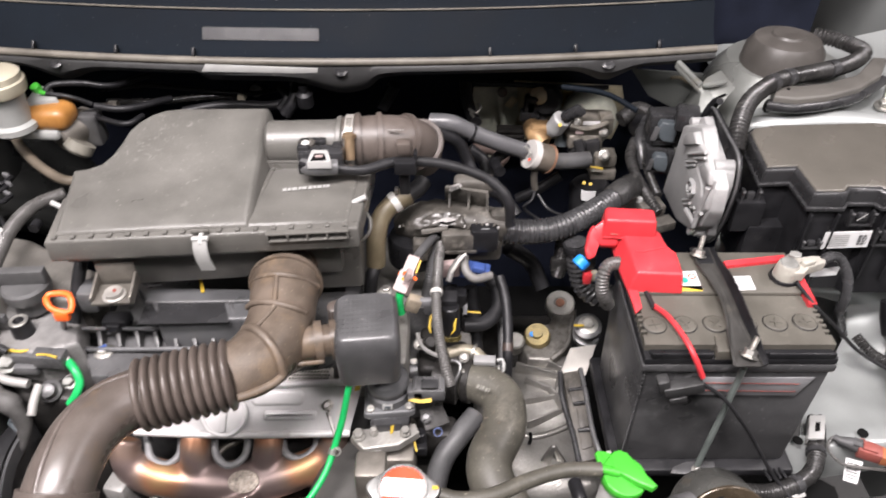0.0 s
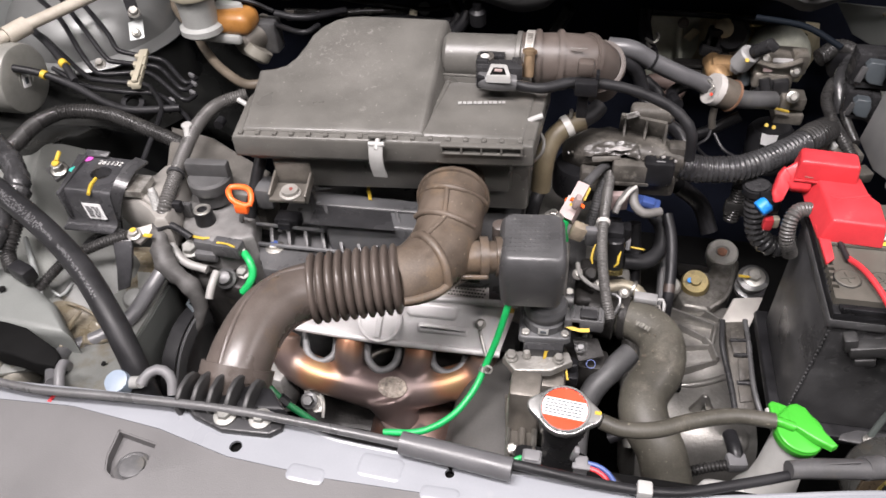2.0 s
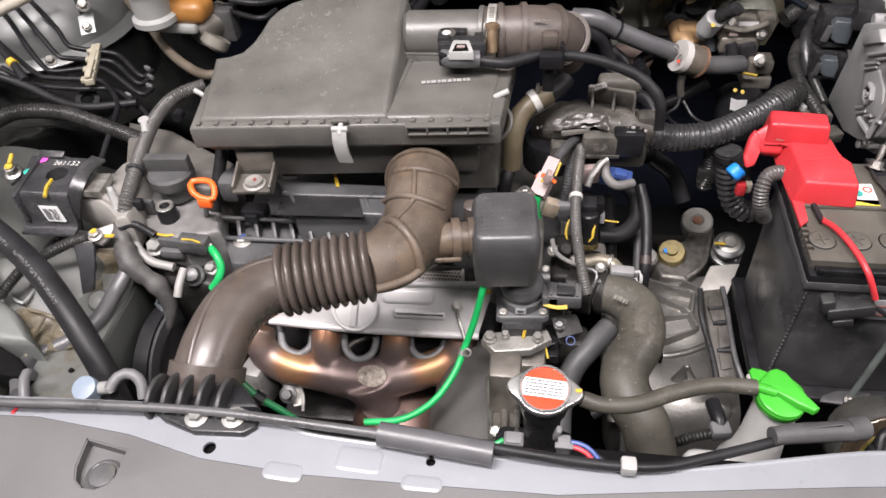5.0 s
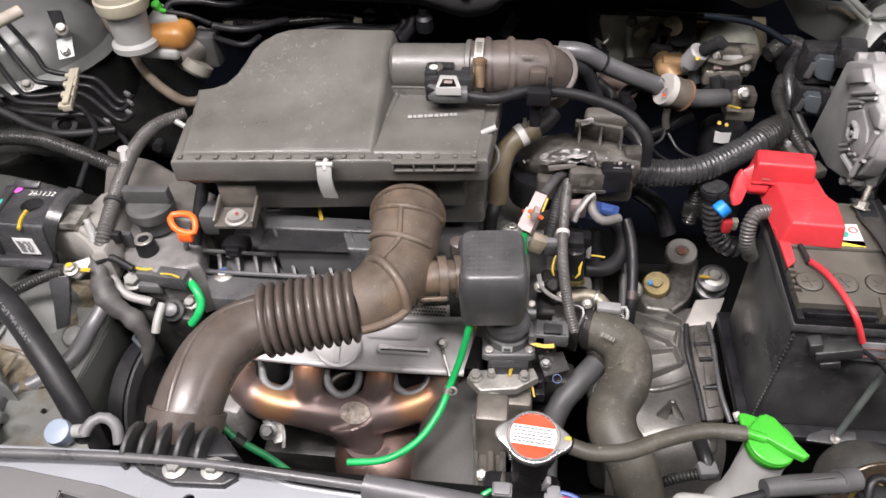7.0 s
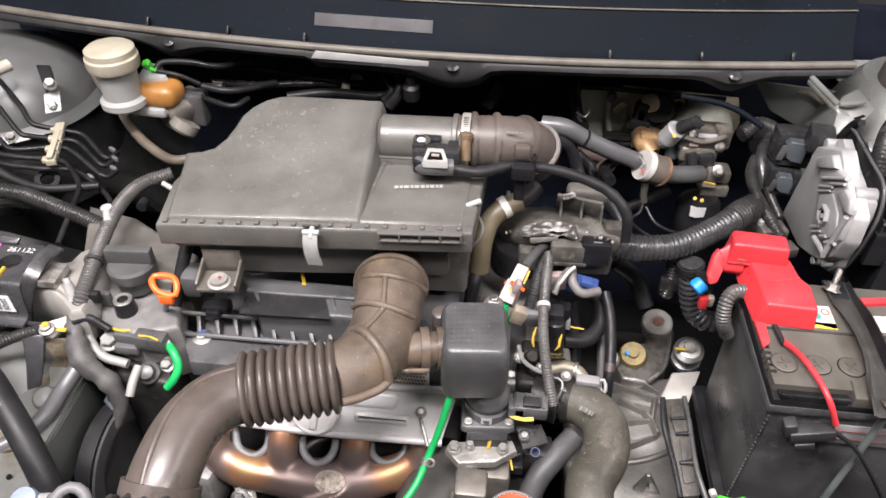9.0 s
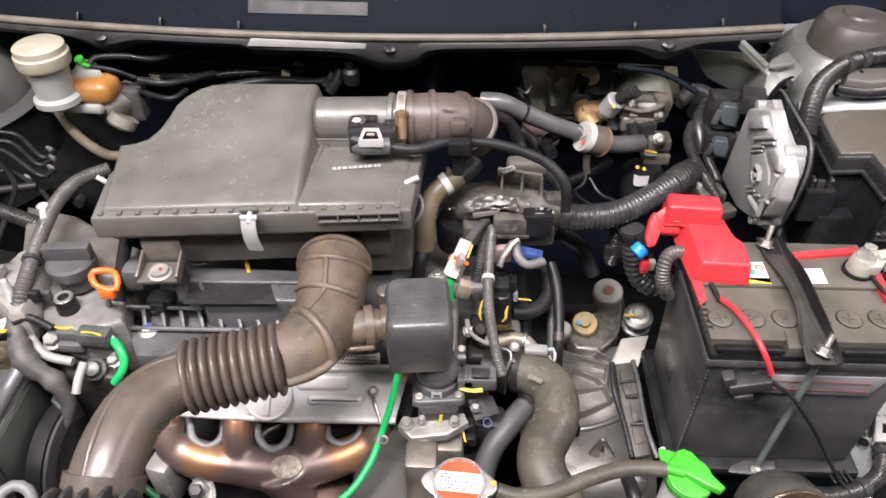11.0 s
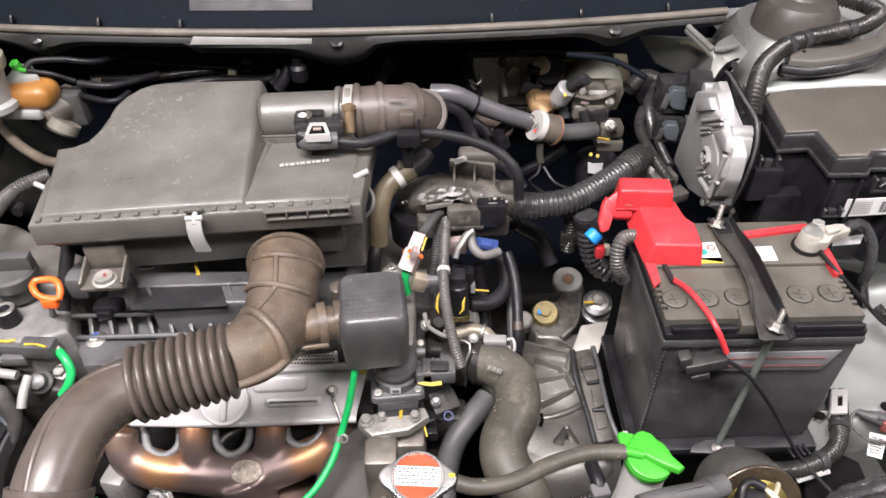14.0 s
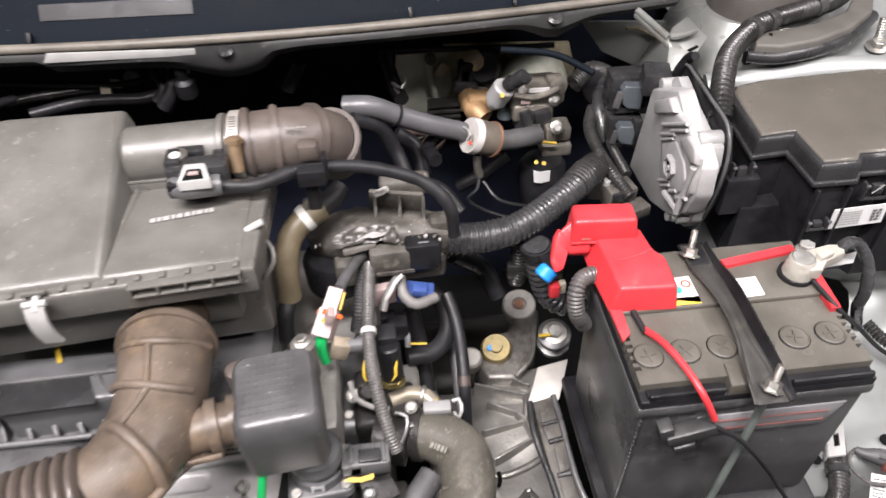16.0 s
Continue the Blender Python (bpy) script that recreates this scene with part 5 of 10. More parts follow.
part("lid_top", slab(widen(lid, -0.0045), 0.940, 0.9465, 0.0040, 4), LID, fuse, "dusty top of the lid")
part("lid_lip", slab(widen(lid, 0.003), 0.921, 0.9265, 0.0016, 3, bottom=True), SATIN, fuse)
part("housing", slab(widen(lid, -0.002), 0.79, 0.923, 0.003), BLACK, fuse)
quad = [(0.449, 0.6595, 0.892), (0.503, 0.6595, 0.894), (0.505, 0.6595, 0.870), (0.450, 0.6595, 0.867)]
lab = part("label", plate(quad, 0.001, 0), LABEL, fuse, "white printed label")
part("print", print_on(quad, 6, 9, 5, part_of=(0.0, 0.62)), CLIPGREY, lab)
part("square_mark", print_on(quad, 4, 2, 6, inset=0.18, fill=0.8, part_of=(0.68, 0.98)), GREYPLASTIC, lab)
for x, y, z, sx, sz in ((0.371, 0.7085, 0.903, 0.020, 0.034), (0.483, 0.661, 0.912, 0.026, 0.020), (0.521, 0.661, 0.884, 0.022, 0.026), (0.437, 0.661, 0.874, 0.020, 0.012)):
    c = part("latch", merge(*[box(0.003, 0.008, sz, (x + k * sx / 2, y, z), bev=0.001) for k in (-1, 1)], box(sx, 0.004, 0.003, (x, y - 0.001, z - sz * 0.45), bev=0.001), box(sx * 0.45, 0.006, sz * 0.55, (x, y, z + sz * 0.1), bev=0.0015)), SATIN, fuse)
    for k in (-1, 1):
        part("latch_tooth", box(0.004, 0.003, 0.003, (x + k * sx / 2, y - 0.004, z + sz * 0.42), bev=0.001), VCOVER, c)
part("marking", merge(tube([(0.476, 0.6565, 0.912), (0.4815, 0.6565, 0.917), (0.4855, 0.6565, 0.9215)], 0.0005, 5), tube([(0.480, 0.6565, 0.918), (0.484, 0.6565, 0.9165)], 0.0004, 5)), CLIPGREY, fuse)
for x in (0.424, 0.456, 0.512, 0.540):
    part("stiffening_rib", box(0.003, 0.006, 0.10, (x, 0.6615, 0.868), bev=0.001), BLACK, fuse)
part("side_pocket", slab([(0.352, 0.726), (0.392, 0.722), (0.390, 0.700), (0.356, 0.700)], 0.862, 0.905, 0.003), BLACK, fuse)
part("side_housing", slab([(0.392, 0.762), (0.443, 0.750), (0.430, 0.698), (0.376, 0.697)], 0.79, 0.87, 0.004), BLACK, fuse)

# ---- control unit ----
ecu = thing("control_unit", "cast aluminium engine control unit on a black bracket", "control unit", (0.34, 0.765, 0.84))
EM = Matrix(((0, 0, -1, 0), (1, 0, 0, 0.768), (0, 1, 0, 0.884), (0, 0, 0, 1)))


def ecu_slab(outline, x0, x1, bev=0.003, inset=1.0):
    """A form on the unit's upright face: outline in (along, up) round its middle, from depth x0 out to x1."""
    c = [sum(v) / len(outline) for v in zip(*outline)]
    top = [(c[0] + (u - c[0]) * inset, c[1] + (v - c[1]) * inset) for u, v in outline]
    return stack([(outline, -x0), (top, -x1)], EM, bev)


def on_ecu(u, v, x0, x1, r, seg=16):
    return rod((x0, 0.768 + u, 0.884 + v), (x1, 0.768 + u, 0.884 + v), r, seg)


part("base", ecu_slab([(0.078, -0.068), (0.020, -0.072), (-0.024, -0.062), (-0.052, -0.050), (-0.064, -0.032), (-0.068, 0.044), (-0.064, 0.062), (-0.032, 0.060), (0.0, 0.066), (0.026, 0.074), (0.040, 0.078), (0.052, 0.068), (0.056, 0.056), (0.064, 0.044)], 0.342, 0.331, 0.002), ECUALU, ecu, "cast flange with fixing lugs")
part("housing", ecu_slab([(0.084, -0.068), (0.010, -0.064), (-0.028, -0.048), (-0.050, -0.036), (-0.074, -0.012), (-0.086, 0.020), (-0.082, 0.052), (-0.054, 0.065), (-0.026, 0.070), (-0.012, 0.080), (0.003, 0.086), (0.064, 0.053)], 0.332, 0.3155, 0.0035, 0.975), ECUALU, ecu, "smooth cast housing")
part("raised_face", ecu_slab([(0.036, 0.056), (0.002, 0.080), (-0.018, 0.072), (-0.046, 0.076), (-0.078, 0.060), (-0.082, 0.020), (-0.070, 0.002), (-0.040, -0.010), (-0.014, -0.016), (0.008, 0.026)], 0.317, 0.3110, 0.0018, 0.95), ECUALU, ecu)
part("shoulder", ecu_slab([(0.034, 0.055), (-0.001, 0.080), (-0.019, 0.073), (0.027, 0.043)], 0.3120, 0.3065, 0.0018, 0.93), ECUALU, ecu)
part("spine", ecu_slab([(-0.038, 0.056), (-0.072, 0.050), (-0.083, 0.056), (-0.075, 0.070), (-0.054, 0.071)], 0.3120, 0.3070, 0.0016, 0.88), ECUALU, ecu)
part("inner_panel", ecu_slab([(-0.002, 0.026), (-0.030, 0.048), (-0.058, 0.040), (-0.074, 0.020), (-0.062, 0.006), (-0.020, -0.008)], 0.3118, 0.3090, 0.0012, 0.95), ECUALU, ecu)
for a, b, w in (((0.004, 0.045), (-0.046, 0.078), 0.0018), ((-0.018, 0.052), (-0.048, 0.072), 0.0016), ((0.003, 0.034), (-0.026, 0.053), 0.0016), ((0.000, 0.029), (-0.025, 0.047), 0.0014), ((-0.016, -0.012), (-0.036, 0.004), 0.0018), ((-0.023, -0.014), (-0.041, 0.001), 0.0014), ((-0.044, -0.004), (-0.057, 0.006), 0.0016), ((-0.060, 0.000), (-0.080, 0.014), 0.0018), ((-0.034, -0.014), (-0.068, -0.010), 0.0030), ((-0.078, 0.050), (-0.068, -0.014), 0.0026)):
    part("rib", tube([(0.3090, 0.768 + a[0], 0.884 + a[1]), (0.3090, 0.768 + b[0], 0.884 + b[1])], w * 1.2, 8), ECUALU, ecu)
part("vent_collar", ring(0.0125, 0.0090, 0.006, EM @ pose(-0.035, 0.020, -0.3100), 6), ECUALU, ecu)
part("vent", lathe([(0, 0), (0.0088, 0), (0.0088, 0.0012), (0, 0.0012)], EM @ pose(-0.035, 0.020, -0.3086), 6), VOID, ecu)
part("vent_pin", lathe([(0, 0), (0.0035, 0), (0.003, 0.004), (0, 0.004)], EM @ pose(-0.037, 0.020, -0.3078), 10), ECUALU, ecu)
for u, v, x0, x1, r, s in ((0.056, 0.060, 0.342, 0.322, 0.0068, 0), (0.030, 0.055, 0.345, 0.318, 0.0072, 1), (-0.050, 0.061, 0.352, 0.320, 0.0088, 1), (-0.058, 0.046, 0.342, 0.320, 0.0065, 0), (-0.054, -0.034, 0.340, 0.318, 0.0058, 1), (-0.030, -0.052, 0.340, 0.320, 0.0055, 0)):
    lug = part("lug", on_ecu(u, v, x0, x1, r), ECUALU, ecu)
    if s:
        part("screw", on_ecu(u, v, x1, x1 - 0.004, r * 0.62, 12), STEEL, lug)
edge = [(0.052, 0.084), (0.040, 0.086), (-0.012, 0.084), (-0.058, 0.080), (-0.075, 0.050), (-0.069, -0.006), (-0.056, -0.045), (-0.040, -0.062)]
part("bracket", ecu_slab(edge + [(0.05, -0.07), (0.076, 0.02)], 0.348, 0.344, 0.001), BLACK, ecu, "black mounting bracket")
part("bracket_rim", tube([(0.343, 0.768 + u, 0.884 + v) for u, v in edge], 0.0018, 10), VCOVER, ecu)
part("hook", tube([(0.347, 0.848, 0.934), (0.349, 0.842, 0.952), (0.352, 0.834, 0.968), (0.352, 0.822, 0.976)], [0.0055, 0.006, 0.006, 0.0045], 12), BLACK, ecu)
part("rear_housing", box(0.030, 0.034, 0.026, (0.326, 0.849, 0.936), bev=0.003, seg=2, rz=-14), SATIN, ecu, "black connector hood")
for p, s in (((0.306, 0.862, 0.909), 0.024), ((0.301, 0.848, 0.868), 0.020)):
    face = [(-0.50, 0.30), (-0.34, 0.52), (0.42, 0.48), (0.56, 0.10), (0.50, -0.52), (-0.10, -0.48), (-0.36, -0.30)]
    wall = Matrix.Translation(p) @ pose(0, 0, 0, 82, 0, -8)
    c = part("plug", slab([(u * s, v * s * 1.15) for u, v in face], -0.008, 0.008, 0.002, 3, wall), SLATE, ecu, "slate grey plug")
    part("plug_housing", merge(box(s * 2.0, 0.03, s * 1.8, offset(p, 0.004, 0.024, -0.004), bev=0.004), box(s * 0.5, 0.014, s * 1.9, offset(p, s * 0.80, 0.006, -0.004), bev=0.003), box(s * 1.5, 0.012, s * 0.3, offset(p, 0.002, 0.004, -s * 0.80), bev=0.002)), SATIN, c)
    part("latch", box(s * 0.34, 0.004, s * 0.9, offset(p, -s * 0.62, -0.004, -0.002), bev=0.0012, ry=10), VCOVER, c)
for pts, r, rp in (([(0.279, 0.906, 0.866), (0.266, 0.869, 0.864), (0.265, 0.826, 0.862), (0.272, 0.783, 0.858), (0.284, 0.760, 0.846)], 0.0072, 0.0006), ([(0.264, 0.943, 0.880), (0.290, 0.956, 0.890), (0.312, 0.928, 0.890)], 0.012, 0.0012), ([(0.298, 0.910, 0.870), (0.291, 0.867, 0.850), (0.293, 0.799, 0.845)], 0.006, 0.0010)):
    solo("wiring_loom", tube(pts, r, 12, ripple=rp, pitch=0.0036), CONDUIT, "black corrugated wiring loom behind the control unit", "wiring loom", "wiring looms")
hc = thing("harness_plug", "dark harness plug with small terminals below the control unit", "connector", (0.28, 0.765, 0.83))
part("body", merge(box(0.034, 0.026, 0.026, (0.277, 0.776, 0.838), bev=0.003, rz=12), box(0.020, 0.016, 0.030, (0.256, 0.790, 0.840), bev=0.003, rz=-10), box(0.030, 0.020, 0.014, (0.292, 0.758, 0.828), bev=0.002, rz=20)), HARNESS, hc)
part("latch", box(0.016, 0.004, 0.012, (0.273, 0.761, 0.845), bev=0.001, rz=12), SATIN, hc)
part("clip", box(0.006, 0.010, 0.016, (0.262, 0.780, 0.848), bev=0.001, rz=20), CLIPGREY, hc, "pale grey clip")
for k in range(3):
    part("lead", tube([(0.268 + 0.006 * k, 0.768, 0.830), (0.266 + 0.007 * k, 0.752, 0.818), (0.262 + 0.008 * k, 0.742, 0.800)], 0.0022, 8), (RED, TEAL, BLACK)[k], hc)

# ---- right side: tower cap, trays, looms ----
solo("strut_cover", lathe([(0.058, -0.02), (0.058, 0.0), (0.055, 0.022), (0.046, 0.036), (0.024, 0.041), (0.022, 0.044), (0, 0.044)], Matrix.Translation((0.495, 0.985, 0.952)), 40), mat("rubber_cap", (0.06, 0.055, 0.05), 0.45, vary=0.2, scale=20), "domed black rubber strut cover", "strut cover")
loom = [(0.352, 0.742, 0.950), (0.366, 0.780, 0.968), (0.393, 0.829, 0.972), (0.434, 0.874, 0.972), (0.469, 0.896, 0.972), (0.516, 0.914, 0.972), (0.565, 0.935, 0.972), (0.604, 0.974, 0.972), (0.592, 1.015, 0.970), (0.560, 1.041, 0.970)]
big = thing("main_loom", "thick black corrugated wiring loom over the tower", "wiring loom", (0.5, 0.9, 0.93), "wiring looms")
part("conduit", tube(loom, 0.0118, 16, ripple=0.0024, pitch=0.0058), CONDUIT, big)
for a in (0.38, 0.45, 0.62):
    part("tape", band(loom, 0.0112, 0.012, a, 0.0012, 16), TAPE, big)
shelf = thing("loom_tray", "dusty grey plastic loom tray beside the strut tower", "loom tray", (0.58, 0.9, 0.93))
TRAY = mat("dusty_tray_plastic", (0.085, 0.080, 0.072), 0.5, vary=0.2, scale=15, stain=(0.13, 0.12, 0.10), stain_scale=20, stain_at=0.6)
part("tray", slab([(0.437, 0.857), (0.464, 0.850), (0.509, 0.858), (0.561, 0.881), (0.608, 0.919), (0.642, 0.972), (0.621, 0.976), (0.575, 0.921), (0.526, 0.897), (0.479, 0.887), (0.449, 0.893)], 0.946, 0.965, 0.004, 3), TRAY, shelf)
part("channel", tube([(0.432, 0.862, 0.949), (0.468, 0.854, 0.949), (0.518, 0.864, 0.949), (0.566, 0.886, 0.949), (0.620, 0.932, 0.949)], 0.0080, 10), SATIN, shelf)
part("end_hook", box(0.008, 0.010, 0.014, (0.434, 0.862, 0.946), bev=0.002), BLACK, shelf)
part("slot", box(0.004, 0.006, 0.001, (0.462, 0.876, 0.9652), bev=0, rz=-20), VOID, shelf)
brk = thing("tower_bracket", "bare silver angle bracket on the tower", "bracket", (0.40, 0.9, 0.94))
part("arm", merge(plate([(0.331, 0.957, 0.962), (0.341, 0.960, 0.962), (0.356, 0.898, 0.958), (0.349, 0.884, 0.957)], 0.006, 0.002), tube([(0.336, 0.957, 0.964), (0.344, 0.925, 0.962), (0.352, 0.894, 0.960)], 0.0042, 10)), STAINED, brk)
part("plate", plate([(0.352, 0.894, 0.960), (0.367, 0.919, 0.960), (0.395, 0.947, 0.958), (0.406, 0.908, 0.950), (0.382, 0.880, 0.945), (0.352, 0.878, 0.948)], 0.003, 0.001), STAINED, brk)
part("edge", tube([(0.352, 0.892, 0.962), (0.372, 0.896, 0.962), (0.388, 0.906, 0.960)], 0.0030, 8), STAINED, brk)
part("leg", plate([(0.350, 0.884, 0.956), (0.384, 0.880, 0.946), (0.362, 0.858, 0.938), (0.341, 0.858, 0.940)], 0.003, 0.001), STAINED, brk)
part("slot", plate([(0.372, 0.884, 0.9490), (0.386, 0.892, 0.9500), (0.388, 0.889, 0.9495), (0.374, 0.881, 0.9485)], 0.0008, 0), VOID, brk)
hinge = thing("fender_stay", "dark fender stay with a spring and bolt", "fender stay", (0.62, 0.87, 0.93))
part("stay", tube([(0.622, 0.839, 0.950), (0.601, 0.753, 0.950), (0.598, 0.677, 0.950)], 0.014, 12), BLACK, hinge)
part("bolt", merge(hexbolt((0.612, 0.894, 0.930), (0.606, 0.880, 1.0), 0.0085, 0.010, 1.5), tube([(0.612, 0.896, 0.938), (0.613, 0.902, 0.962)], 0.0050, 10, ripple=0.0009, pitch=0.003)), STEEL, hinge, "bright stud and nut")

side = thing("side_loom", "taped black loom on the inner fender", "wiring loom", (0.56, 0.55, 0.70), "wiring looms")
part("grommet", lathe([(0.011, 0), (0.018, 0.006), (0.022, 0.03), (0.022, 0.05), (0, 0.05)], axis((0.579, 0.629, 0.740), (0.579, 0.660, 0.790)), 24), BLACK, side, "ribbed black rubber grommet")
part("loom", tube([(0.580, 0.635, 0.745), (0.566, 0.600, 0.730), (0.565, 0.567, 0.715), (0.560, 0.518, 0.700), (0.552, 0.476, 0.690), (0.534, 0.431, 0.680), (0.497, 0.385, 0.670)], 0.0105, 14, wobble=0.07), TAPE, side)
part("branch", tube([(0.530, 0.636, 0.740), (0.541, 0.613, 0.735), (0.565, 0.591, 0.730)], 0.007, 12, ripple=0.0012, pitch=0.004), CONDUIT, side)
part("branch", tube([(0.561, 0.591, 0.740), (0.570, 0.569, 0.750), (0.581, 0.538, 0.780)], 0.0045, 10), RUBBER, side)
part("branch", tube([(0.538, 0.436, 0.690), (0.505, 0.424, 0.692), (0.465, 0.421, 0.694), (0.430, 0.412, 0.696), (0.400, 0.402, 0.700), (0.368, 0.388, 0.704)], [0.011, 0.012, 0.010, 0.009, 0.010, 0.009], 14, wobble=0.22), TAPE, side)
part("branch", tube([(0.530, 0.448, 0.688), (0.500, 0.436, 0.690), (0.470, 0.431, 0.690), (0.440, 0.425, 0.692), (0.408, 0.414, 0.698), (0.380, 0.398, 0.704)], 0.0058, 10, wobble=0.3), TAPE, side)
part("branch", tube([(0.520, 0.420, 0.694), (0.480, 0.408, 0.700), (0.440, 0.400, 0.706), (0.405, 0.390, 0.712), (0.375, 0.378, 0.716)], 0.0066, 10, wobble=0.3), CONDUIT, side)
con = thing("brown_connector", "brown-red connector with white wires and a paper tag", "connector", (0.5, 0.5, 0.69))
cq = Matrix.Translation((0.497, 0.4925, 0.698)) @ pose(0, 0, 0, 0, 0, -24)
part("body", merge(box(0.026, 0.017, 0.015, (0, 0, 0), bev=0.002), box(0.016, 0.013, 0.004, (-0.001, 0.000, 0.0085), bev=0.001), box(0.005, 0.004, 0.003, (-0.008, 0.0105, 0.004), bev=0.001)), BROWNRED, con).data.transform(cq)
part("end_cap", merge(box(0.0115, 0.016, 0.014, (0.0175, -0.0005, 0), bev=0.0015), box(0.002, 0.017, 0.015, (0.013, -0.0005, 0), bev=0.0006)), mat("orange_brown_plastic", (0.30, 0.105, 0.045), 0.45, vary=0.2, scale=60), con, "orange-brown locking end").data.transform(cq)
part("boot", tube([(0.464, 0.5125, 0.699), (0.470, 0.507, 0.699), (0.480, 0.503, 0.699), (0.489, 0.498, 0.699)], [0.0036, 0.0055, 0.0078, 0.0082], 14), DUSTHOSE, con, "dusty rubber boot")
part("boot_step", tube([(0.481, 0.502, 0.700), (0.491, 0.497, 0.700)], 0.0088, 4), DUSTHOSE, con)
part("lead", tube([(0.466, 0.5135, 0.697), (0.458, 0.509, 0.695), (0.454, 0.498, 0.693), (0.459, 0.485, 0.692), (0.470, 0.478, 0.691), (0.502, 0.474, 0.690), (0.517, 0.472, 0.689), (0.520, 0.464, 0.689), (0.512, 0.452, 0.686)], 0.0022, 8, ripple=0.0004, pitch=0.002), GREYCONDUIT, con)
part("yellow_wire", tube([(0.512, 0.4835, 0.700), (0.517, 0.477, 0.700), (0.522, 0.473, 0.697)], 0.0014, 8), WARNYELLOW, con)
for pts in ([(0.514, 0.480, 0.698), (0.521, 0.477, 0.700), (0.528, 0.475, 0.700), (0.533, 0.467, 0.699), (0.526, 0.453, 0.695), (0.511, 0.442, 0.690)],
            [(0.513, 0.478, 0.699), (0.519, 0.473, 0.702), (0.525, 0.470, 0.702), (0.527, 0.463, 0.701), (0.517, 0.449, 0.696), (0.503, 0.438, 0.690)],
            [(0.513, 0.476, 0.700), (0.517, 0.469, 0.703), (0.521, 0.466, 0.703), (0.520, 0.458, 0.702), (0.510, 0.445, 0.697), (0.496, 0.434, 0.690)],
            [(0.514, 0.480, 0.699), (0.522, 0.478, 0.702), (0.532, 0.476, 0.702), (0.538, 0.467, 0.700), (0.533, 0.452, 0.694), (0.520, 0.440, 0.690)]):
    part("white_wire", tube(pts, 0.0018, 8), CLIPGREY, con)
tag = part("tag", plate([(0.472, 0.490, 0.690), (0.489, 0.484, 0.690), (0.481, 0.466, 0.672), (0.467, 0.472, 0.672)], 0.0006, 0), LABEL, con, "white paper tag")
part("print", print_on([(0.472, 0.490, 0.690), (0.489, 0.484, 0.690), (0.481, 0.466, 0.672), (0.467, 0.472, 0.672)], 6, 4, 8), INK, tag)
low = thing("front_loom", "black corrugated loom with pale clips", "wiring loom", (0.4, 0.45, 0.68), "wiring looms")
fl = [(0.436, 0.497, 0.698), (0.431, 0.482, 0.698), (0.419, 0.465, 0.698), (0.400, 0.452, 0.698), (0.376, 0.442, 0.700), (0.355, 0.437, 0.702), (0.330, 0.437, 0.704)]
part("conduit", tube(fl, 0.0098, 16, ripple=0.0016, pitch=0.0040), CONDUIT, low, "finely corrugated conduit")
for k in (-0.0050, 0.0050):
    part("sleeve", tube([(0.458 + k, 0.545, 0.692), (0.450 + k, 0.527, 0.697), (0.443 + k, 0.510, 0.698), (0.434 + k, 0.492, 0.698)], 0.0056, 14), CONDUIT, low, "smooth sleeve")
part("clip", sheet([(0.4275, 0.503), (0.4455, 0.503), (0.4605, 0.5365), (0.4415, 0.5365)], [[(0.4385, 0.513), (0.4445, 0.513), (0.4505, 0.527), (0.4445, 0.527)]], 0.706, 0.709), CLIPGREY, low, "pale plastic clip plate")
part("clip_side", plate([(0.4265, 0.504, 0.708), (0.429, 0.504, 0.708), (0.443, 0.5355, 0.708), (0.4405, 0.5355, 0.708)], 0.012, 0.0008), CLIPGREY, low)
for a, w in ((0.06, 0.006), (0.52, 0.010)):
    part("tape_band", band(fl, 0.0100, w, a, 0.0012, 18), TAPE, low)
part("under_clip", plate([(0.362, 0.430, 0.698), (0.402, 0.441, 0.698), (0.404, 0.437, 0.694), (0.364, 0.426, 0.694)], 0.003, 0.001), CLIPGREY, low, "pale clip rail")
part("ridge_clip", merge(*[box(0.003, 0.014, 0.003, (0.360 + 0.006 * k, 0.452 + 0.0012 * k, 0.7125), bev=0.0008, rz=15) for k in range(4)]), BLACK, low)

# ---- horn, reservoir, overflow hose ----
horn = thing("horn", "round horn with a yellow zinc face and wires", "horn", (0.27, 0.37, 0.76))
SMOKE = mat("smoky_horn_shell", (0.040, 0.040, 0.037), 0.2, spec=0.5, vary=0.35, scale=20, stain=(0.075, 0.062, 0.045), stain_scale=22, stain_at=0.58)
GILT = mat("iridescent_zinc", (0.30, 0.235, 0.075), 0.34, metal=0.8, vary=0.35, scale=30, stain=(0.24, 0.12, 0.08), stain_scale=30, stain_at=0.6)
ha = (0.260, 0.347, 0.793)
hx = axis(ha, offset(ha, 0.06, -0.88, 0.46))
part("drum", lathe([(0, -0.050), (0.022, -0.050), (0.034, -0.046), (0.0410, -0.034), (0.0425, -0.012), (0.0425, 0.000), (0.0405, 0.003), (0.0380, 0.0035), (0.0365, 0.001), (0, 0.001)], hx, 48), SMOKE, horn, "smoky dark rounded shell")
part("rim", ring(0.0430, 0.0300, 0.004, hx @ pose(0, 0, 0.001), 48), mat("brown_horn_rim", (0.055, 0.042, 0.028), 0.3, metal=0.4, vary=0.3, scale=40), horn)
part("face", lathe([(0.0305, 0.0045), (0.028, 0.0060), (0.022, 0.0085), (0.013, 0.0100), (0, 0.0105)], hx, 44), GILT, horn, "iridescent yellow zinc face")
part("face_step", lathe([(0.0165, 0.0090), (0.0155, 0.0125), (0.0135, 0.0138), (0, 0.0140)], hx, 36), GILT, horn)
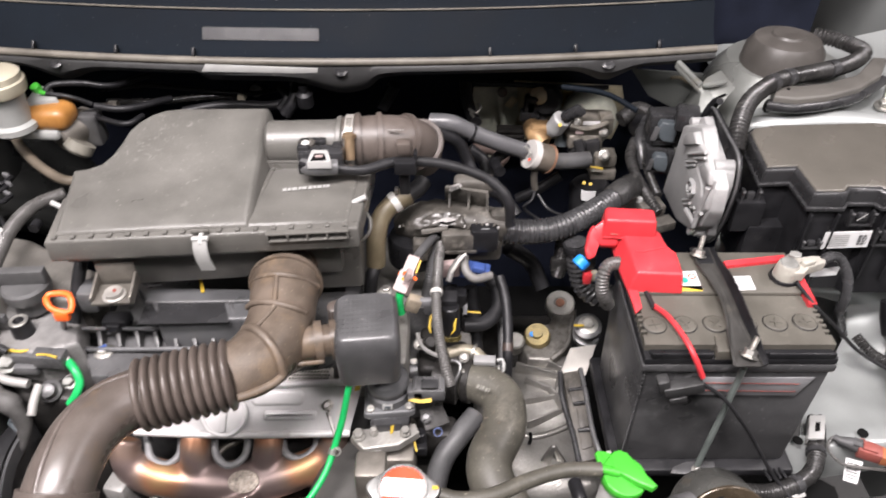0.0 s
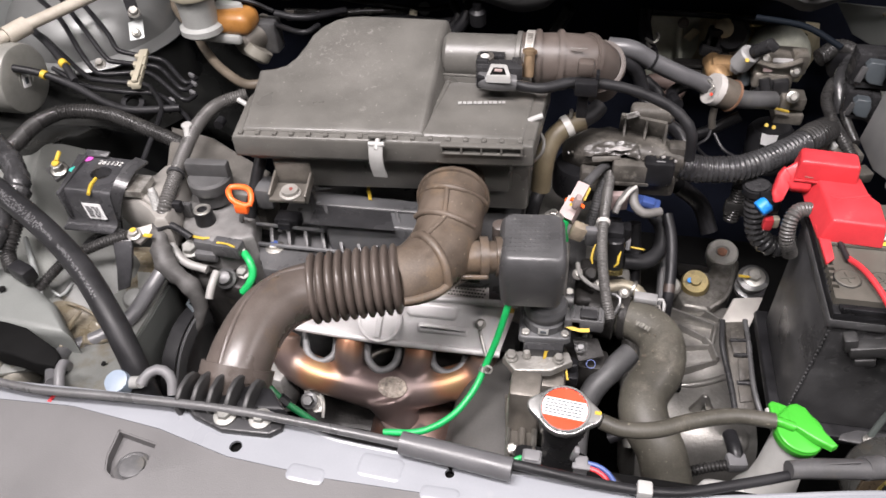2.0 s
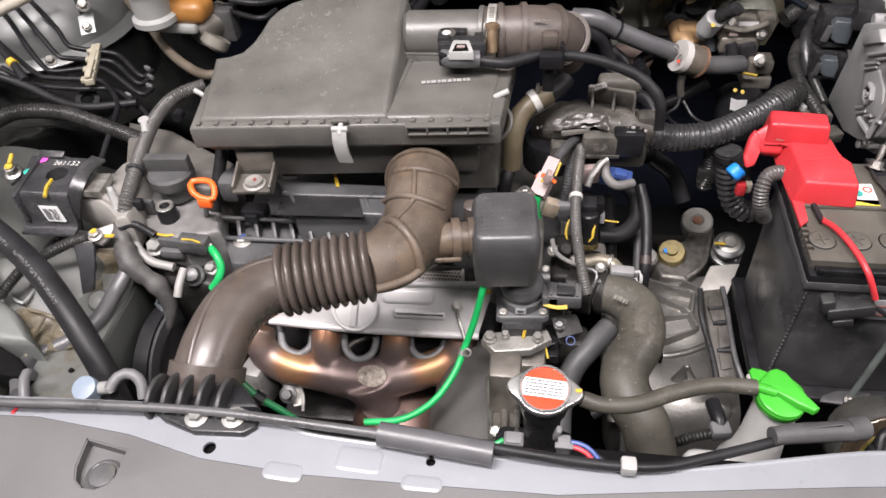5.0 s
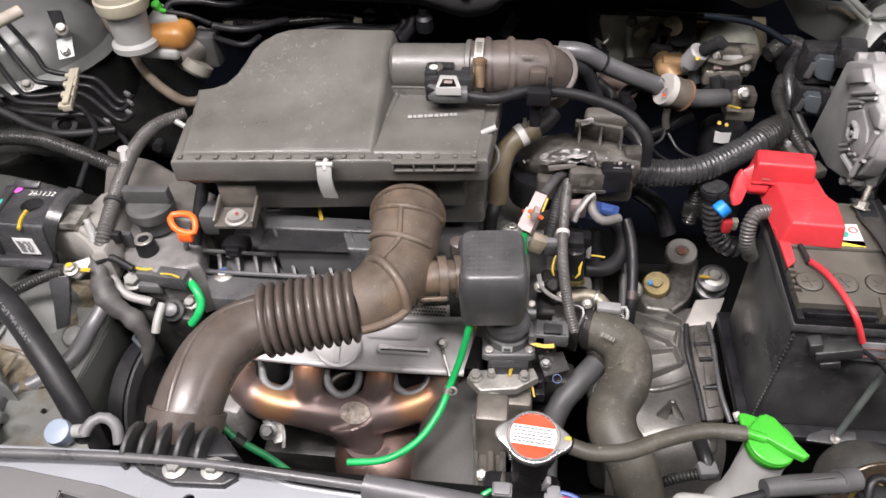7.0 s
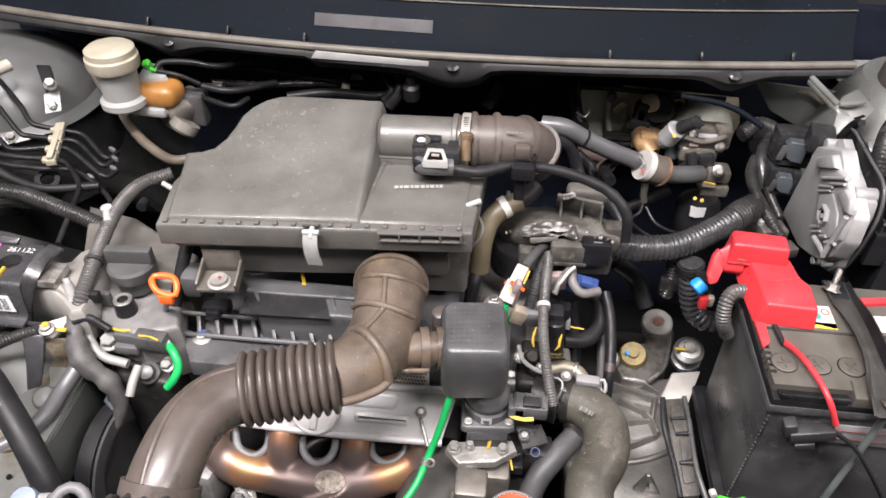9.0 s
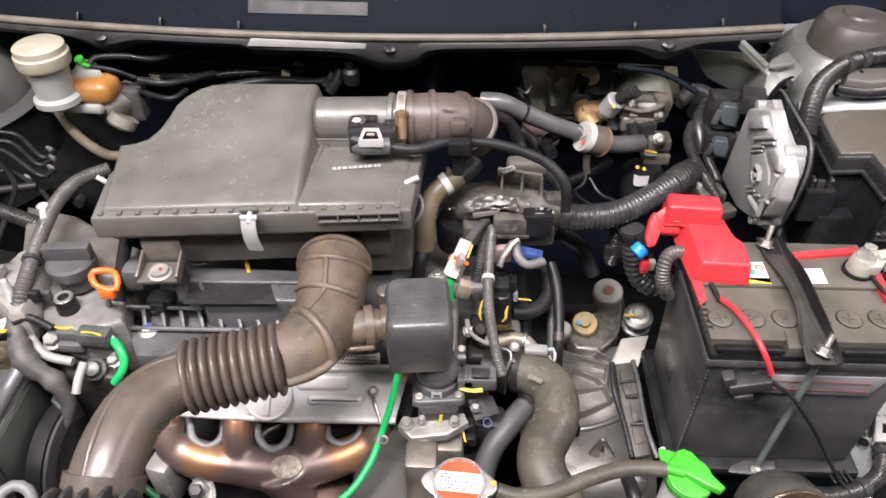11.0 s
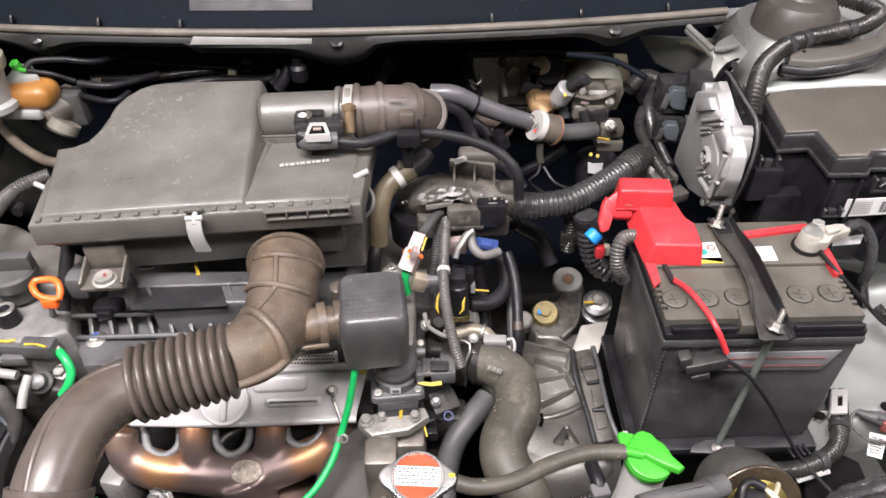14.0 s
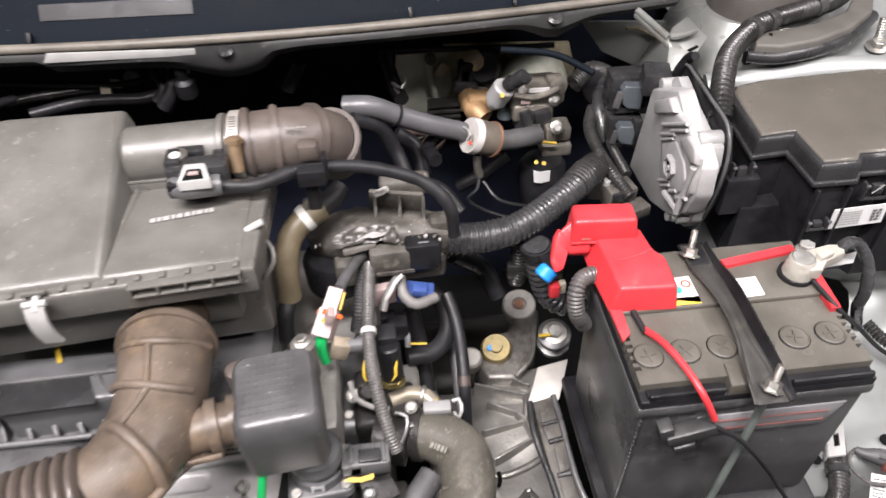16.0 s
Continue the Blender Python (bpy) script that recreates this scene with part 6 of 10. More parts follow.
part("plug", merge(box(0.024, 0.016, 0.018, (0.247, 0.337, 0.822), bev=0.003, rz=-4), box(0.012, 0.012, 0.012, (0.234, 0.332, 0.824), bev=0.003)), BLACK, horn, "black plug")
part("lead", tube([(0.236, 0.333, 0.828), (0.239, 0.343, 0.835), (0.247, 0.347, 0.836), (0.257, 0.342, 0.834)], 0.0040, 10), BLACK, horn)
for i in range(3):
    part("wire", tube([(0.256 + 0.002 * i, 0.344 - 0.001 * i, 0.832), (0.262 + 0.002 * i, 0.336, 0.831), (0.266 + 0.003 * i, 0.326, 0.826), (0.268 + 0.003 * i, 0.316, 0.816)], 0.0013, 8), (CREAM, BEIGE, CREAM)[i], horn)
part("wire", tube([(0.276, 0.352, 0.822), (0.270, 0.343, 0.828), (0.263, 0.334, 0.829), (0.258, 0.324, 0.822)], 0.0022, 8), CREAM, horn)
part("bracket", plate([(0.215, 0.285, 0.903), (0.231, 0.285, 0.903), (0.229, 0.269, 0.904), (0.212, 0.269, 0.904)], 0.0025, 0.001), BRASS, horn, "yellow zinc bracket")
part("bolt", hexbolt((0.222, 0.273, 0.904), offset((0.222, 0.273, 0.904), 0, 0, 1), 0.0038, 0.004), DULLALU, horn)

tank = thing("coolant_reservoir", "milky plastic reservoir with a bright green cap", "reservoir", (0.15, 0.36, 0.74))
tb, tt = (0.159, 0.359, 0.760), (0.161, 0.364, 0.840)
nl = (Vector(tt) - Vector(tb)).length
part("neck", lathe([(0, -0.03), (0.030, -0.03), (0.030, -0.02), (0.022, 0.0), (0.0190, 0.03), (0.0180, nl), (0, nl)], axis(tb, tt), 28), NECKWHITE, tank)
part("shoulder", box(0.075, 0.04, 0.06, (0.135, 0.345, 0.730), bev=0.012, seg=3), NECKWHITE, tank)
ca, cb = tt, offset(tt, 0.006, -0.006, 0.075)
cm = axis(ca, cb)
capm = part("cap", merge(lathe([(0.0190, 0), (0.0202, 0.002), (0.0202, 0.008), (0.0182, 0.0105), (0, 0.0105)], cm, 40), slab([(0.0198 * math.cos(radians(a)), 0.0198 * math.sin(radians(a)) + (0.013 * max(0.0, math.sin(radians(a))) ** 10)) for a in range(0, 360, 12)], 0.0085, 0.0118, 0.0015, 3, cm)), GREENCAP, tank, "bright green cap with a spout")
part("spout", tube([(0.156, 0.364, 0.854), (0.140, 0.367, 0.856)], 0.0042, 12), GREENCAP, capm)
part("fin", slab([(0.143, 0.371), (0.171, 0.352), (0.182, 0.3465), (0.187, 0.3500), (0.180, 0.3600), (0.167, 0.3830), (0.160, 0.3865), (0.154, 0.3845)], 0.851, 0.8575, 0.0022, 3), GREENCAP, capm, "flat triangular spout fin")
ov = [(-0.004, 0.329, 0.876), (0.013, 0.327, 0.872), (0.040, 0.333, 0.868), (0.073, 0.351, 0.862), (0.107, 0.364, 0.858), (0.140, 0.366, 0.856)]
oh = thing("overflow_hose", "dusty black rubber overflow hose", "hose", (0.08, 0.36, 0.86))
part("hose", tube(ov, 0.0068, 14), OLIVE, oh)

rad = thing("radiator", "black radiator with a stickered steel cap behind the panel", "radiator", (-0.15, 0.30, 0.5))
cp = (-0.034, 0.330, 0.882)
km = Matrix.Translation(cp) @ pose(0, 0, 0, 6, 0, 0)
plan = []
for i in range(72):
    a = 2 * math.pi * i / 72
    r = 0.0224 + 0.0082 * max(0.0, math.cos(a)) ** 14 + 0.0082 * max(0.0, -math.cos(a)) ** 14
    plan.append((r * math.cos(a), r * math.sin(a)))
cap = part("radiator_cap", slab(plan, -0.004, 0.003, 0.0015, 3, km @ pose(0, 0, 0, 0, 0, -4), bottom=True), CAPSTEEL, rad, "round steel cap with two ears")
part("raised_rim", ring(0.0211, 0.0190, 0.002, km @ pose(0, 0, 0.0028)), CAPSTEEL, cap)
st = part("sticker", disc(0.0188, 0.0008, (0, 0, 0)), ORANGERED, cap, "orange-red sticker")
st.data.transform(km @ pose(0, 0, 0.003))
band_pts = [(0.0184 * math.cos(a), 0.0184 * math.sin(a)) for a in [math.radians(t) for t in list(range(-26, 27, 4)) + list(range(154, 207, 4))]]
part("sticker_band", slab([(x, max(-0.0088, min(0.0088, y))) for x, y in band_pts], 0.0037, 0.0041, 0, 1, km @ pose(0, 0, 0, 0, 0, -4)), LABEL, cap, "white band with fine print")
pr = bars((-0.0155, -0.0072, 0.0043), (1, 0, 0), (0, 1, 0), 5, 0.031, 0.0145, 9, rng, 0.42)
pr.transform(km @ pose(0, 0, 0, 0, 0, -4))
part("print", pr, SLATE, cap)
part("neck", lathe([(0.0158, -0.085), (0.0158, -0.028), (0.0200, -0.024), (0.0210, -0.006), (0.018, -0.004), (0, -0.004)], km, 28), SATIN, rad)
part("ear_mark", box(0.005, 0.003, 0.0008, offset(cp, 0.0268, 0.0, 0.0032), bev=0), YELLOW, cap, "yellow paint mark")

# ---- engine ----
engine = thing("engine", "four-cylinder petrol engine with black valve cover", "engine", (-0.2, 0.65, 0.4))
part("block", box(0.42, 0.24, 0.36, (-0.21, 0.70, 0.58), bev=0.01), DULLALU, engine)
part("block_front", box(0.30, 0.06, 0.30, (-0.24, 0.56, 0.54), bev=0.01), DARKSTEEL, engine)
part("valve_cover", slab([(-0.385, 0.532), (-0.115, 0.552), (-0.10, 0.60), (-0.10, 0.75), (-0.40, 0.75)], 0.76, 0.815, 0.006), VCOVER, engine, "black plastic valve cover")
part("coil_cover", slab([(-0.350, 0.604), (-0.214, 0.602), (-0.201, 0.552), (-0.311, 0.551)], 0.80, 0.858, 0.006, 3), COIL, engine, "ribbed black coil cover")
# Dark plate laid on the flat top; its colour stands in for depth.
part("coil_recess_plate", plate([(-0.33, 0.578, 0.859), (-0.245, 0.58, 0.859), (-0.231, 0.546, 0.859), (-0.329, 0.543, 0.859)], 0.0012, 0.0004), SATIN, engine, "black plate painted as the coil cover's recess")
part("coil_ridge", tube([(-0.327, 0.578, 0.860), (-0.321, 0.576, 0.860), (-0.209, 0.578, 0.860)], 0.0022, 8), VCOVER, engine)
for x in (530, 662):
    part("coil_rib", tube([((-0.322, 0.578, 0.860) if x == 530 else (-0.238, 0.579, 0.860)), ((-0.307, 0.552, 0.855) if x == 530 else (-0.226, 0.556, 0.855))], 0.0022, 8), VCOVER, engine)
part("cover_end", box(0.022, 0.03, 0.03, (-0.388, 0.578, 0.868), bev=0.006), COIL, engine)
part("coil_block", merge(box(0.030, 0.020, 0.016, (-0.366, 0.570, 0.836), bev=0.004), box(0.016, 0.012, 0.010, (-0.366, 0.560, 0.838), bev=0.002)), BLACK, engine)
part("pale_tag", plate([(-0.343, 0.610, 0.868), (-0.320, 0.614, 0.868), (-0.319, 0.598, 0.866), (-0.332, 0.595, 0.866)], 0.0008, 0), GREYPLASTIC, engine)
part("paint_mark", plate([(-0.283, 0.618, 0.860), (-0.279, 0.618, 0.860), (-0.269, 0.592, 0.860), (-0.273, 0.592, 0.860)], 0.0006, 0), YELLOW, engine, "yellow paint mark")
ra, rb = (-0.398, 0.554, 0.830), (-0.247, 0.556, 0.830)
rail = part("cover_rail", merge(tube([(-0.403, 0.560, 0.834), (-0.235, 0.561, 0.834)], 0.0024, 8), tube([(-0.399, 0.540, 0.822), (-0.245, 0.541, 0.822)], 0.0026, 8)), COIL, engine, "black rail divided by small webs")
# Black plate that paints the shade between the webs.
part("pocket_floor", plate([(-0.424, 0.586, 0.806), (-0.244, 0.587, 0.806), (-0.249, 0.551, 0.806), (-0.411, 0.550, 0.806)], 0.004, 0), VOID, rail)
for i in range(8):
    k = i / 8
    a = Vector((-0.387, 0.559, 0.833)).lerp(Vector((-0.222, 0.561, 0.833)), k)
    b = Vector((-0.381, 0.540, 0.822)).lerp(Vector((-0.213, 0.542, 0.822)), k)
    part("web", plate([a, a + Vector((0.0045, 0, 0)), b + Vector((0.0045, 0, 0)), b], 0.022, 0.0004), FIN, rail)
part("cover_flange", slab([(-0.409, 0.554), (-0.337, 0.541), (-0.258, 0.538), (-0.263, 0.508), (-0.379, 0.507)], 0.795, 0.816, 0.003), VCOVER, engine)
p = (-0.377, 0.542, 0.816)
part("bolt", hexbolt(p, offset(p, 0, 0, 1), 0.007, 0.007, 1.6), STEEL, engine, "flange bolt with a blue dab")
part("paint_dab", disc(0.0045, 0.0006, offset(p, 0, 0, 0.0072)), BLUE, engine)
part("cam_housing", slab([(-0.520, 0.599), (-0.497, 0.621), (-0.421, 0.610), (-0.392, 0.530), (-0.430, 0.510), (-0.476, 0.524)], 0.77, 0.845, 0.008, 3), mat("dusty_dark_casting", (0.145, 0.142, 0.138), 0.5, metal=0.2, vary=0.35, scale=24, stain=(0.15, 0.14, 0.12), stain_scale=30, stain_at=0.58, speck=(0.22, 0.21, 0.19), speck_at=0.74, bump=0.4), engine, "dusty cast cam housing")
part("cover_shelf", slab([(-0.576, 0.706), (-0.507, 0.689), (-0.454, 0.657), (-0.407, 0.631), (-0.400, 0.580), (-0.463, 0.585), (-0.538, 0.614)], 0.80, 0.858, 0.006, 3), mat("dusty_cam_top", (0.085, 0.080, 0.072), 0.5, vary=0.4, scale=22, stain=(0.15, 0.14, 0.12), stain_scale=30, stain_at=0.58, speck=(0.24, 0.23, 0.2), speck_at=0.72), engine, "dusty grey top of the cam cover")
part("front_cover", slab([(-0.514, 0.558), (-0.411, 0.547), (-0.393, 0.487), (-0.454, 0.491)], 0.60, 0.80, 0.01, 3), OILED, engine, "dark oily timing cover")
for p, r in (((-0.444, 0.533, 0.802), 0.008), ((-0.475, 0.533, 0.800), 0.006), ((-0.408, 0.511, 0.800), 0.006)):
    part("cover_bolt", hexbolt(p, offset(p, 0, -0.3, 1), r, 0.008, 1.4), BOLTGREY, engine)
p = (-0.456, 0.544, 0.862)
part("stud_boss", lathe([(0.013, -0.04), (0.0105, 0), (0.006, 0.001), (0.004, -0.002), (0, -0.002)], Matrix.Translation(p), 20), BLACK, engine)
part("boss_ring", ring(0.010, 0.006, 0.002, Matrix.Translation(p)), STEEL, engine)
part("silver_ledge", tube([(-0.440, 0.523, 0.800), (-0.402, 0.521, 0.800)], 0.005, 10), DULLALU, engine)
part("lever", tube([(-0.428, 0.493, 0.818), (-0.429, 0.478, 0.812), (-0.430, 0.466, 0.802)], 0.0046, 12), CAMGREY, engine, "dull alloy lever")
part("valve_knob", lathe([(0, 0), (0.012, 0), (0.012, 0.005), (0.009, 0.007), (0.0075, 0.014), (0.003, 0.016), (0, 0.016)], axis((-0.422, 0.498, 0.802), offset((-0.422, 0.498, 0.802), 0.1, -0.5, 0.7)), 24), DARKSTEEL, engine)
part("lift_bracket", tube([(-0.502, 0.533, 0.835), (-0.490, 0.516, 0.830), (-0.471, 0.501, 0.820), (-0.442, 0.497, 0.815)], 0.0050, 10), CAMGREY, engine)
part("rocker_patch", plate([(-0.182, 0.564, 0.783), (-0.160, 0.566, 0.783), (-0.128, 0.558, 0.783), (-0.125, 0.534, 0.770), (-0.148, 0.532, 0.770), (-0.183, 0.533, 0.770)], 0.004, 0.001), OFFGREY, engine, "perforated pale sheet")
holes = [box(0.0022, 0.0018, 0.0008, (-0.176 + 0.0036 * k + 0.0018 * (r % 2), 0.538 + 0.0036 * r, 0.7755 + 0.00155 * r), bev=0) for r in range(7) for k in range(13) if r < 6 or k < 10]
part("perforation", merge(*holes), OILED, engine)
part("side_casting", box(0.075, 0.12, 0.20, (-0.045, 0.62, 0.66), bev=0.012, seg=3), DARKSTEEL, engine)
part("head_end", box(0.04, 0.09, 0.06, (-0.06, 0.575, 0.78), bev=0.008), DULLALU, engine)
PM = axis((-0.478, 0.453, 0.700), offset((-0.478, 0.453, 0.700), 1, 0, 0))
part("pulley", lathe([(0.046, 0), (0.064, 0), (0.066, 0.002), (0.062, 0.005), (0.066, 0.008), (0.062, 0.011), (0.066, 0.014), (0.062, 0.017), (0.066, 0.020), (0.064, 0.022), (0.046, 0.022)], PM, 56), COIL, engine, "black grooved crank pulley")
part("pulley_hub", lathe([(0, 0.004), (0.02, 0.002), (0.048, 0.012), (0.048, 0.016), (0, 0.016)], PM, 40), DARKSTEEL, engine)
part("belt", lathe([(0.066, 0.003), (0.069, 0.003), (0.069, 0.019), (0.066, 0.019)], PM, 56), RUBBER, engine, "black ribbed belt")

shield = thing("heat_shield", "stamped aluminium heat shield with a round emblem", "heat shield", (-0.24, 0.52, 0.72))
s = [(-0.360, 0.503, 0.755), (-0.217, 0.532, 0.768), (-0.092, 0.537, 0.770), (-0.107, 0.499, 0.728), (-0.249, 0.496, 0.728), (-0.353, 0.500, 0.728)]
part("sheet", plate(s, 0.003, 0.001), SHIELD, shield)
part("lower_lip", tube([(-0.354, 0.500, 0.726), (-0.249, 0.496, 0.726), (-0.107, 0.498, 0.726)], 0.004, 10), SHIELD, shield)
part("upper_lip", tube([(-0.217, 0.532, 0.769), (-0.092, 0.537, 0.771)], 0.004, 10), SHIELD, shield)
e0 = (-0.250, 0.510, 0.748)
em = axis(e0, offset(e0, 0, -0.72, 0.69))
part("emblem", lathe([(0.0275, 0), (0.0270, 0.0022), (0.0255, 0.0034), (0.0232, 0.0030), (0.0222, 0.0018), (0, 0.0022)], em, 40), SHIELD, shield, "raised round emblem")
part("emblem_bar", slab([(-0.004, -0.021), (0.003, -0.021), (0.006, 0.021), (-0.001, 0.021)], 0.002, 0.0055, 0.001, 1, em), SHIELD, shield)
sm = Matrix.Translation((-0.19, 0.5180, 0.7515)) @ Matrix(((1, 0.03, -0.01, 0), (0.02, 0.69, -0.72, 0), (-0.01, 0.72, 0.69, 0), (0, 0, 0, 1)))
for x, y, w, h in ((0.0005, 0.0090, 0.058, 0.0150), (0.0155, -0.0110, 0.058, 0.0085)):
    part("pressed_rib", stack([(rounded(x, y, w + 0.003, h + 0.003, h / 2.2), 0.0012), (rounded(x, y, w + 0.001, h + 0.001, h / 2.2), 0.0024), (rounded(x, y, w - 0.002, h - 0.002, h / 2.4), 0.0034), (rounded(x, y, w - 0.005, h - 0.005, h / 3), 0.0036)], sm), SHIELD, shield)
part("paint_dab", plate([(-0.101, 0.533, 0.7680), (-0.095, 0.533, 0.7682), (-0.0955, 0.5295, 0.7645), (-0.102, 0.529, 0.7640)], 0.0006, 0), YELLOW, shield)
p = (-0.132, 0.518, 0.752)
part("bolt", merge(hexbolt(p, offset(p, 0, -0.6, 1), 0.0045, 0.008, 1.4), tube([offset(p, 0, -0.006, -0.004), (-0.130, 0.508, 0.742), (-0.121, 0.486, 0.735)], 0.0022, 8)), STEEL, shield)

PORTGREY = mat("pale_port_casting", (0.17, 0.17, 0.172), 0.55, metal=0.3, vary=0.25, scale=40, grain=300, bump=0.4)
man = thing("exhaust_manifold", "heat-tinted bronze steel exhaust manifold", "exhaust manifold", (-0.24, 0.48, 0.56))
runs = [[(-0.367, 0.501, 0.713), (-0.369, 0.489, 0.700), (-0.360, 0.479, 0.681), (-0.330, 0.471, 0.668)],
        [(-0.288, 0.508, 0.713), (-0.289, 0.492, 0.698), (-0.284, 0.479, 0.678), (-0.271, 0.468, 0.664)],
        [(-0.205, 0.515, 0.713), (-0.205, 0.499, 0.698), (-0.210, 0.485, 0.678), (-0.218, 0.473, 0.664)],
        [(-0.128, 0.519, 0.713), (-0.128, 0.508, 0.700), (-0.138, 0.497, 0.681), (-0.164, 0.483, 0.668)]]
pipes = [tube(r, [0.0178, 0.0176, 0.0185, 0.0195], 28) for r in runs]
pipes.append(tube([(-0.362, 0.485, 0.684), (-0.330, 0.475, 0.674), (-0.287, 0.472, 0.668), (-0.239, 0.473, 0.663), (-0.195, 0.478, 0.668), (-0.159, 0.489, 0.674), (-0.135, 0.503, 0.684)], [0.0175, 0.0208, 0.0228, 0.0285, 0.0228, 0.0208, 0.0175], 36))
pipes.append(tube([(-0.236, 0.472, 0.668), (-0.229, 0.464, 0.648), (-0.222, 0.458, 0.636), (-0.219, 0.455, 0.626)], [0.036, 0.028, 0.0225, 0.0235], 32))
casting = part("casting", merge(*pipes), HEAT, man, "smooth bronzed casting of four runners", 180)
fuse = casting.modifiers.new("fuse", "REMESH")
fuse.mode, fuse.voxel_size, fuse.use_smooth_shade = "VOXEL", 0.0022, True
soften = casting.modifiers.new("soften", "SMOOTH")
soften.factor, soften.iterations = 0.5, 22
part("converter", lathe([(0, 0.004), (0.026, 0.002), (0.042, -0.006), (0.053, -0.020), (0.057, -0.036), (0.057, -0.16), (0, -0.16)], Matrix.Translation((-0.206, 0.460, 0.634)), 36), mat("rusty_steel", (0.15, 0.10, 0.085), 0.42, metal=0.7, vary=0.4, scale=25, stain=(0.20, 0.10, 0.065), stain_scale=20), man, "brownish catalytic converter")
part("converter_ring", ring(0.030, 0.022, 0.004, axis((-0.217, 0.457, 0.634), (-0.213, 0.461, 0.68)), 32), HEAT, man)
for c in (535, 640, 765):
    arc = {535: [(-0.351, 0.514, 0.700), (-0.341, 0.489, 0.694), (-0.322, 0.481, 0.690), (-0.308, 0.492, 0.694), (-0.311, 0.516, 0.700)],
           640: [(-0.273, 0.519, 0.700), (-0.265, 0.491, 0.694), (-0.247, 0.479, 0.690), (-0.231, 0.492, 0.694), (-0.232, 0.521, 0.700)],
           765: [(-0.192, 0.524, 0.700), (-0.186, 0.496, 0.694), (-0.168, 0.489, 0.690), (-0.151, 0.501, 0.694), (-0.149, 0.526, 0.700)]}[c]
    part("flange", tube(arc, 0.0046, 12), PORTGREY, man, "pale machined flange")
lp = (-0.228, 0.460, 0.688)
part("emblem", slab([(0.0175 * math.cos(a), 0.0125 * math.sin(a)) for a in [2 * math.pi * k / 32 for k in range(32)]], -0.003, 0.0012, 0.0006, 2, Matrix.Translation(lp) @ Matrix(((1, 0, 0, 0), (0, 0.876, -0.482, 0), (0, 0.482, 0.876, 0), (0, 0, 0, 1)))), mat("worn_cast_mark", (0.26, 0.225, 0.19), 0.6, metal=0.2, vary=0.8, scale=160, stain=(0.12, 0.09, 0.08), stain_scale=220, stain_at=0.52), man, "pale mottled oval emblem")
part("sensor_wire", tube([(-0.276, 0.500, 0.668), (-0.266, 0.516, 0.672), (-0.248, 0.527, 0.672), (-0.225, 0.535, 0.672)], 0.0042, 12), BROWNSTEEL, man, "dull brown pipe behind the ports")

low = thing("lower_casting", "pale cast bracket and bolts under the manifold", "bracket", (-0.33, 0.42, 0.55))
part("casting", box(0.028, 0.03, 0.07, (-0.376, 0.468, 0.645), bev=0.006, rz=-12), CAMGREY, low)
part("arm", plate([(-0.349, 0.467, 0.650), (-0.324, 0.465, 0.650), (-0.316, 0.444, 0.640), (-0.326, 0.440, 0.640)], 0.004, 0.001), STEEL, low)
p = (-0.332, 0.447, 0.655)
part("bolt", hexbolt(p, offset(p, 0, -0.7, 1), 0.007, 0.008), DARKSTEEL, low)
part("dark_casting", box(0.12, 0.05, 0.08, (-0.294, 0.475, 0.560), bev=0.008), OILED, low)
part("clamp_leg", tube([(-0.322, 0.462, 0.652), (-0.316, 0.450, 0.646), (-0.315, 0.438, 0.636)], 0.0022, 8), STEEL, low)

# oil filler cap and dipstick
oil = thing("oil_filler_cap", "black plastic oil filler cap with a grip bar", "oil cap", (-0.38, 0.57, 0.86))
op = (-0.460, 0.571, 0.872)
part("cap", lathe([(0.020, -0.022), (0.020, -0.004), (0.0245, -0.003), (0.0255, 0.002), (0.0255, 0.010), (0.023, 0.013), (0, 0.013)], Matrix.Translation(offset(op, 0.002, 0.010, 0)), 32), RAILP, oil)
part("grip", box(0.050, 0.012, 0.020, offset(op, 0.002, 0.012, 0.020), bev=0.002, rz=4), RAILP, oil)
dip = thing("dipstick", "orange plastic dipstick handle", "dipstick", (-0.40, 0.55, 0.84))
loop = [(-0.418, 0.548, 0.892), (-0.417, 0.553, 0.893), (-0.402, 0.555, 0.893), (-0.393, 0.550, 0.892), (-0.390, 0.541, 0.885), (-0.394, 0.537, 0.882), (-0.408, 0.538, 0.885), (-0.414, 0.541, 0.890), (-0.418, 0.548, 0.892)]
part("handle", merge(tube(loop, 0.0034, 10), box(0.015, 0.008, 0.012, (-0.401, 0.537, 0.878), bev=0.002)), ORANGE, dip, "orange loop handle")
part("stick", tube([(-0.401, 0.536, 0.876), (-0.427, 0.563, 0.820)], 0.003, 8), DARKSTEEL, dip)
part("tube", tube([(-0.398, 0.600, 0.900), (-0.402, 0.584, 0.880), (-0.411, 0.562, 0.840)], 0.007, 12), RUBBER, dip)
vv = thing("valve_solenoid", "black solenoid connector with yellow paint marks", "connector", (-0.41, 0.50, 0.82))
part("body", merge(box(0.034, 0.016, 0.018, (-0.417, 0.513, 0.838), bev=0.002, rz=-4), box(0.030, 0.014, 0.014, (-0.444, 0.518, 0.836), bev=0.002, rz=-4), box(0.026, 0.012, 0.012, (-0.445, 0.511, 0.825), bev=0.002)), VCOVER, vv)
part("paint_mark", tube([(-0.461, 0.519, 0.844), (-0.450, 0.517, 0.844), (-0.441, 0.519, 0.844)], 0.0016, 6, wobble=0.4), YELLOW, vv, "yellow paint stripe")
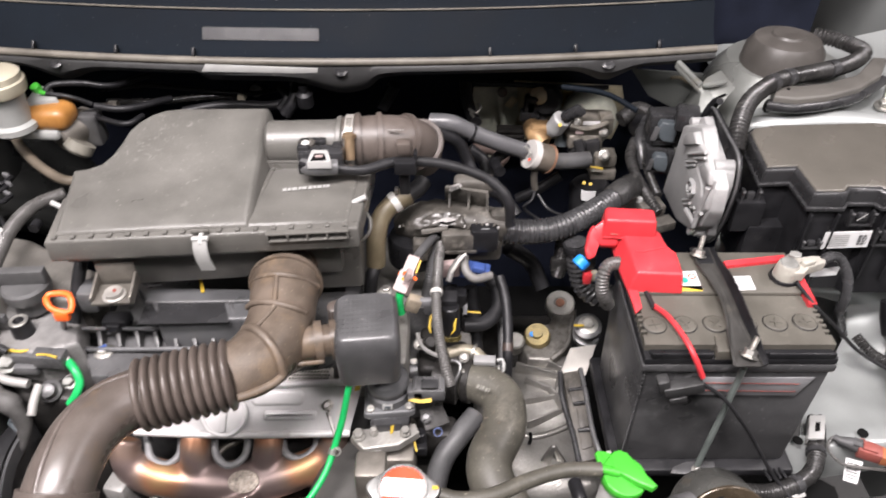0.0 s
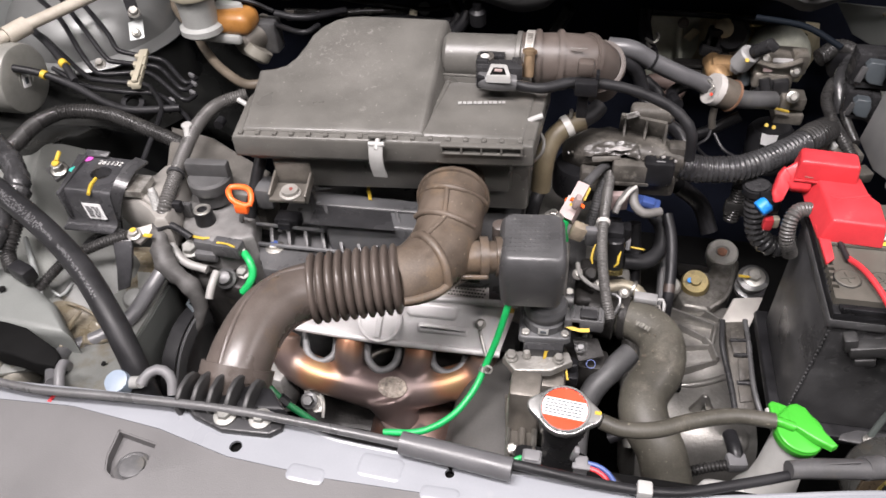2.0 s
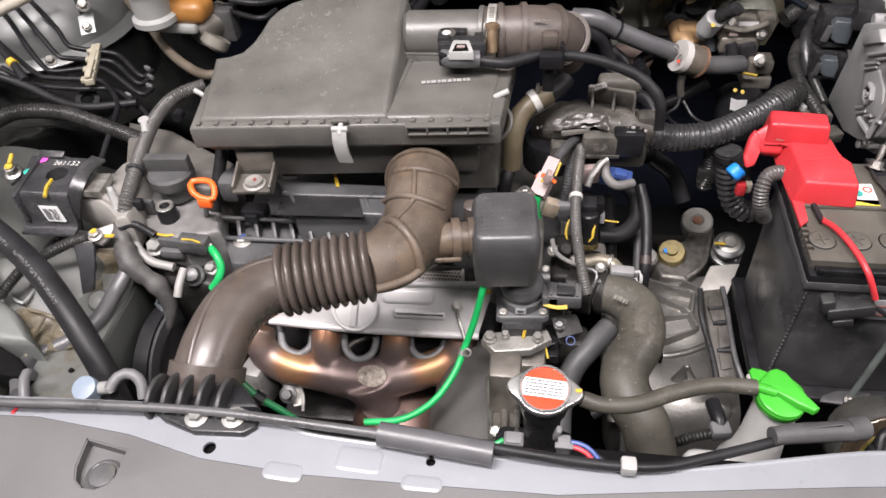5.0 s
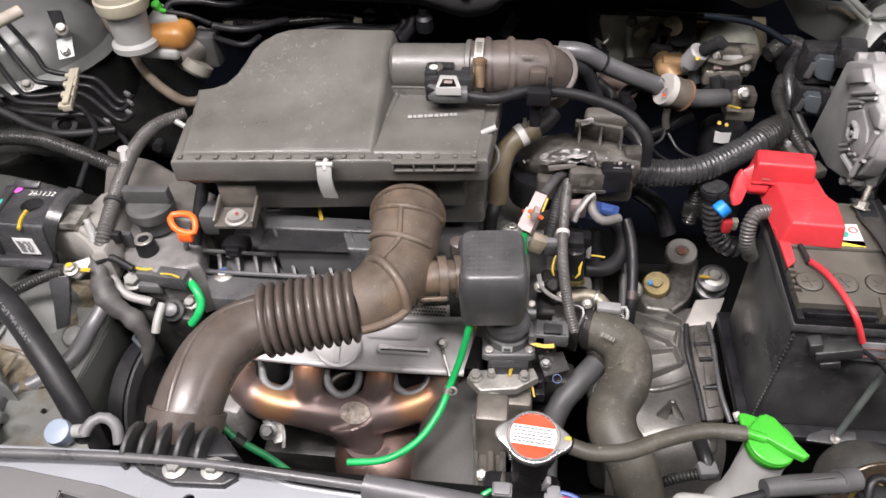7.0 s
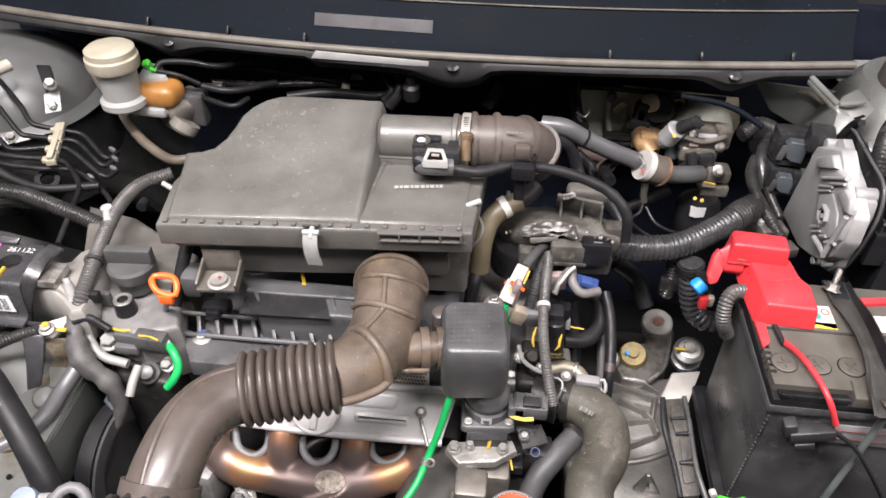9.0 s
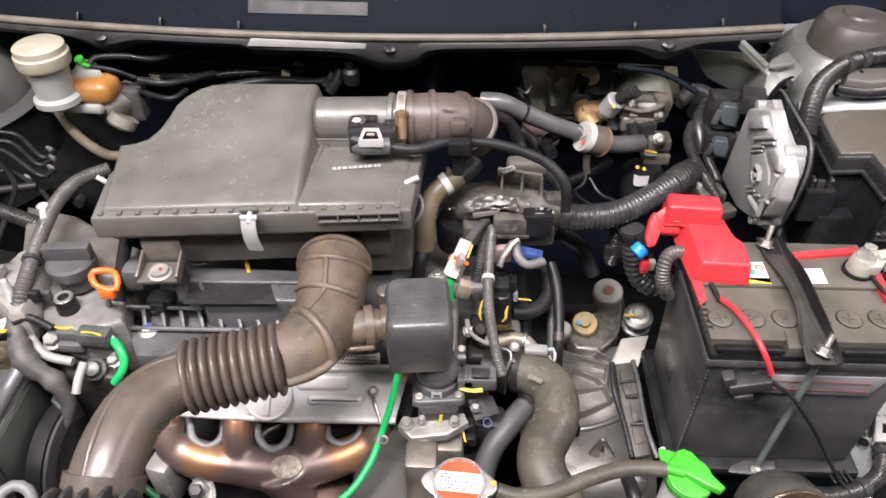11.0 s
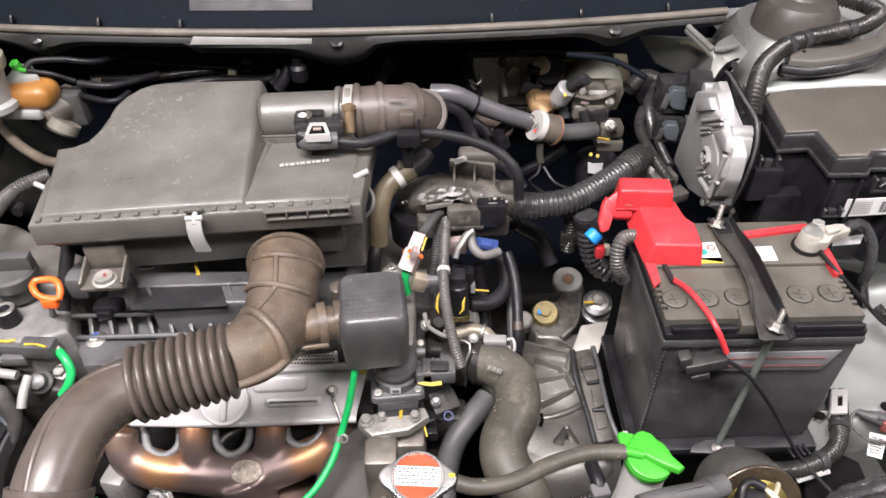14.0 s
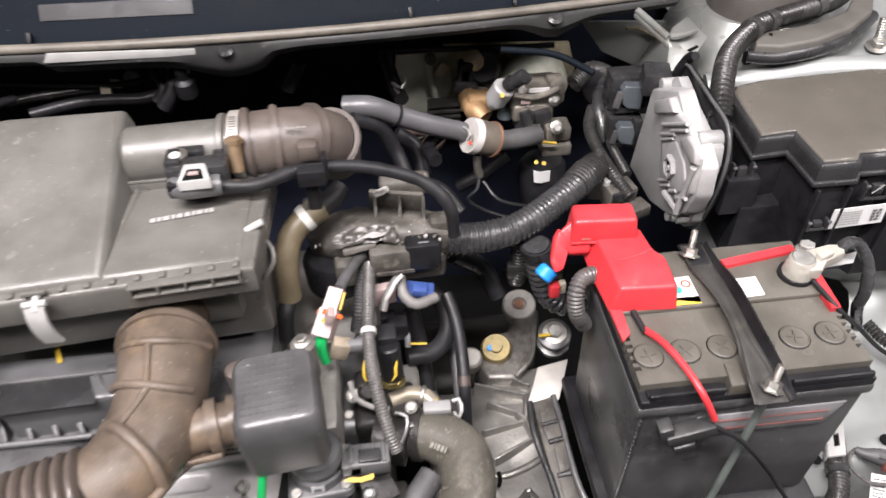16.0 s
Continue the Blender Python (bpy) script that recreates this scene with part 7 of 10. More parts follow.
part("paint_mark", tube([(-0.427, 0.509, 0.848), (-0.416, 0.509, 0.848), (-0.404, 0.505, 0.848)], 0.0011, 6, wobble=0.4), YELLOW, vv, "yellow paint stripe")
part("bolt", hexbolt((-0.467, 0.516, 0.825), offset((-0.467, 0.516, 0.825), 0, -0.3, 1), 0.0085, 0.010, 1.3), BOLTGREY, vv)
part("rear_clip", box(0.012, 0.006, 0.02, (-0.479, 0.550, 0.855), bev=0.001), VCOVER, vv)

g1 = thing("green_wire", "bright green sheathed wire with a steel clip", "wire", (-0.1, 0.47, 0.75), "green wires")
gw = [(-0.097, 0.481, 0.835), (-0.107, 0.471, 0.790), (-0.118, 0.458, 0.755), (-0.128, 0.435, 0.738), (-0.148, 0.408, 0.725), (-0.179, 0.391, 0.715), (-0.218, 0.387, 0.710)]
part("wire", tube(gw, 0.0037, 12), GREEN, g1)
part("clip", merge(band(gw, 0.0036, 0.006, 0.40, 0.0016, 12), ring(0.005, 0.003, 0.003, axis((-0.114, 0.453, 0.757), offset((-0.114, 0.453, 0.757), 0, -0.8, 0.6)))), STEEL, g1, "steel wire clip")
g2 = thing("green_wire", "bright green sheathed wire at the cam cover", "wire", (-0.37, 0.49, 0.82), "green wires")
part("wire", tube([(-0.399, 0.512, 0.833), (-0.389, 0.502, 0.830), (-0.385, 0.495, 0.820), (-0.389, 0.487, 0.810), (-0.397, 0.483, 0.800)], 0.0045, 12), GREEN, g2)
part("core", tube([(-0.406, 0.520, 0.838), (-0.398, 0.511, 0.834)], 0.0028, 8), WHITE, g2, "pale wire core")
g3 = thing("green_wire", "green sheathed wire beside the snorkel with a clamp", "wire", (-0.27, 0.32, 0.85), "green wires")
gl = [(-0.312, 0.351, 0.826), (-0.297, 0.345, 0.812), (-0.272, 0.342, 0.790), (-0.250, 0.336, 0.770), (-0.236, 0.325, 0.750)]
# Darker than GREEN: the shade on this wire is put into its colour.
part("wire", tube(gl, 0.0034, 12), mat("shaded_green_wire", (0.012, 0.15, 0.05), 0.4, vary=0.2, scale=40), g3)
part("clamp", band(gl, 0.004, 0.010, 0.20, 0.002, 8), BLACK, g3)

# ---- control valve beside the resonator ----
egr = thing("egr_valve", "black valve on a bright cast flange", "valve", (-0.07, 0.48, 0.72))
part("motor", lathe([(0.0235, -0.016), (0.0235, -0.004), (0.0215, -0.002), (0.0215, 0.002), (0.0230, 0.004), (0.0230, 0.011), (0.0205, 0.015), (0.0150, 0.017), (0.0135, 0.026), (0.011, 0.040), (0, 0.040)], Matrix.Translation((-0.060, 0.5085, 0.800)), 40), COIL, egr, "round black valve motor")
part("motor_flange", slab([(-0.0855, 0.4815), (-0.0800, 0.4795), (-0.0355, 0.4835), (-0.0305, 0.4870), (-0.0330, 0.5300), (-0.0880, 0.5260)], 0.777, 0.7855, 0.0025, 3), COIL, egr, "square flange with screws")
part("motor_base", slab([(-0.0790, 0.4700), (-0.0370, 0.4740), (-0.0340, 0.5200), (-0.0800, 0.5180)], 0.760, 0.778, 0.003), SATIN, egr)
for p in ((-0.0785, 0.4860, 0.7855), (-0.0370, 0.4895, 0.7855), (-0.0390, 0.5235, 0.7855)):
    part("screw", lathe([(0.0044, 0), (0.0044, 0.0030), (0.0030, 0.0042), (0, 0.0036)], Matrix.Translation(p), 16), DULLALU, egr)
fl = part("flange", slab([(-0.100, 0.465), (-0.090, 0.475), (-0.031, 0.483), (-0.026, 0.471), (-0.048, 0.455), (-0.085, 0.449)], 0.756, 0.766, 0.002, 3), DULLALU, egr, "bright cast flange")
for p, r in (((-0.091, 0.465, 0.767), 0.0070), ((-0.075, 0.469, 0.768), 0.0045), ((-0.041, 0.469, 0.767), 0.0058)):
    part("bolt", hexbolt(p, offset(p, 0, 0, 1), r * 0.85, 0.008, 1.25), DULLALU, egr)
part("paint_mark", plate([(-0.0565, 0.4712, 0.7755), (-0.0530, 0.4725, 0.7760), (-0.0545, 0.4690, 0.7670), (-0.0575, 0.4685, 0.7665)], 0.0008, 0), YELLOW, egr)
part("pipe", merge(tube([(-0.073, 0.4560, 0.757), (-0.074, 0.4480, 0.745), (-0.073, 0.4420, 0.733)], 0.0082, 18, ripple=0.0012, pitch=0.0045), tube([(-0.073, 0.4430, 0.735), (-0.071, 0.4340, 0.722), (-0.064, 0.4270, 0.716), (-0.055, 0.4240, 0.714)], 0.0075, 18)), CAPSTEEL, egr, "bright ribbed bent pipe")
part("bead", ring(0.0105, 0.0070, 0.004, axis((-0.072, 0.4385, 0.7275), (-0.073, 0.4450, 0.7375))), CAPSTEEL, egr)
part("body", box(0.05, 0.06, 0.09, (-0.056, 0.479, 0.700), bev=0.006), BROWNSTEEL, egr)
part("plug", merge(box(0.036, 0.022, 0.018, (-0.016, 0.503, 0.800), bev=0.003), box(0.018, 0.016, 0.014, (-0.030, 0.500, 0.800), bev=0.002), *[box(0.003, 0.018, 0.003, (-0.030 + 0.009 * k, 0.503, 0.8095), bev=0.001) for k in range(4)]), VCOVER, egr, "grey-black plug")
part("plug_clip", box(0.018, 0.012, 0.004, (-0.015, 0.499, 0.812), bev=0.001), SATIN, egr)
part("paint_mark", plate([(-0.038, 0.4815, 0.8075), (-0.031, 0.4835, 0.8075), (-0.024, 0.4832, 0.8062), (-0.013, 0.4862, 0.8045), (-0.0125, 0.4825, 0.8028), (-0.022, 0.4802, 0.8040), (-0.030, 0.4800, 0.8055)], 0.0008, 0), YELLOW, egr, "yellow paint mark")
part("data_tag", plate([(-0.0655, 0.4850, 0.7960), (-0.0545, 0.4850, 0.7960), (-0.0545, 0.4835, 0.7885), (-0.0655, 0.4835, 0.7885)], 0.0008, 0), CLIPGREY, egr, "pale data tag")
part("tag_print", box(0.0065, 0.0008, 0.0035, (-0.060, 0.4836, 0.7923), bev=0), SLATE, egr)

part("core", box(0.80, 0.05, 0.36, (-0.14, 0.305, 0.62), bev=0.004), VOID, rad)
part("end_tank", box(0.07, 0.055, 0.05, (-0.04, 0.325, 0.765), bev=0.008), BLACK, rad)
part("shroud_post", box(0.030, 0.03, 0.20, (-0.070, 0.397, 0.720), bev=0.004), BROWNSTEEL, rad)
for a, b in (((-0.088, 0.430, 0.740), (-0.079, 0.331, 0.780)), ((-0.058, 0.378, 0.770), (-0.055, 0.323, 0.800))):
    part("shroud_edge", tube([a, b], 0.0025, 8), STEEL, rad)
part("plug", merge(box(0.013, 0.010, 0.020, (-0.056, 0.284, 0.876), bev=0.0015), box(0.015, 0.011, 0.004, (-0.056, 0.284, 0.882), bev=0.001)), GREYPLASTIC, rad, "grey plastic plug")
part("clip", merge(box(0.010, 0.010, 0.020, (-0.018, 0.286, 0.874), bev=0.0015), box(0.004, 0.006, 0.014, (-0.0235, 0.291, 0.884), bev=0.001, ry=12), box(0.014, 0.005, 0.003, (-0.018, 0.282, 0.882), bev=0.001)), GREYPLASTIC, rad, "grey plastic clip")
part("green_wire", tube([(-0.064, 0.287, 0.874), (-0.069, 0.284, 0.874), (-0.073, 0.279, 0.872)], 0.0022, 8), GREEN, rad)
part("blue_wire", tube([(-0.013, 0.287, 0.880), (-0.004, 0.2855, 0.880), (0.004, 0.281, 0.878), (0.010, 0.274, 0.874)], 0.0019, 8), BLUE, rad)
part("pink_wire", tube([(-0.013, 0.283, 0.880), (-0.006, 0.2815, 0.880), (0.001, 0.278, 0.878), (0.006, 0.272, 0.874)], 0.0019, 8), RED, rad)
part("black_wire", tube([(-0.013, 0.285, 0.876), (0.000, 0.283, 0.876), (0.010, 0.278, 0.874), (0.020, 0.270, 0.870)], 0.0026, 8), RUBBER, rad)
part("fan_motor", lathe([(0, 0), (0.05, 0), (0.05, 0.03), (0.03, 0.045), (0, 0.045)], axis((-0.28, 0.345, 0.60), (-0.28, 0.45, 0.60)), 32), DARKSTEEL, rad)

# ---- thick radiator hoses ----
up = thing("radiator_hose", "thick dusty rubber radiator hose", "hose", (0.05, 0.45, 0.7), "radiator hoses")
uh = [(0.024, 0.551, 0.755), (0.048, 0.542, 0.758), (0.067, 0.521, 0.758), (0.067, 0.485, 0.755), (0.050, 0.449, 0.752), (0.051, 0.421, 0.748), (0.068, 0.398, 0.735), (0.082, 0.373, 0.700)]
part("hose", tube(uh, [0.022, 0.024, 0.0245, 0.0245, 0.0245, 0.0245, 0.0245, 0.0245], 28), OLIVE, up)
part("clamp", band(uh, 0.0235, 0.008, 0.03, 0.0015, 28), OILED, up, "spring clamp")
hose_mark = bars((0.0360, 0.5165, 0.7832), (0.87, -0.49, 0), (0.4, 0.7, 0.3), 1, 0.016, 0.0075, 4, rng, 0.7)
part("print", hose_mark, mat("worn_hose_print", (0.10, 0.096, 0.082), 0.6, vary=0.5, scale=200), up, "worn pale print")
part("clamp_ear", box(0.014, 0.006, 0.010, (0.018, 0.546, 0.775), bev=0.001), STEEL, up)
part("paint_spatter", merge(*[disc(rng.uniform(0.0004, 0.0011), 0.0003, offset((0.055, 0.485, 0.782), rng.uniform(-0.018, 0.008), rng.uniform(-0.03, 0.03), -0.0008), seg=7) for _ in range(16)]), TAN, up, "pale dried spatter")
lo = thing("radiator_hose", "smaller black coolant hose", "hose", (0.0, 0.45, 0.68), "radiator hoses")
part("hose", tube([(0.038, 0.520, 0.730), (0.017, 0.494, 0.725), (-0.001, 0.473, 0.710), (-0.011, 0.448, 0.680), (-0.012, 0.418, 0.660)], 0.0130, 18), DUSTHOSE, lo)
th = thing("thermostat_housing", "cast housing with bent pipe and pale clamps", "thermostat housing", (0.02, 0.56, 0.72))
part("housing", merge(box(0.06, 0.05, 0.06, (0.000, 0.580, 0.740), bev=0.008, seg=3), lathe([(0.024, -0.03), (0.024, 0), (0, 0.002)], axis((0.018, 0.542, 0.760), (0.036, 0.538, 0.760)), 24)), OILED, th)
part("bent_pipe", tube([(0.005, 0.580, 0.770), (0.024, 0.586, 0.770), (0.040, 0.582, 0.768), (0.048, 0.570, 0.764), (0.051, 0.556, 0.756)], 0.0078, 18), mat("worn_zinc_pipe", (0.21, 0.19, 0.145), 0.42, metal=0.35, vary=0.35, scale=40, stain=(0.20, 0.16, 0.10), stain_scale=40, stain_at=0.58), th, "beige bent pipe")
part("pipe_bead", ring(0.0100, 0.0072, 0.004, axis((0.034, 0.5845, 0.769), (0.0395, 0.5825, 0.768))), STEEL, th)
part("paint_mark", tube([(0.047, 0.577, 0.7725), (0.0515, 0.570, 0.7705), (0.0535, 0.560, 0.7655)], [0.0008, 0.0016, 0.0008], 6), YELLOW, th)
part("clamp", box(0.026, 0.012, 0.008, (0.048, 0.559, 0.782), bev=0.002, rz=-4), mat("grey_clamp_plastic", (0.19, 0.19, 0.188), 0.5, vary=0.15, scale=30), th, "pale plastic clamp")
part("clamp", merge(tube([(0.059, 0.560, 0.770), (0.065, 0.560, 0.770), (0.066, 0.550, 0.765), (0.060, 0.550, 0.765)], 0.0015, 6)), STEEL, th)
part("loop_bracket", tube([(0.009, 0.552, 0.790), (0.018, 0.549, 0.790), (0.019, 0.541, 0.785), (0.011, 0.524, 0.780)], 0.0024, 8), DARKSTEEL, th)

# ---- hoses and looms in the middle ----
ln = thing("wiring_loom", "grey corrugated loom running down past the engine", "wiring loom", (0, 0.6, 0.8), "wiring looms")
lc = [(-0.003, 0.671, 0.865), (-0.006, 0.629, 0.862), (-0.008, 0.584, 0.852), (-0.005, 0.550, 0.835), (0.002, 0.521, 0.815), (0.008, 0.507, 0.800)]
part("conduit", tube(lc, 0.0060, 14, ripple=0.0006, pitch=0.0028), GREYCONDUIT, ln)
part("tie", band(lc, 0.0058, 0.005, 0.42, 0.0015, 12), WHITE, ln, "pale cable tie")
part("clip", box(0.020, 0.008, 0.010, (-0.018, 0.588, 0.848), bev=0.002), GREYPLASTIC, ln)
solo("wiring_loom", tube([(-0.007, 0.682, 0.868), (-0.014, 0.671, 0.872), (-0.025, 0.646, 0.876), (-0.031, 0.63, 0.878)], 0.0052, 12, wobble=0.06), DUSTHOSE, "dusty lead running into the pale connector", "wiring loom", "wiring looms")
solo("wiring_loom", tube([(-0.005, 0.674, 0.862), (-0.012, 0.661, 0.852), (-0.017, 0.641, 0.835), (-0.021, 0.634, 0.815)], 0.0062, 12, ripple=0.0006, pitch=0.003), DUSTHOSE, "dark loom branch beside the pale connector", "wiring loom", "wiring looms")
pk = thing("pale_connector", "pinkish white connector with yellow marks", "connector", (-0.04, 0.62, 0.85))
pa, pb = Vector((-0.032, 0.630, 0.878)), Vector((-0.049, 0.595, 0.855))
part("body", merge(tube([pa, pa.lerp(pb, 0.5)], 0.0095, 4), tube([pa.lerp(pb, 0.45), pb], 0.0115, 4)), PINK, pk)
part("paint_mark", tube([(-0.026, 0.623, 0.880), (-0.031, 0.610, 0.872)], 0.0014, 6), YELLOW, pk)
part("paint_mark", disc(0.0026, 0.001, (-0.044, 0.594, 0.878)), YELLOW, pk)
part("wires", tube([pb, (-0.051, 0.591, 0.845), (-0.048, 0.588, 0.830)], 0.005, 8), GREEN, pk, "green wires")
part("latch", box(0.006, 0.010, 0.014, (-0.039, 0.593, 0.884), bev=0.001, ry=20), PINK, pk)
part("orange_band", band([pa, pb], 0.0116, 0.004, 0.55, 0.0006, 4), ORANGE, pk, "orange paint band")
part("small_plug", box(0.016, 0.012, 0.020, (-0.034, 0.589, 0.845), bev=0.002, ry=20), mat("dirty_beige_plastic", (0.19, 0.16, 0.12), 0.5, vary=0.3, scale=60), pk, "beige plug")
bl = thing("blue_connector", "blue connector with grey taped leads", "connector", (0.03, 0.67, 0.82))
part("body", merge(box(0.036, 0.018, 0.016, (0.039, 0.662, 0.830), bev=0.002, rz=-8, ry=8), box(0.014, 0.012, 0.008, (0.043, 0.656, 0.840), bev=0.001, rz=-8, ry=8)), BLUE, bl)
part("lead", tube([(0.025, 0.666, 0.850), (0.027, 0.650, 0.842), (0.038, 0.642, 0.835), (0.058, 0.653, 0.830)], 0.0055, 10), mat("grey_tape", (0.12, 0.116, 0.11), 0.5, vary=0.2, scale=60), bl, "grey taped lead")
part("lead", tube([(0.023, 0.666, 0.850), (0.012, 0.651, 0.845), (0.006, 0.637, 0.835)], 0.004, 10), bpy.data.materials["grey_tape"], bl)
part("holder", box(0.022, 0.010, 0.022, (0.009, 0.657, 0.838), bev=0.002, rz=8), PINK, bl, "pinkish holder")
part("white_wire", tube([(0.027, 0.658, 0.86), (0.02, 0.651, 0.858), (0.014, 0.645, 0.85), (0.008, 0.644, 0.84)], 0.0020, 8), WHITE, bl, "white wire")
sen = thing("coolant_sensor", "black sensor with a brass collar and yellow marks", "sensor", (0.0, 0.6, 0.78))
part("body", merge(rod((0.010, 0.592, 0.785), (0.008, 0.600, 0.830), 0.011, 16), box(0.02, 0.02, 0.026, (0.007, 0.610, 0.825), bev=0.003)), BLACK, sen)
part("collar", ring(0.0125, 0.009, 0.006, axis((0.009, 0.585, 0.790), (0.009, 0.598, 0.815))), BRASS, sen, "brass collar")
part("paint_mark", tube([(0.015, 0.582, 0.828), (0.013, 0.578, 0.822), (0.013, 0.575, 0.816), (0.009, 0.573, 0.811)], [0.0007, 0.0019, 0.0014, 0.0006], 6, wobble=0.5), YELLOW, sen)
part("paint_mark", tube([(-0.013, 0.590, 0.828), (-0.015, 0.585, 0.822), (-0.016, 0.579, 0.816), (-0.014, 0.575, 0.811)], [0.0006, 0.0016, 0.0020, 0.0008], 6, wobble=0.5), YELLOW, sen)
part("socket", merge(box(0.022, 0.024, 0.040, (-0.016, 0.594, 0.772), bev=0.006, seg=3), rod((-0.022, 0.580, 0.785), (-0.014, 0.572, 0.800), 0.007, 12)), OILED, sen)
for q, r in (((-0.028, 0.575, 0.792), 0.0050), ((-0.004, 0.568, 0.786), 0.0042), ((0.024, 0.560, 0.785), 0.0042)):
    part("bolt", hexbolt(q, offset(q, 0, -0.5, 1), r, 0.006, 1.4), DULLALU, sen)
part("bracket", tube([(-0.030, 0.585, 0.800), (-0.026, 0.570, 0.796), (-0.012, 0.562, 0.790), (0.004, 0.560, 0.786)], 0.0026, 8), CAMGREY, sen, "dull alloy bracket")
hl = solo("heater_hose", tube([(0.053, 0.703, 0.790), (0.070, 0.690, 0.775), (0.070, 0.665, 0.760), (0.053, 0.646, 0.755), (0.026, 0.640, 0.757)], 0.0095, 16), RUBBER, "looped black heater hose", "hose", "engine hoses")
hl = solo("heater_hose", tube([(0.068, 0.700, 0.780), (0.077, 0.681, 0.740), (0.078, 0.632, 0.710), (0.077, 0.594, 0.690)], 0.0058, 14), DUSTHOSE, "straight black coolant hose", "hose", "engine hoses")
hl = solo("heater_hose", tube([(0.035, 0.687, 0.780), (0.041, 0.669, 0.740), (0.045, 0.638, 0.700)], 0.009, 14), RUBBER, "upright black hose in shade", "hose", "engine hoses")

# ignition and harness housing
hb = thing("harness_box", "dusty black harness housing with ribs and plugs", "harness box", (0.02, 0.69, 0.86))
crumple = smooth_sheet([
    [(-0.061, 0.728, 0.868), (-0.032, 0.731, 0.884), (0.004, 0.726, 0.890), (0.052, 0.719, 0.889), (0.080, 0.715, 0.880)],
    [(-0.062, 0.713, 0.866), (-0.032, 0.704, 0.888), (0.003, 0.697, 0.893), (0.050, 0.691, 0.891), (0.077, 0.687, 0.884)],
    [(-0.060, 0.711, 0.852), (-0.032, 0.688, 0.874), (0.001, 0.685, 0.880), (0.036, 0.681, 0.878), (0.077, 0.683, 0.868)],
    [(-0.060, 0.718, 0.832), (-0.033, 0.696, 0.850), (-0.000, 0.691, 0.858), (0.035, 0.686, 0.856), (0.076, 0.689, 0.848)]], 0.004, 8)
for v in crumple.verts:
    p = v.co * 70
    v.co.z += 0.0024 * noise.noise(p) + 0.0012 * noise.noise(p * 2.7)
    v.co.y += 0.0014 * noise.noise(p * 1.7 + Vector((3, 1, 7)))
part("shell", crumple, HARNESS, hb, "dusty crumpled tape shell")
part("base", box(0.11, 0.045, 0.030, (0.017, 0.700, 0.845), bev=0.006, rz=2), HARNESS, hb)
part("lobe", lathe([(0.032, -0.035), (0.033, -0.006), (0.029, 0.002), (0.012, 0.005), (0, 0.005)], Matrix.Translation((-0.038, 0.711, 0.846)), 32), BLACK, hb)
part("back_wall", plate([(0.002, 0.723, 0.912), (0.054, 0.711, 0.912), (0.054, 0.713, 0.889), (0.002, 0.727, 0.889)], 0.005, 0.0015), HARNESS, hb)
part("back_hump", box(0.05, 0.02, 0.02, (0.038, 0.734, 0.910), bev=0.006, seg=3), HARNESS, hb)
for a, b in (((0.006, 0.720, 0.911), (0.006, 0.702, 0.888)), ((0.030, 0.714, 0.911), (0.029, 0.702, 0.894)), ((0.052, 0.711, 0.911), (0.052, 0.695, 0.886))):
    part("rib", plate([a, offset(a, 0.0032), offset(b, 0.0032), b], 0.018, 0.001), HARNESS, hb)
part("arm", plate([(-0.027, 0.673, 0.886), (0.005, 0.675, 0.889), (0.006, 0.673, 0.884), (-0.026, 0.669, 0.880)], 0.008, 0.002), HARNESS, hb, "dusty sloping lug")
part("side_box", box(0.022, 0.02, 0.022, (0.069, 0.698, 0.884), bev=0.004), HARNESS, hb)
sock = part("socket", merge(box(0.034, 0.020, 0.032, (0.049, 0.675, 0.872), bev=0.004, rz=2), box(0.014, 0.022, 0.024, (0.037, 0.683, 0.872), bev=0.006, seg=3)), BLACK, hb)
part("socket_face", box(0.010, 0.003, 0.010, offset((0.050, 0.677, 0.880), 0, -0.0075, 0.004), bev=0.0005, rx=-30), GREYPLASTIC, sock)
part("front_block", box(0.040, 0.016, 0.028, (0.018, 0.672, 0.870), bev=0.003, rz=2), HARNESS, hb)
part("block_ledge", box(0.044, 0.010, 0.005, (0.018, 0.668, 0.858), bev=0.001, rz=2), HARNESS, hb)
TORN = mat("clear_tape", (0.32, 0.31, 0.30), 0.2, vary=0.4, scale=90)
part("tape_scrap", tube([(-0.013, 0.675, 0.893), (-0.002, 0.678, 0.896), (0.009, 0.678, 0.896), (0.016, 0.681, 0.895)], [0.001, 0.002, 0.003, 0.001], 5, wobble=0.9), TORN, hb, "shiny torn tape")
part("tape_scrap", tube([(0.008, 0.713, 0.916), (0.015, 0.714, 0.918), (0.020, 0.719, 0.917)], 0.003, 5, wobble=0.9), TORN, hb)
film_pts = [[(-0.034, 0.694, 0.888), (-0.012, 0.693, 0.893), (0.009, 0.689, 0.896), (0.025, 0.685, 0.896)], [(-0.036, 0.688, 0.884), (-0.013, 0.686, 0.889), (0.01, 0.682, 0.893), (0.025, 0.678, 0.893)], [(-0.036, 0.683, 0.878), (-0.013, 0.678, 0.884), (0.01, 0.676, 0.888), (0.024, 0.672, 0.888)]]
film_bm = smooth_sheet(film_pts, 0.0008, 8)
for v in film_bm.verts:
    v.co.z += 0.0030 * noise.noise(v.co * 160) + 0.0012
part("tape_wrap", film_bm, mat("crinkled_tape", (0.040, 0.037, 0.033), 0.34, vary=0.5, scale=120), hb, "shiny crinkled tape")
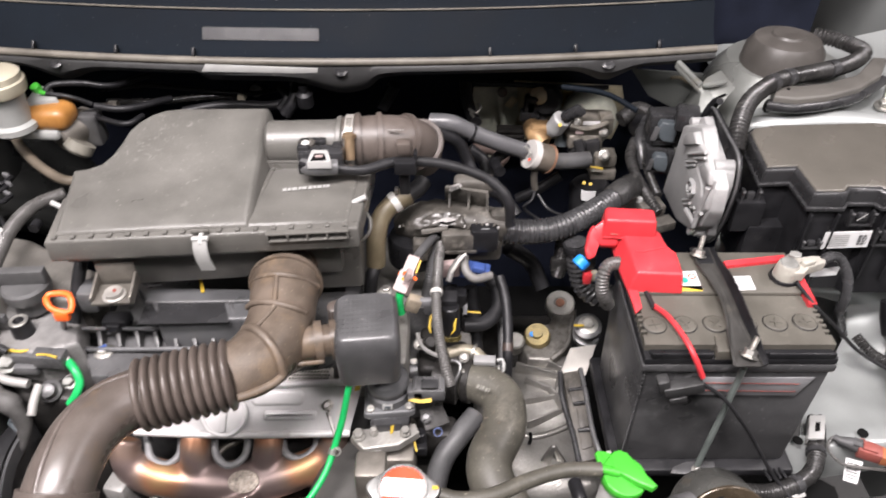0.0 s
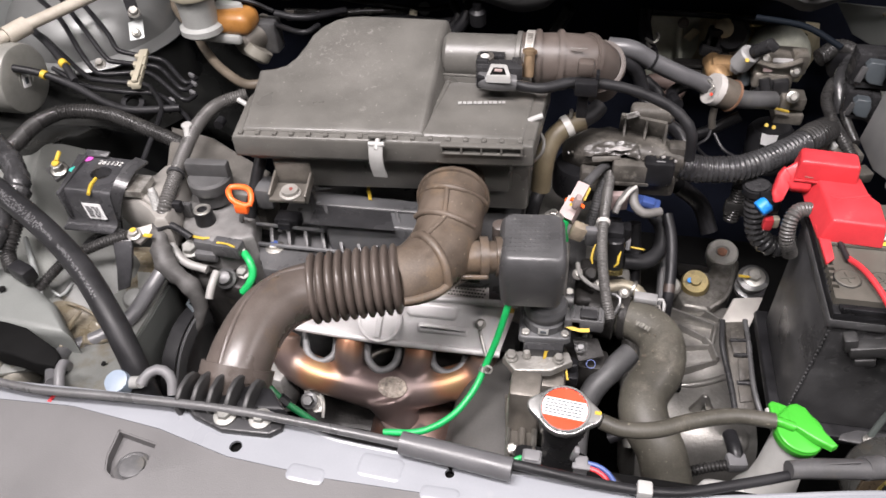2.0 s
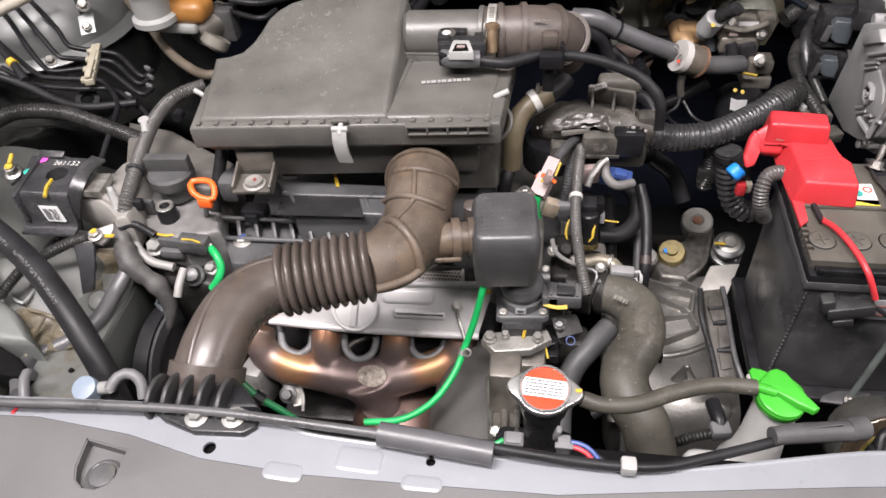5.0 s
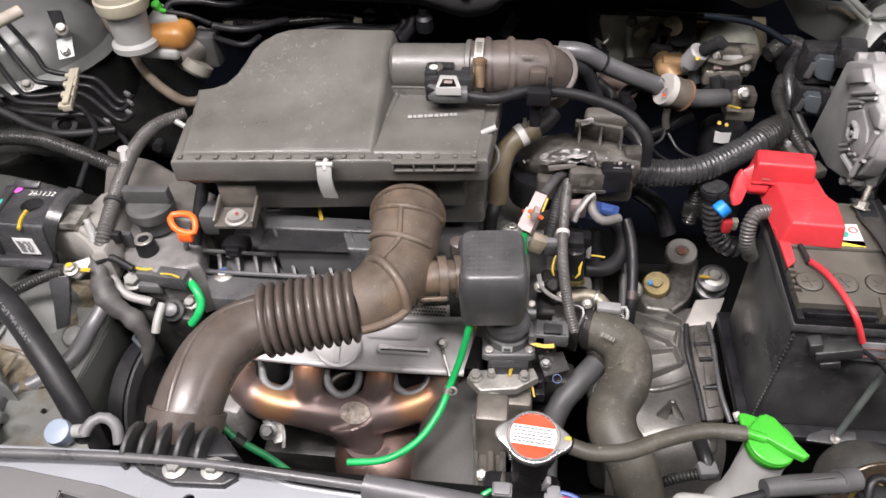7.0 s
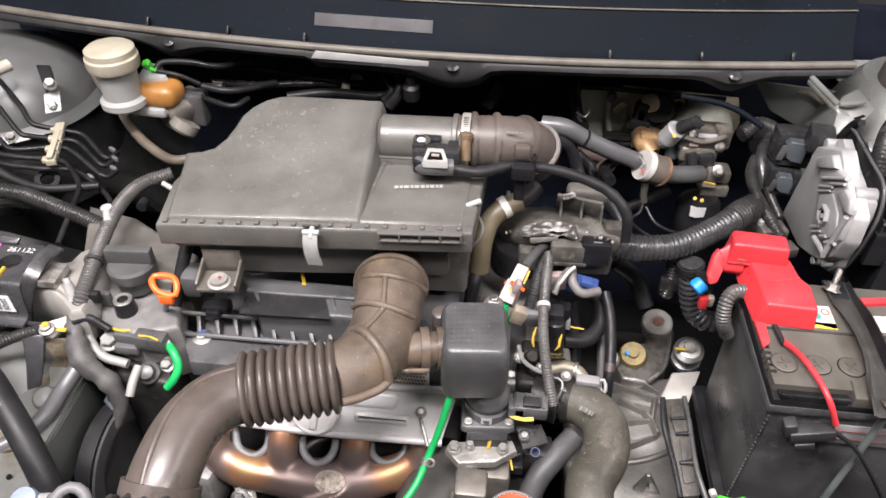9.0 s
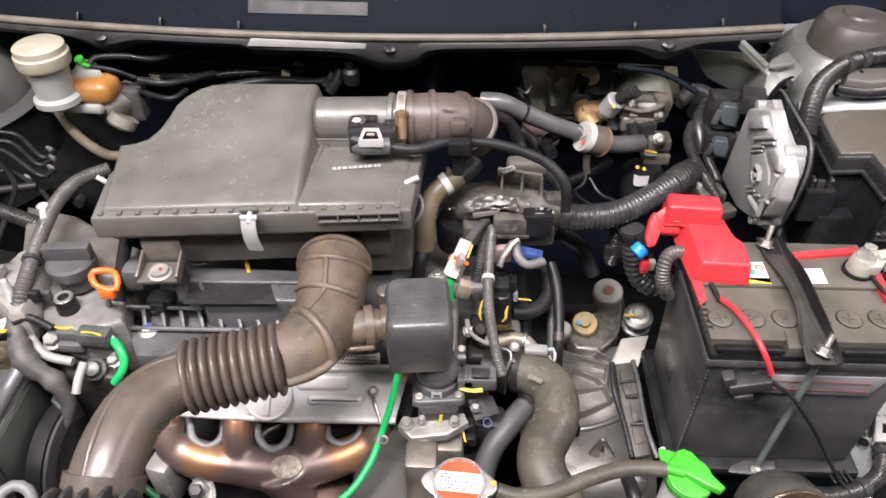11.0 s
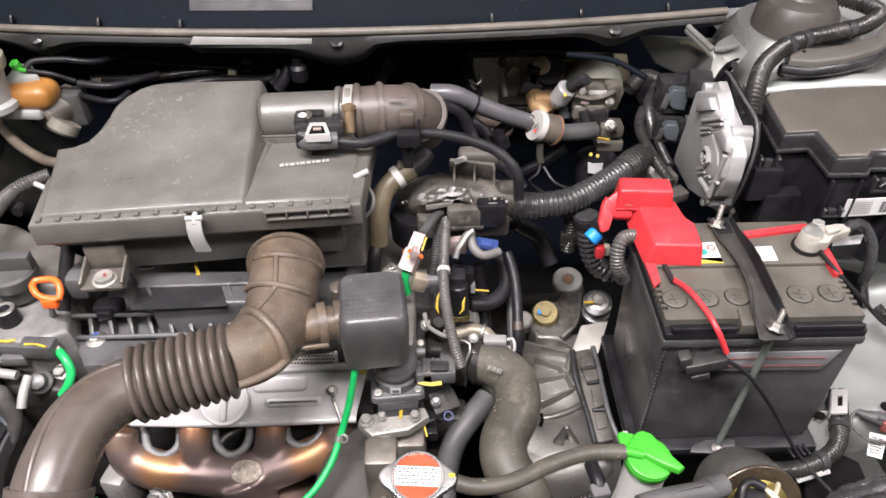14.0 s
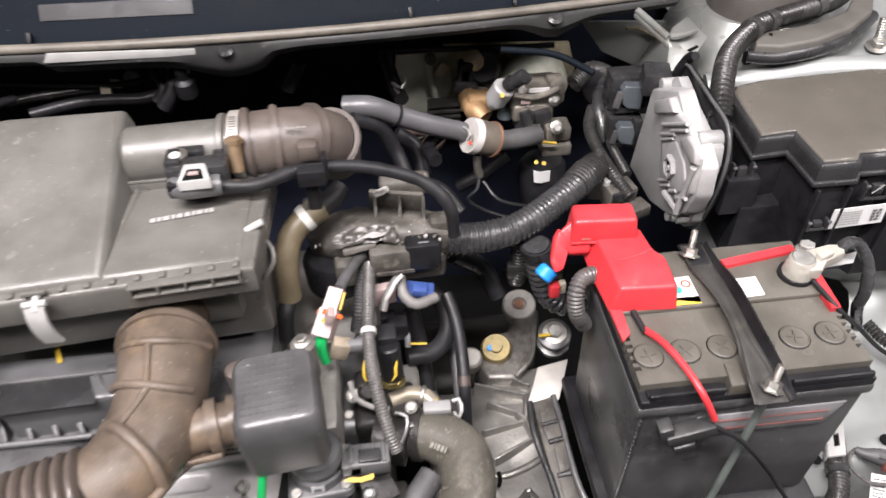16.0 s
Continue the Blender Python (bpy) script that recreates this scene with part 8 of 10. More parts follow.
for k in range(26):
    q = Vector((-0.050, 0.705, 0.872)).lerp(Vector((0.072, 0.673, 0.886)), k / 25)
    q.z += 0.006 * math.sin(math.pi * min(1.0, k / 10) / 2)
    part("dirt_crumb", box(rng.uniform(0.0015, 0.006), rng.uniform(0.0015, 0.004), 0.003, offset(q, rng.uniform(-0.004, 0.004), rng.uniform(-0.010, 0.008), 0), bev=0.0006, rz=rng.uniform(0, 90), rx=rng.uniform(-30, 30)), HARNESS if k % 3 else TORN, hb)
cl = thing("main_loom", "thick shiny black corrugated wiring loom", "wiring loom", (0.15, 0.72, 0.84), "wiring looms")
cpth = [(0.074, 0.699, 0.865), (0.101, 0.698, 0.862), (0.145, 0.707, 0.862), (0.186, 0.733, 0.864), (0.225, 0.763, 0.868), (0.248, 0.788, 0.866)]
part("conduit", tube(cpth, [0.018, 0.0165, 0.0155, 0.0155, 0.0160, 0.0160], 24, ripple=0.0018, pitch=0.0058), TAPE, cl)
part("end_sleeve", tube([(0.218, 0.758, 0.868), (0.236, 0.776, 0.868), (0.254, 0.796, 0.864)], [0.0165, 0.0175, 0.0165], 20, ripple=0.0008, pitch=0.005), CONDUIT, cl)

# tan breather hose
tn = thing("breather_hose", "tan rubber breather hose with a spring clamp", "hose", (-0.06, 0.69, 0.84))
tp = [(-0.082, 0.662, 0.840), (-0.080, 0.670, 0.875), (-0.074, 0.684, 0.895), (-0.059, 0.696, 0.908), (-0.040, 0.704, 0.914)]
part("hose", tube(tp, 0.0118, 18), mat("olive_tan_hose", (0.115, 0.094, 0.058), 0.5, vary=0.3, scale=25, stain=(0.08, 0.066, 0.045), stain_scale=25, stain_at=0.58), tn)
part("clamp", band(tp, 0.0118, 0.008, 0.84, 0.0015, 18), WHITE, tn, "pale spring clamp")
part("clamp_ear", box(0.004, 0.008, 0.008, (-0.055, 0.695, 0.927), bev=0.001), STEEL, tn)
part("spigot", tube([(-0.048, 0.700, 0.912), (-0.031, 0.712, 0.918), (-0.024, 0.722, 0.922)], 0.0105, 16), RUBBER, tn)
part("lower_hose", tube([(-0.082, 0.662, 0.840), (-0.087, 0.648, 0.830), (-0.090, 0.646, 0.800)], 0.008, 14), RUBBER, tn)

# sensor harness over the outlet hose
sh = thing("sensor_harness", "black sensor lead running over the outlet hose", "wiring loom", (-0.02, 0.72, 0.95), "wiring looms")
sp = [(-0.118, 0.666, 0.977), (-0.088, 0.666, 0.975), (-0.059, 0.681, 0.975), (-0.029, 0.688, 0.972), (0.009, 0.690, 0.965), (0.051, 0.685, 0.950), (0.074, 0.673, 0.930), (0.079, 0.670, 0.895)]
part("lead", tube(sp, 0.0060, 14, wobble=0.16), RUBBER, sh)
part("clip", merge(box(0.024, 0.012, 0.016, (-0.042, 0.671, 0.976), bev=0.002), box(0.004, 0.012, 0.024, (-0.031, 0.681, 0.978), bev=0.001)), BLACK, sh)
part("clip_leg", box(0.012, 0.008, 0.04, (-0.044, 0.678, 0.955), bev=0.002), BLACK, sh)

# grey hose with check valve
gh = thing("vacuum_hose", "thick grey rubber vacuum hose with a round valve", "hose", (0.06, 0.85, 0.88), "engine hoses")
gp = [(-0.017, 0.859, 0.925), (0.012, 0.854, 0.925), (0.042, 0.862, 0.905), (0.081, 0.868, 0.885), (0.119, 0.877, 0.866)]
part("hose", tube(gp, 0.0116, 20), GREYRUBBER, gh)
part("joint", band(gp, 0.0121, 0.003, 0.42, 0.0008, 20), BLACK, gh)
part("clip", tube([(0.114, 0.860, 0.885), (0.121, 0.851, 0.882), (0.117, 0.848, 0.875)], 0.0022, 8), STEEL, gh)
va = (0.124, 0.867, 0.868)
vb = offset(va, 0.85, 0.25, -0.42)
valve = part("check_valve", lathe([(0, -0.003), (0.0205, -0.003), (0.0215, 0.002), (0.0215, 0.006), (0, 0.006)], axis(va, vb), 32), mat("off_white_valve", (0.40, 0.385, 0.365), 0.45, vary=0.12, scale=30), gh, "white valve disc")
part("valve_body", lathe([(0.0200, 0.006), (0.0205, 0.010), (0.0200, 0.030), (0, 0.030)], axis(va, vb), 32), mat("brown_grey_drum", (0.085, 0.072, 0.058), 0.4, vary=0.3, scale=30), valve, "brown-grey valve drum")
part("valve_rim", lathe([(0.019, 0.029), (0.0215, 0.029), (0.0215, 0.032), (0.017, 0.034), (0, 0.034)], axis(va, vb), 32), mat("copper_rim", (0.30, 0.17, 0.11), 0.4, metal=0.6, vary=0.2, scale=40), valve, "copper-coloured rim")
part("paint_dot", disc(0.002, 0.0006, (0.120, 0.847, 0.872), offset(va, -0.5, -0.5, 0.5)), ORANGERED, valve)
part("tail_hose", tube([(0.149, 0.885, 0.846), (0.177, 0.895, 0.838), (0.216, 0.915, 0.828)], 0.0125, 16), DUSTHOSE, gh)
part("dropper", tube([(0.131, 0.862, 0.845), (0.132, 0.864, 0.825), (0.135, 0.865, 0.810)], 0.005, 10), BROWNSTEEL, gh)
part("thin_pipe", tube([(0.135, 0.868, 0.810), (0.130, 0.852, 0.800), (0.118, 0.846, 0.790), (0.140, 0.846, 0.770), (0.172, 0.838, 0.760)], 0.0022, 8), BLACK, gh)
part("thin_pipe", tube([(0.140, 0.866, 0.800), (0.158, 0.845, 0.785), (0.204, 0.843, 0.770)], 0.0022, 8), BLACK, gh)
for pts, r in (([(-0.010, 0.839, 0.920), (0.019, 0.850, 0.900), (0.034, 0.849, 0.870), (0.048, 0.826, 0.840)], 0.0085), ([(0.079, 0.835, 0.860), (0.074, 0.871, 0.855), (0.097, 0.907, 0.850)], 0.008), ([(0.179, 0.914, 0.800), (0.147, 0.908, 0.780), (0.115, 0.909, 0.760)], 0.008), ([(0.039, 0.926, 0.840), (0.063, 0.919, 0.820), (0.069, 0.883, 0.800)], 0.010), ([(0.087, 0.743, 0.800), (0.120, 0.747, 0.770), (0.137, 0.728, 0.740)], 0.011), ([(0.041, 0.802, 0.860), (0.079, 0.808, 0.840), (0.101, 0.787, 0.820)], 0.009)):
    solo("rubber_hose", tube(pts, r, 14), BLACK, "black rubber hose behind the engine", "hose", "engine hoses")

# ---- gearbox and right engine mount ----
gear = thing("gearbox", "dull grey cast aluminium gearbox housing with ribs", "gearbox", (0.12, 0.6, 0.4))
CASE = mat("gear_case_alloy", (0.27, 0.262, 0.245), 0.42, metal=0.75, vary=0.25, scale=14, stain=(0.16, 0.145, 0.12), stain_scale=20, stain_at=0.60, grain=260, bump=0.5)
crown = [
    [(0.060, 0.700, 0.600), (0.085, 0.700, 0.600), (0.120, 0.706, 0.605), (0.160, 0.712, 0.612), (0.200, 0.716, 0.615)],
    [(0.060, 0.665, 0.610), (0.085, 0.662, 0.612), (0.125, 0.662, 0.616), (0.160, 0.668, 0.618), (0.200, 0.670, 0.620)],
    [(0.055, 0.620, 0.612), (0.085, 0.618, 0.614), (0.125, 0.620, 0.614), (0.160, 0.622, 0.618), (0.200, 0.625, 0.620)],
    [(0.055, 0.575, 0.608), (0.090, 0.572, 0.610), (0.130, 0.578, 0.608), (0.165, 0.592, 0.612), (0.200, 0.600, 0.612)],
    [(0.060, 0.545, 0.598), (0.095, 0.540, 0.602), (0.135, 0.546, 0.606), (0.170, 0.560, 0.608), (0.205, 0.570, 0.606)],
    [(0.065, 0.515, 0.580), (0.100, 0.510, 0.590), (0.140, 0.515, 0.600), (0.175, 0.525, 0.600), (0.210, 0.540, 0.595)],
    [(0.070, 0.490, 0.545), (0.105, 0.488, 0.560), (0.145, 0.492, 0.570), (0.180, 0.500, 0.570), (0.215, 0.515, 0.565)],
    [(0.075, 0.480, 0.480), (0.110, 0.478, 0.480), (0.150, 0.482, 0.480), (0.185, 0.490, 0.480), (0.220, 0.505, 0.480)]]
part("upper_case", smooth_sheet(crown, 0.006, 5), CASE, gear, "stained cast upper case")
part("inner_case", box(0.15, 0.20, 0.14, (0.130, 0.605, 0.530), bev=0.02, seg=3), CASE, gear)
hub = (0.163, 0.613, 0.626)
for a, b in (((0.106, 0.692, 0.622), (0.165, 0.67, 0.626)), ((0.117, 0.666, 0.62), (0.149, 0.648, 0.624)), ((0.106, 0.628, 0.618), (0.159, 0.636, 0.624)), ((0.113, 0.591, 0.614), hub), ((0.149, 0.647, 0.625), (0.159, 0.633, 0.625)), ((0.165, 0.669, 0.627), (0.157, 0.634, 0.626)), ((0.157, 0.634, 0.626), hub), ((0.142, 0.704, 0.62), (0.171, 0.684, 0.624))):
    a, b = Vector(a), Vector(b)
    n = Vector((a.y - b.y, b.x - a.x, 0)).normalized() * 0.0022
    part("web", stack([([(q + s * n * k).to_2d()[:] for q, s in ((a, -1), (b, -1), (b, 1), (a, 1))], z) for k, z in ((1.8, min(a.z, b.z) - 0.02), (1.6, min(a.z, b.z) - 0.004), (0.7, (a.z + b.z) / 2 + 0.004))], None, 0.0008), CASE, gear)
part("ledge", tube([(0.098, 0.584, 0.606), (0.121, 0.577, 0.608), (0.151, 0.584, 0.61), (0.174, 0.595, 0.612)], 0.0045, 10), CASE, gear)
part("ledge", tube([(0.096, 0.54, 0.585), (0.138, 0.537, 0.588), (0.175, 0.542, 0.592)], 0.0050, 10), CASE, gear)
part("mark", tube([(0.116, 0.578, 0.616), (0.116, 0.569, 0.616), (0.113, 0.561, 0.616)], 0.0022, 8), VOID, gear)
for p, q in (((0.138, 0.539, 0.64), (0.131, 0.54, 0.606)), ((0.139, 0.539, 0.64), (0.152, 0.541, 0.606))):
    part("fin", plate([p, offset(p, 0.004), offset(q, 0.008, -0.004), offset(q, -0.004, 0.0)], 0.005, 0.001), CASE, gear)
p = (0.084, 0.541, 0.62)
part("bolt", hexbolt(p, offset(p, -0.2, -0.7, 0.5), 0.0062, 0.010, 1.5), DARKSTEEL, gear)
part("bell_flange", tube([(0.052, 0.715, 0.605), (0.052, 0.66, 0.618), (0.050, 0.60, 0.618), (0.052, 0.54, 0.602), (0.06, 0.50, 0.57)], 0.009, 12), CASE, gear)
part("rear_casting", box(0.18, 0.14, 0.16, (0.12, 0.82, 0.46), bev=0.03, seg=4), OILED, gear)
part("lower_case", box(0.16, 0.10, 0.10, (0.12, 0.44, 0.46), bev=0.02, seg=3), OILED, gear)

mnt = thing("gearbox_mount", "cast gearbox mount bracket with large bolts", "engine mount", (0.19, 0.76, 0.6))
q1, q2, q3 = (0.183, 0.808, 0.632), (0.139, 0.733, 0.640), (0.207, 0.720, 0.672)
part("bracket", slab([(0.173, 0.799), (0.208, 0.802), (0.205, 0.778), (0.188, 0.727), (0.158, 0.693), (0.123, 0.698), (0.114, 0.732), (0.144, 0.766), (0.162, 0.771)], 0.585, 0.628, 0.006, 3), GEARALU, mnt)
part("rib", tube([(0.199, 0.781, 0.630), (0.182, 0.722, 0.632), (0.157, 0.695, 0.630)], 0.0035, 8), GEARALU, mnt)
part("washer", lathe([(0.019, -0.030), (0.019, -0.012), (0.0225, -0.010), (0.0225, 0.001), (0.0205, 0.003), (0.010, 0.0035), (0.008, 0.001), (0, 0.001)], axis(q1, offset(q1, -0.1, -0.3, 1)), 32), DULLALU, mnt, "wide round washer")
part("rust_spot", disc(0.007, 0.0022, offset(q1, 0, 0, 0.0012), offset(q1, -0.1, -0.3, 1)), mat("rusted_steel", (0.14, 0.062, 0.036), 0.6, vary=0.4, scale=120), mnt)
part("yellow_cap", lathe([(0.019, -0.02), (0.0195, -0.002), (0.017, 0.004), (0.008, 0.004), (0.007, 0.009), (0, 0.009)], axis(q2, offset(q2, -0.1, -0.4, 1)), 28), mat("dull_yellow_cap", (0.22, 0.175, 0.075), 0.5, metal=0.3, vary=0.4, scale=50, stain=(0.09, 0.075, 0.045), stain_scale=60, stain_at=0.55), mnt, "yellow zinc plug with a blue dab")
part("blue_dab", disc(0.004, 0.001, offset(q2, -0.008, -0.003, 0.006), offset(q2, -0.1, -0.4, 1)), SKYBLUE, mnt)
part("round_plug", lathe([(0.014, -0.02), (0.014, 0), (0.011, 0.003), (0, 0.003)], axis((0.106, 0.722, 0.640), offset((0.106, 0.722, 0.640), 0, -0.3, 1)), 24), DULLALU, mnt)
part("bush", merge(lathe([(0.020, -0.03), (0.020, -0.022), (0.014, -0.02), (0.014, -0.008), (0.0200, -0.006), (0.0200, 0.001), (0.014, 0.004), (0, 0.004)], axis(q3, offset(q3, -0.1, -0.3, 1)), 28)), DARKSTEEL, mnt, "black rubber bush")
part("bolt", hexbolt(offset(q3, 0, -0.001, 0.004), offset(q3, -0.1, -0.3, 1), 0.009, 0.008, 1.6), STEEL, mnt, "bright flange bolt")
part("paint_mark", box(0.014, 0.004, 0.001, offset((0.192, 0.711, 0.683), 0, 0, 0), bev=0), YELLOW, mnt)

arm = thing("battery_stay", "pale pressed stay under the battery", "bracket", (0.2, 0.62, 0.68))
part("arm", plate([(0.170, 0.653, 0.700), (0.206, 0.660, 0.700), (0.187, 0.616, 0.690), (0.161, 0.591, 0.680), (0.152, 0.618, 0.685)], 0.004, 0.001), OFFGREY, arm)
st = part("support_rail", plate([(0.151, 0.601, 0.712), (0.179, 0.607, 0.712), (0.182, 0.489, 0.69), (0.16, 0.484, 0.69), (0.154, 0.543, 0.704)], 0.012, 0.003), HARNESS, arm, "black support rail with deep pockets")
part("rail_edge", tube([(0.148, 0.598, 0.716), (0.146, 0.568, 0.712), (0.149, 0.546, 0.706), (0.154, 0.518, 0.7), (0.158, 0.482, 0.692)], 0.0034, 10), SATIN, st)
part("rail_edge", tube([(0.174, 0.603, 0.716), (0.176, 0.57, 0.712), (0.177, 0.544, 0.706), (0.179, 0.512, 0.7), (0.186, 0.483, 0.692)], 0.0030, 10), VCOVER, st)
for pts, h in (([(0.157, 0.591, 0.714), (0.172, 0.593, 0.714), (0.172, 0.576, 0.712), (0.156, 0.574, 0.712)], 0.0016), ([(0.156, 0.57, 0.712), (0.173, 0.573, 0.712), (0.173, 0.559, 0.709), (0.159, 0.556, 0.709)], 0.0016), ([(0.163, 0.55, 0.708), (0.176, 0.553, 0.708), (0.176, 0.527, 0.702), (0.164, 0.523, 0.702)], 0.0016), ([(0.162, 0.516, 0.701), (0.175, 0.517, 0.701), (0.176, 0.501, 0.697), (0.163, 0.497, 0.697)], 0.0016)):
    part("pocket", plate(pts, h, 0.0004), HARNESS, st, "dusty pocket floor")
for a, b in (((0.155, 0.572, 0.712), (0.175, 0.575, 0.712)), ((0.159, 0.554, 0.708), (0.177, 0.557, 0.708)), ((0.161, 0.521, 0.7), (0.178, 0.523, 0.7))):
    part("rail_web", tube([a, b], 0.0024, 8), SATIN, st)
part("pale_edge", tube([(0.191, 0.490, 0.700), (0.192, 0.483, 0.700)], 0.004, 8), WHITE, arm)
for pts in ([(0.165, 0.694, 0.850), (0.172, 0.692, 0.810), (0.182, 0.688, 0.780), (0.201, 0.685, 0.765), (0.229, 0.690, 0.765)],):
    lm = thing("starter_loom", "black taped loom with a grey clip beside the battery", "wiring loom", (0.2, 0.7, 0.78), "wiring looms")
    part("loom", tube(pts, 0.0135, 16, ripple=0.002, pitch=0.008), TAPE, lm)
    part("collar", band(pts, 0.014, 0.008, 0.05, 0.002, 16), RUBBER, lm)
part("clip", merge(box(0.026, 0.012, 0.020, (0.153, 0.710, 0.800), bev=0.003), tube([(0.154, 0.717, 0.830), (0.154, 0.713, 0.800), (0.152, 0.710, 0.780)], 0.010, 12, ripple=0.0012, pitch=0.004)), CONDUIT, lm, "grey plastic clip")
tc = thing("terminal_lead", "corrugated battery lead with blue plug", "wiring loom", (0.2, 0.58, 0.86), "wiring looms")
part("conduit", tube([(0.204, 0.610, 0.888), (0.185, 0.602, 0.892), (0.177, 0.593, 0.885), (0.178, 0.587, 0.865), (0.189, 0.593, 0.840)], 0.0080, 14, ripple=0.0012, pitch=0.0034), GREYCONDUIT, tc)
part("blue_plug", merge(rod((0.159, 0.642, 0.855), (0.168, 0.647, 0.862), 0.0095, 16)), SKYBLUE, tc, "bright blue plug")
part("plug_body", box(0.022, 0.018, 0.02, (0.170, 0.652, 0.858), bev=0.003), BLACK, tc)
part("red_plug", box(0.010, 0.010, 0.016, (0.172, 0.639, 0.840), bev=0.002), RED, tc)
part("pale_plug", box(0.008, 0.008, 0.014, (0.180, 0.642, 0.840), bev=0.002), CREAM, tc)

# ---- firewall fittings ----
fp2 = thing("firewall_apron", "drab stamped apron and dark plugs on the firewall", "firewall plate", (0.15, 1.08, 0.82))
APRON = mat("grey_green_apron", (0.42, 0.43, 0.36), 0.5, metal=0.2, vary=0.35, scale=14, stain=(0.16, 0.13, 0.06), stain_scale=20, stain_at=0.6)
part("sheet", plate([(0.051, 1.085, 0.86), (0.123, 1.085, 0.86), (0.129, 1.085, 0.808), (0.103, 1.085, 0.727), (0.072, 1.085, 0.715), (0.046, 1.085, 0.787)], 0.004, 0.001), APRON, fp2, "grey-green stamped sheet")
part("fold", tube([(0.096, 1.078, 0.859), (0.098, 1.078, 0.823), (0.107, 1.078, 0.776), (0.102, 1.078, 0.732)], 0.005, 10), APRON, fp2)
part("tan_plate", plate([(0.114, 1.07, 0.851), (0.126, 1.07, 0.845), (0.113, 1.07, 0.827), (0.102, 1.07, 0.835)], 0.002, 0.0006), DRAB, fp2)
part("bolt", hexbolt((0.098, 1.075, 0.856), offset((0.098, 1.075, 0.856), 0, -1, 0.5), 0.006, 0.006, 1.4), BROWNSTEEL, fp2)
part("gold_tray", smooth_sheet([[(0.182, 1.085, 0.852), (0.21, 1.085, 0.851), (0.236, 1.085, 0.848)], [(0.179, 1.075, 0.843), (0.208, 1.075, 0.843), (0.233, 1.075, 0.841)], [(0.18, 1.06, 0.841), (0.206, 1.06, 0.837), (0.226, 1.06, 0.841)]], 0.003, 3), mat("yellow_passivate", (0.30, 0.235, 0.09), 0.35, metal=0.5, vary=0.4, scale=30, stain=(0.12, 0.10, 0.05), stain_scale=30, stain_at=0.55), fp2, "yellow passivated tray")
part("dome", lathe([(0.048, -0.03), (0.046, -0.004), (0.036, 0.008), (0.018, 0.014), (0, 0.015)], axis((0.242, 1.045, 0.831), offset((0.242, 1.045, 0.831), 0.05, -0.75, 0.65)), 32), APRON, fp2, "dull domed cover")
part("hole_plate", plate([(0.272, 1.09, 0.846), (0.3, 1.09, 0.841), (0.304, 1.09, 0.79), (0.287, 1.09, 0.782), (0.278, 1.09, 0.811)], 0.003, 0.001), DRAB, fp2)
for q in [(0.28, 1.086, 0.839), (0.283, 1.086, 0.816)]:
    part("plate_hole", disc(0.0045, 0.001, q, offset(q, 0, -1, 0.5), 14), VOID, fp2)
for q, sx, sz in (((0.142, 1.05, 0.845), 0.018, 0.022), ((0.138, 1.045, 0.83), 0.024, 0.016), ((0.149, 1.04, 0.825), 0.016, 0.020), ((0.156, 1.06, 0.853), 0.026, 0.014)):
    part("dark_plug", box(sx, 0.02, sz, q, bev=0.003, ry=8), SATIN, fp2, "small black plug")
part("round_cap", lathe([(0.0145, 0), (0.0145, 0.008), (0.012, 0.010), (0.004, 0.012), (0, 0.012)], axis((0.155, 1.055, 0.86), offset((0.155, 1.055, 0.86), 0, -1, 0.6)), 20), DRAB, fp2)
part("ribbed_block", merge(*[box(0.045, 0.02, 0.005, offset((0.111, 1.03, 0.813), 0, 0, -0.009 * k), bev=0.001) for k in range(4)]), OILED, fp2, "ribbed dark block")
part("rail", tube([(0.051, 1.07, 0.875), (0.128, 1.07, 0.872), (0.206, 1.07, 0.868), (0.27, 1.07, 0.867)], 0.004, 8), BLACK, fp2)
fw = thing("expansion_valve", "cast aluminium expansion valve block on the firewall", "valve", (0.2, 1.0, 0.82))
part("mount_plate", plate([(0.120, 1.112, 0.858), (0.304, 1.112, 0.847), (0.316, 1.108, 0.805), (0.298, 1.100, 0.752), (0.128, 1.100, 0.751)], 0.006, 0.001), DRAB, fw, "drab zinc mounting plate")
part("plate_rib", tube([(0.181, 1.100, 0.852), (0.184, 1.095, 0.803)], 0.004, 8), DRAB, fw)
part("plate_rib", tube([(0.269, 1.100, 0.848), (0.293, 1.095, 0.787)], 0.006, 8), DRAB, fw)
part("plate_hole", disc(0.004, 0.001, (0.284, 1.105, 0.831), offset((0.284, 1.105, 0.831), 0, -1, 0)), VOID, fw)
part("block", merge(box(0.066, 0.045, 0.030, (0.224, 0.990, 0.846), bev=0.005, seg=3), box(0.055, 0.04, 0.026, (0.222, 0.985, 0.827), bev=0.005, seg=3), box(0.022, 0.03, 0.03, (0.251, 0.980, 0.854), bev=0.004)), DIRTYCAST, fw, "cast aluminium block")
part("label", box(0.026, 0.0015, 0.006, (0.227, 0.966, 0.861), bev=0), LABEL, fw)
for p in ((0.202, 0.965, 0.863), (0.247, 0.963, 0.847), (0.253, 0.955, 0.812)):
    part("bolt", hexbolt(p, offset(p, 0, -1, 0.6), 0.005, 0.006), STEEL, fw)
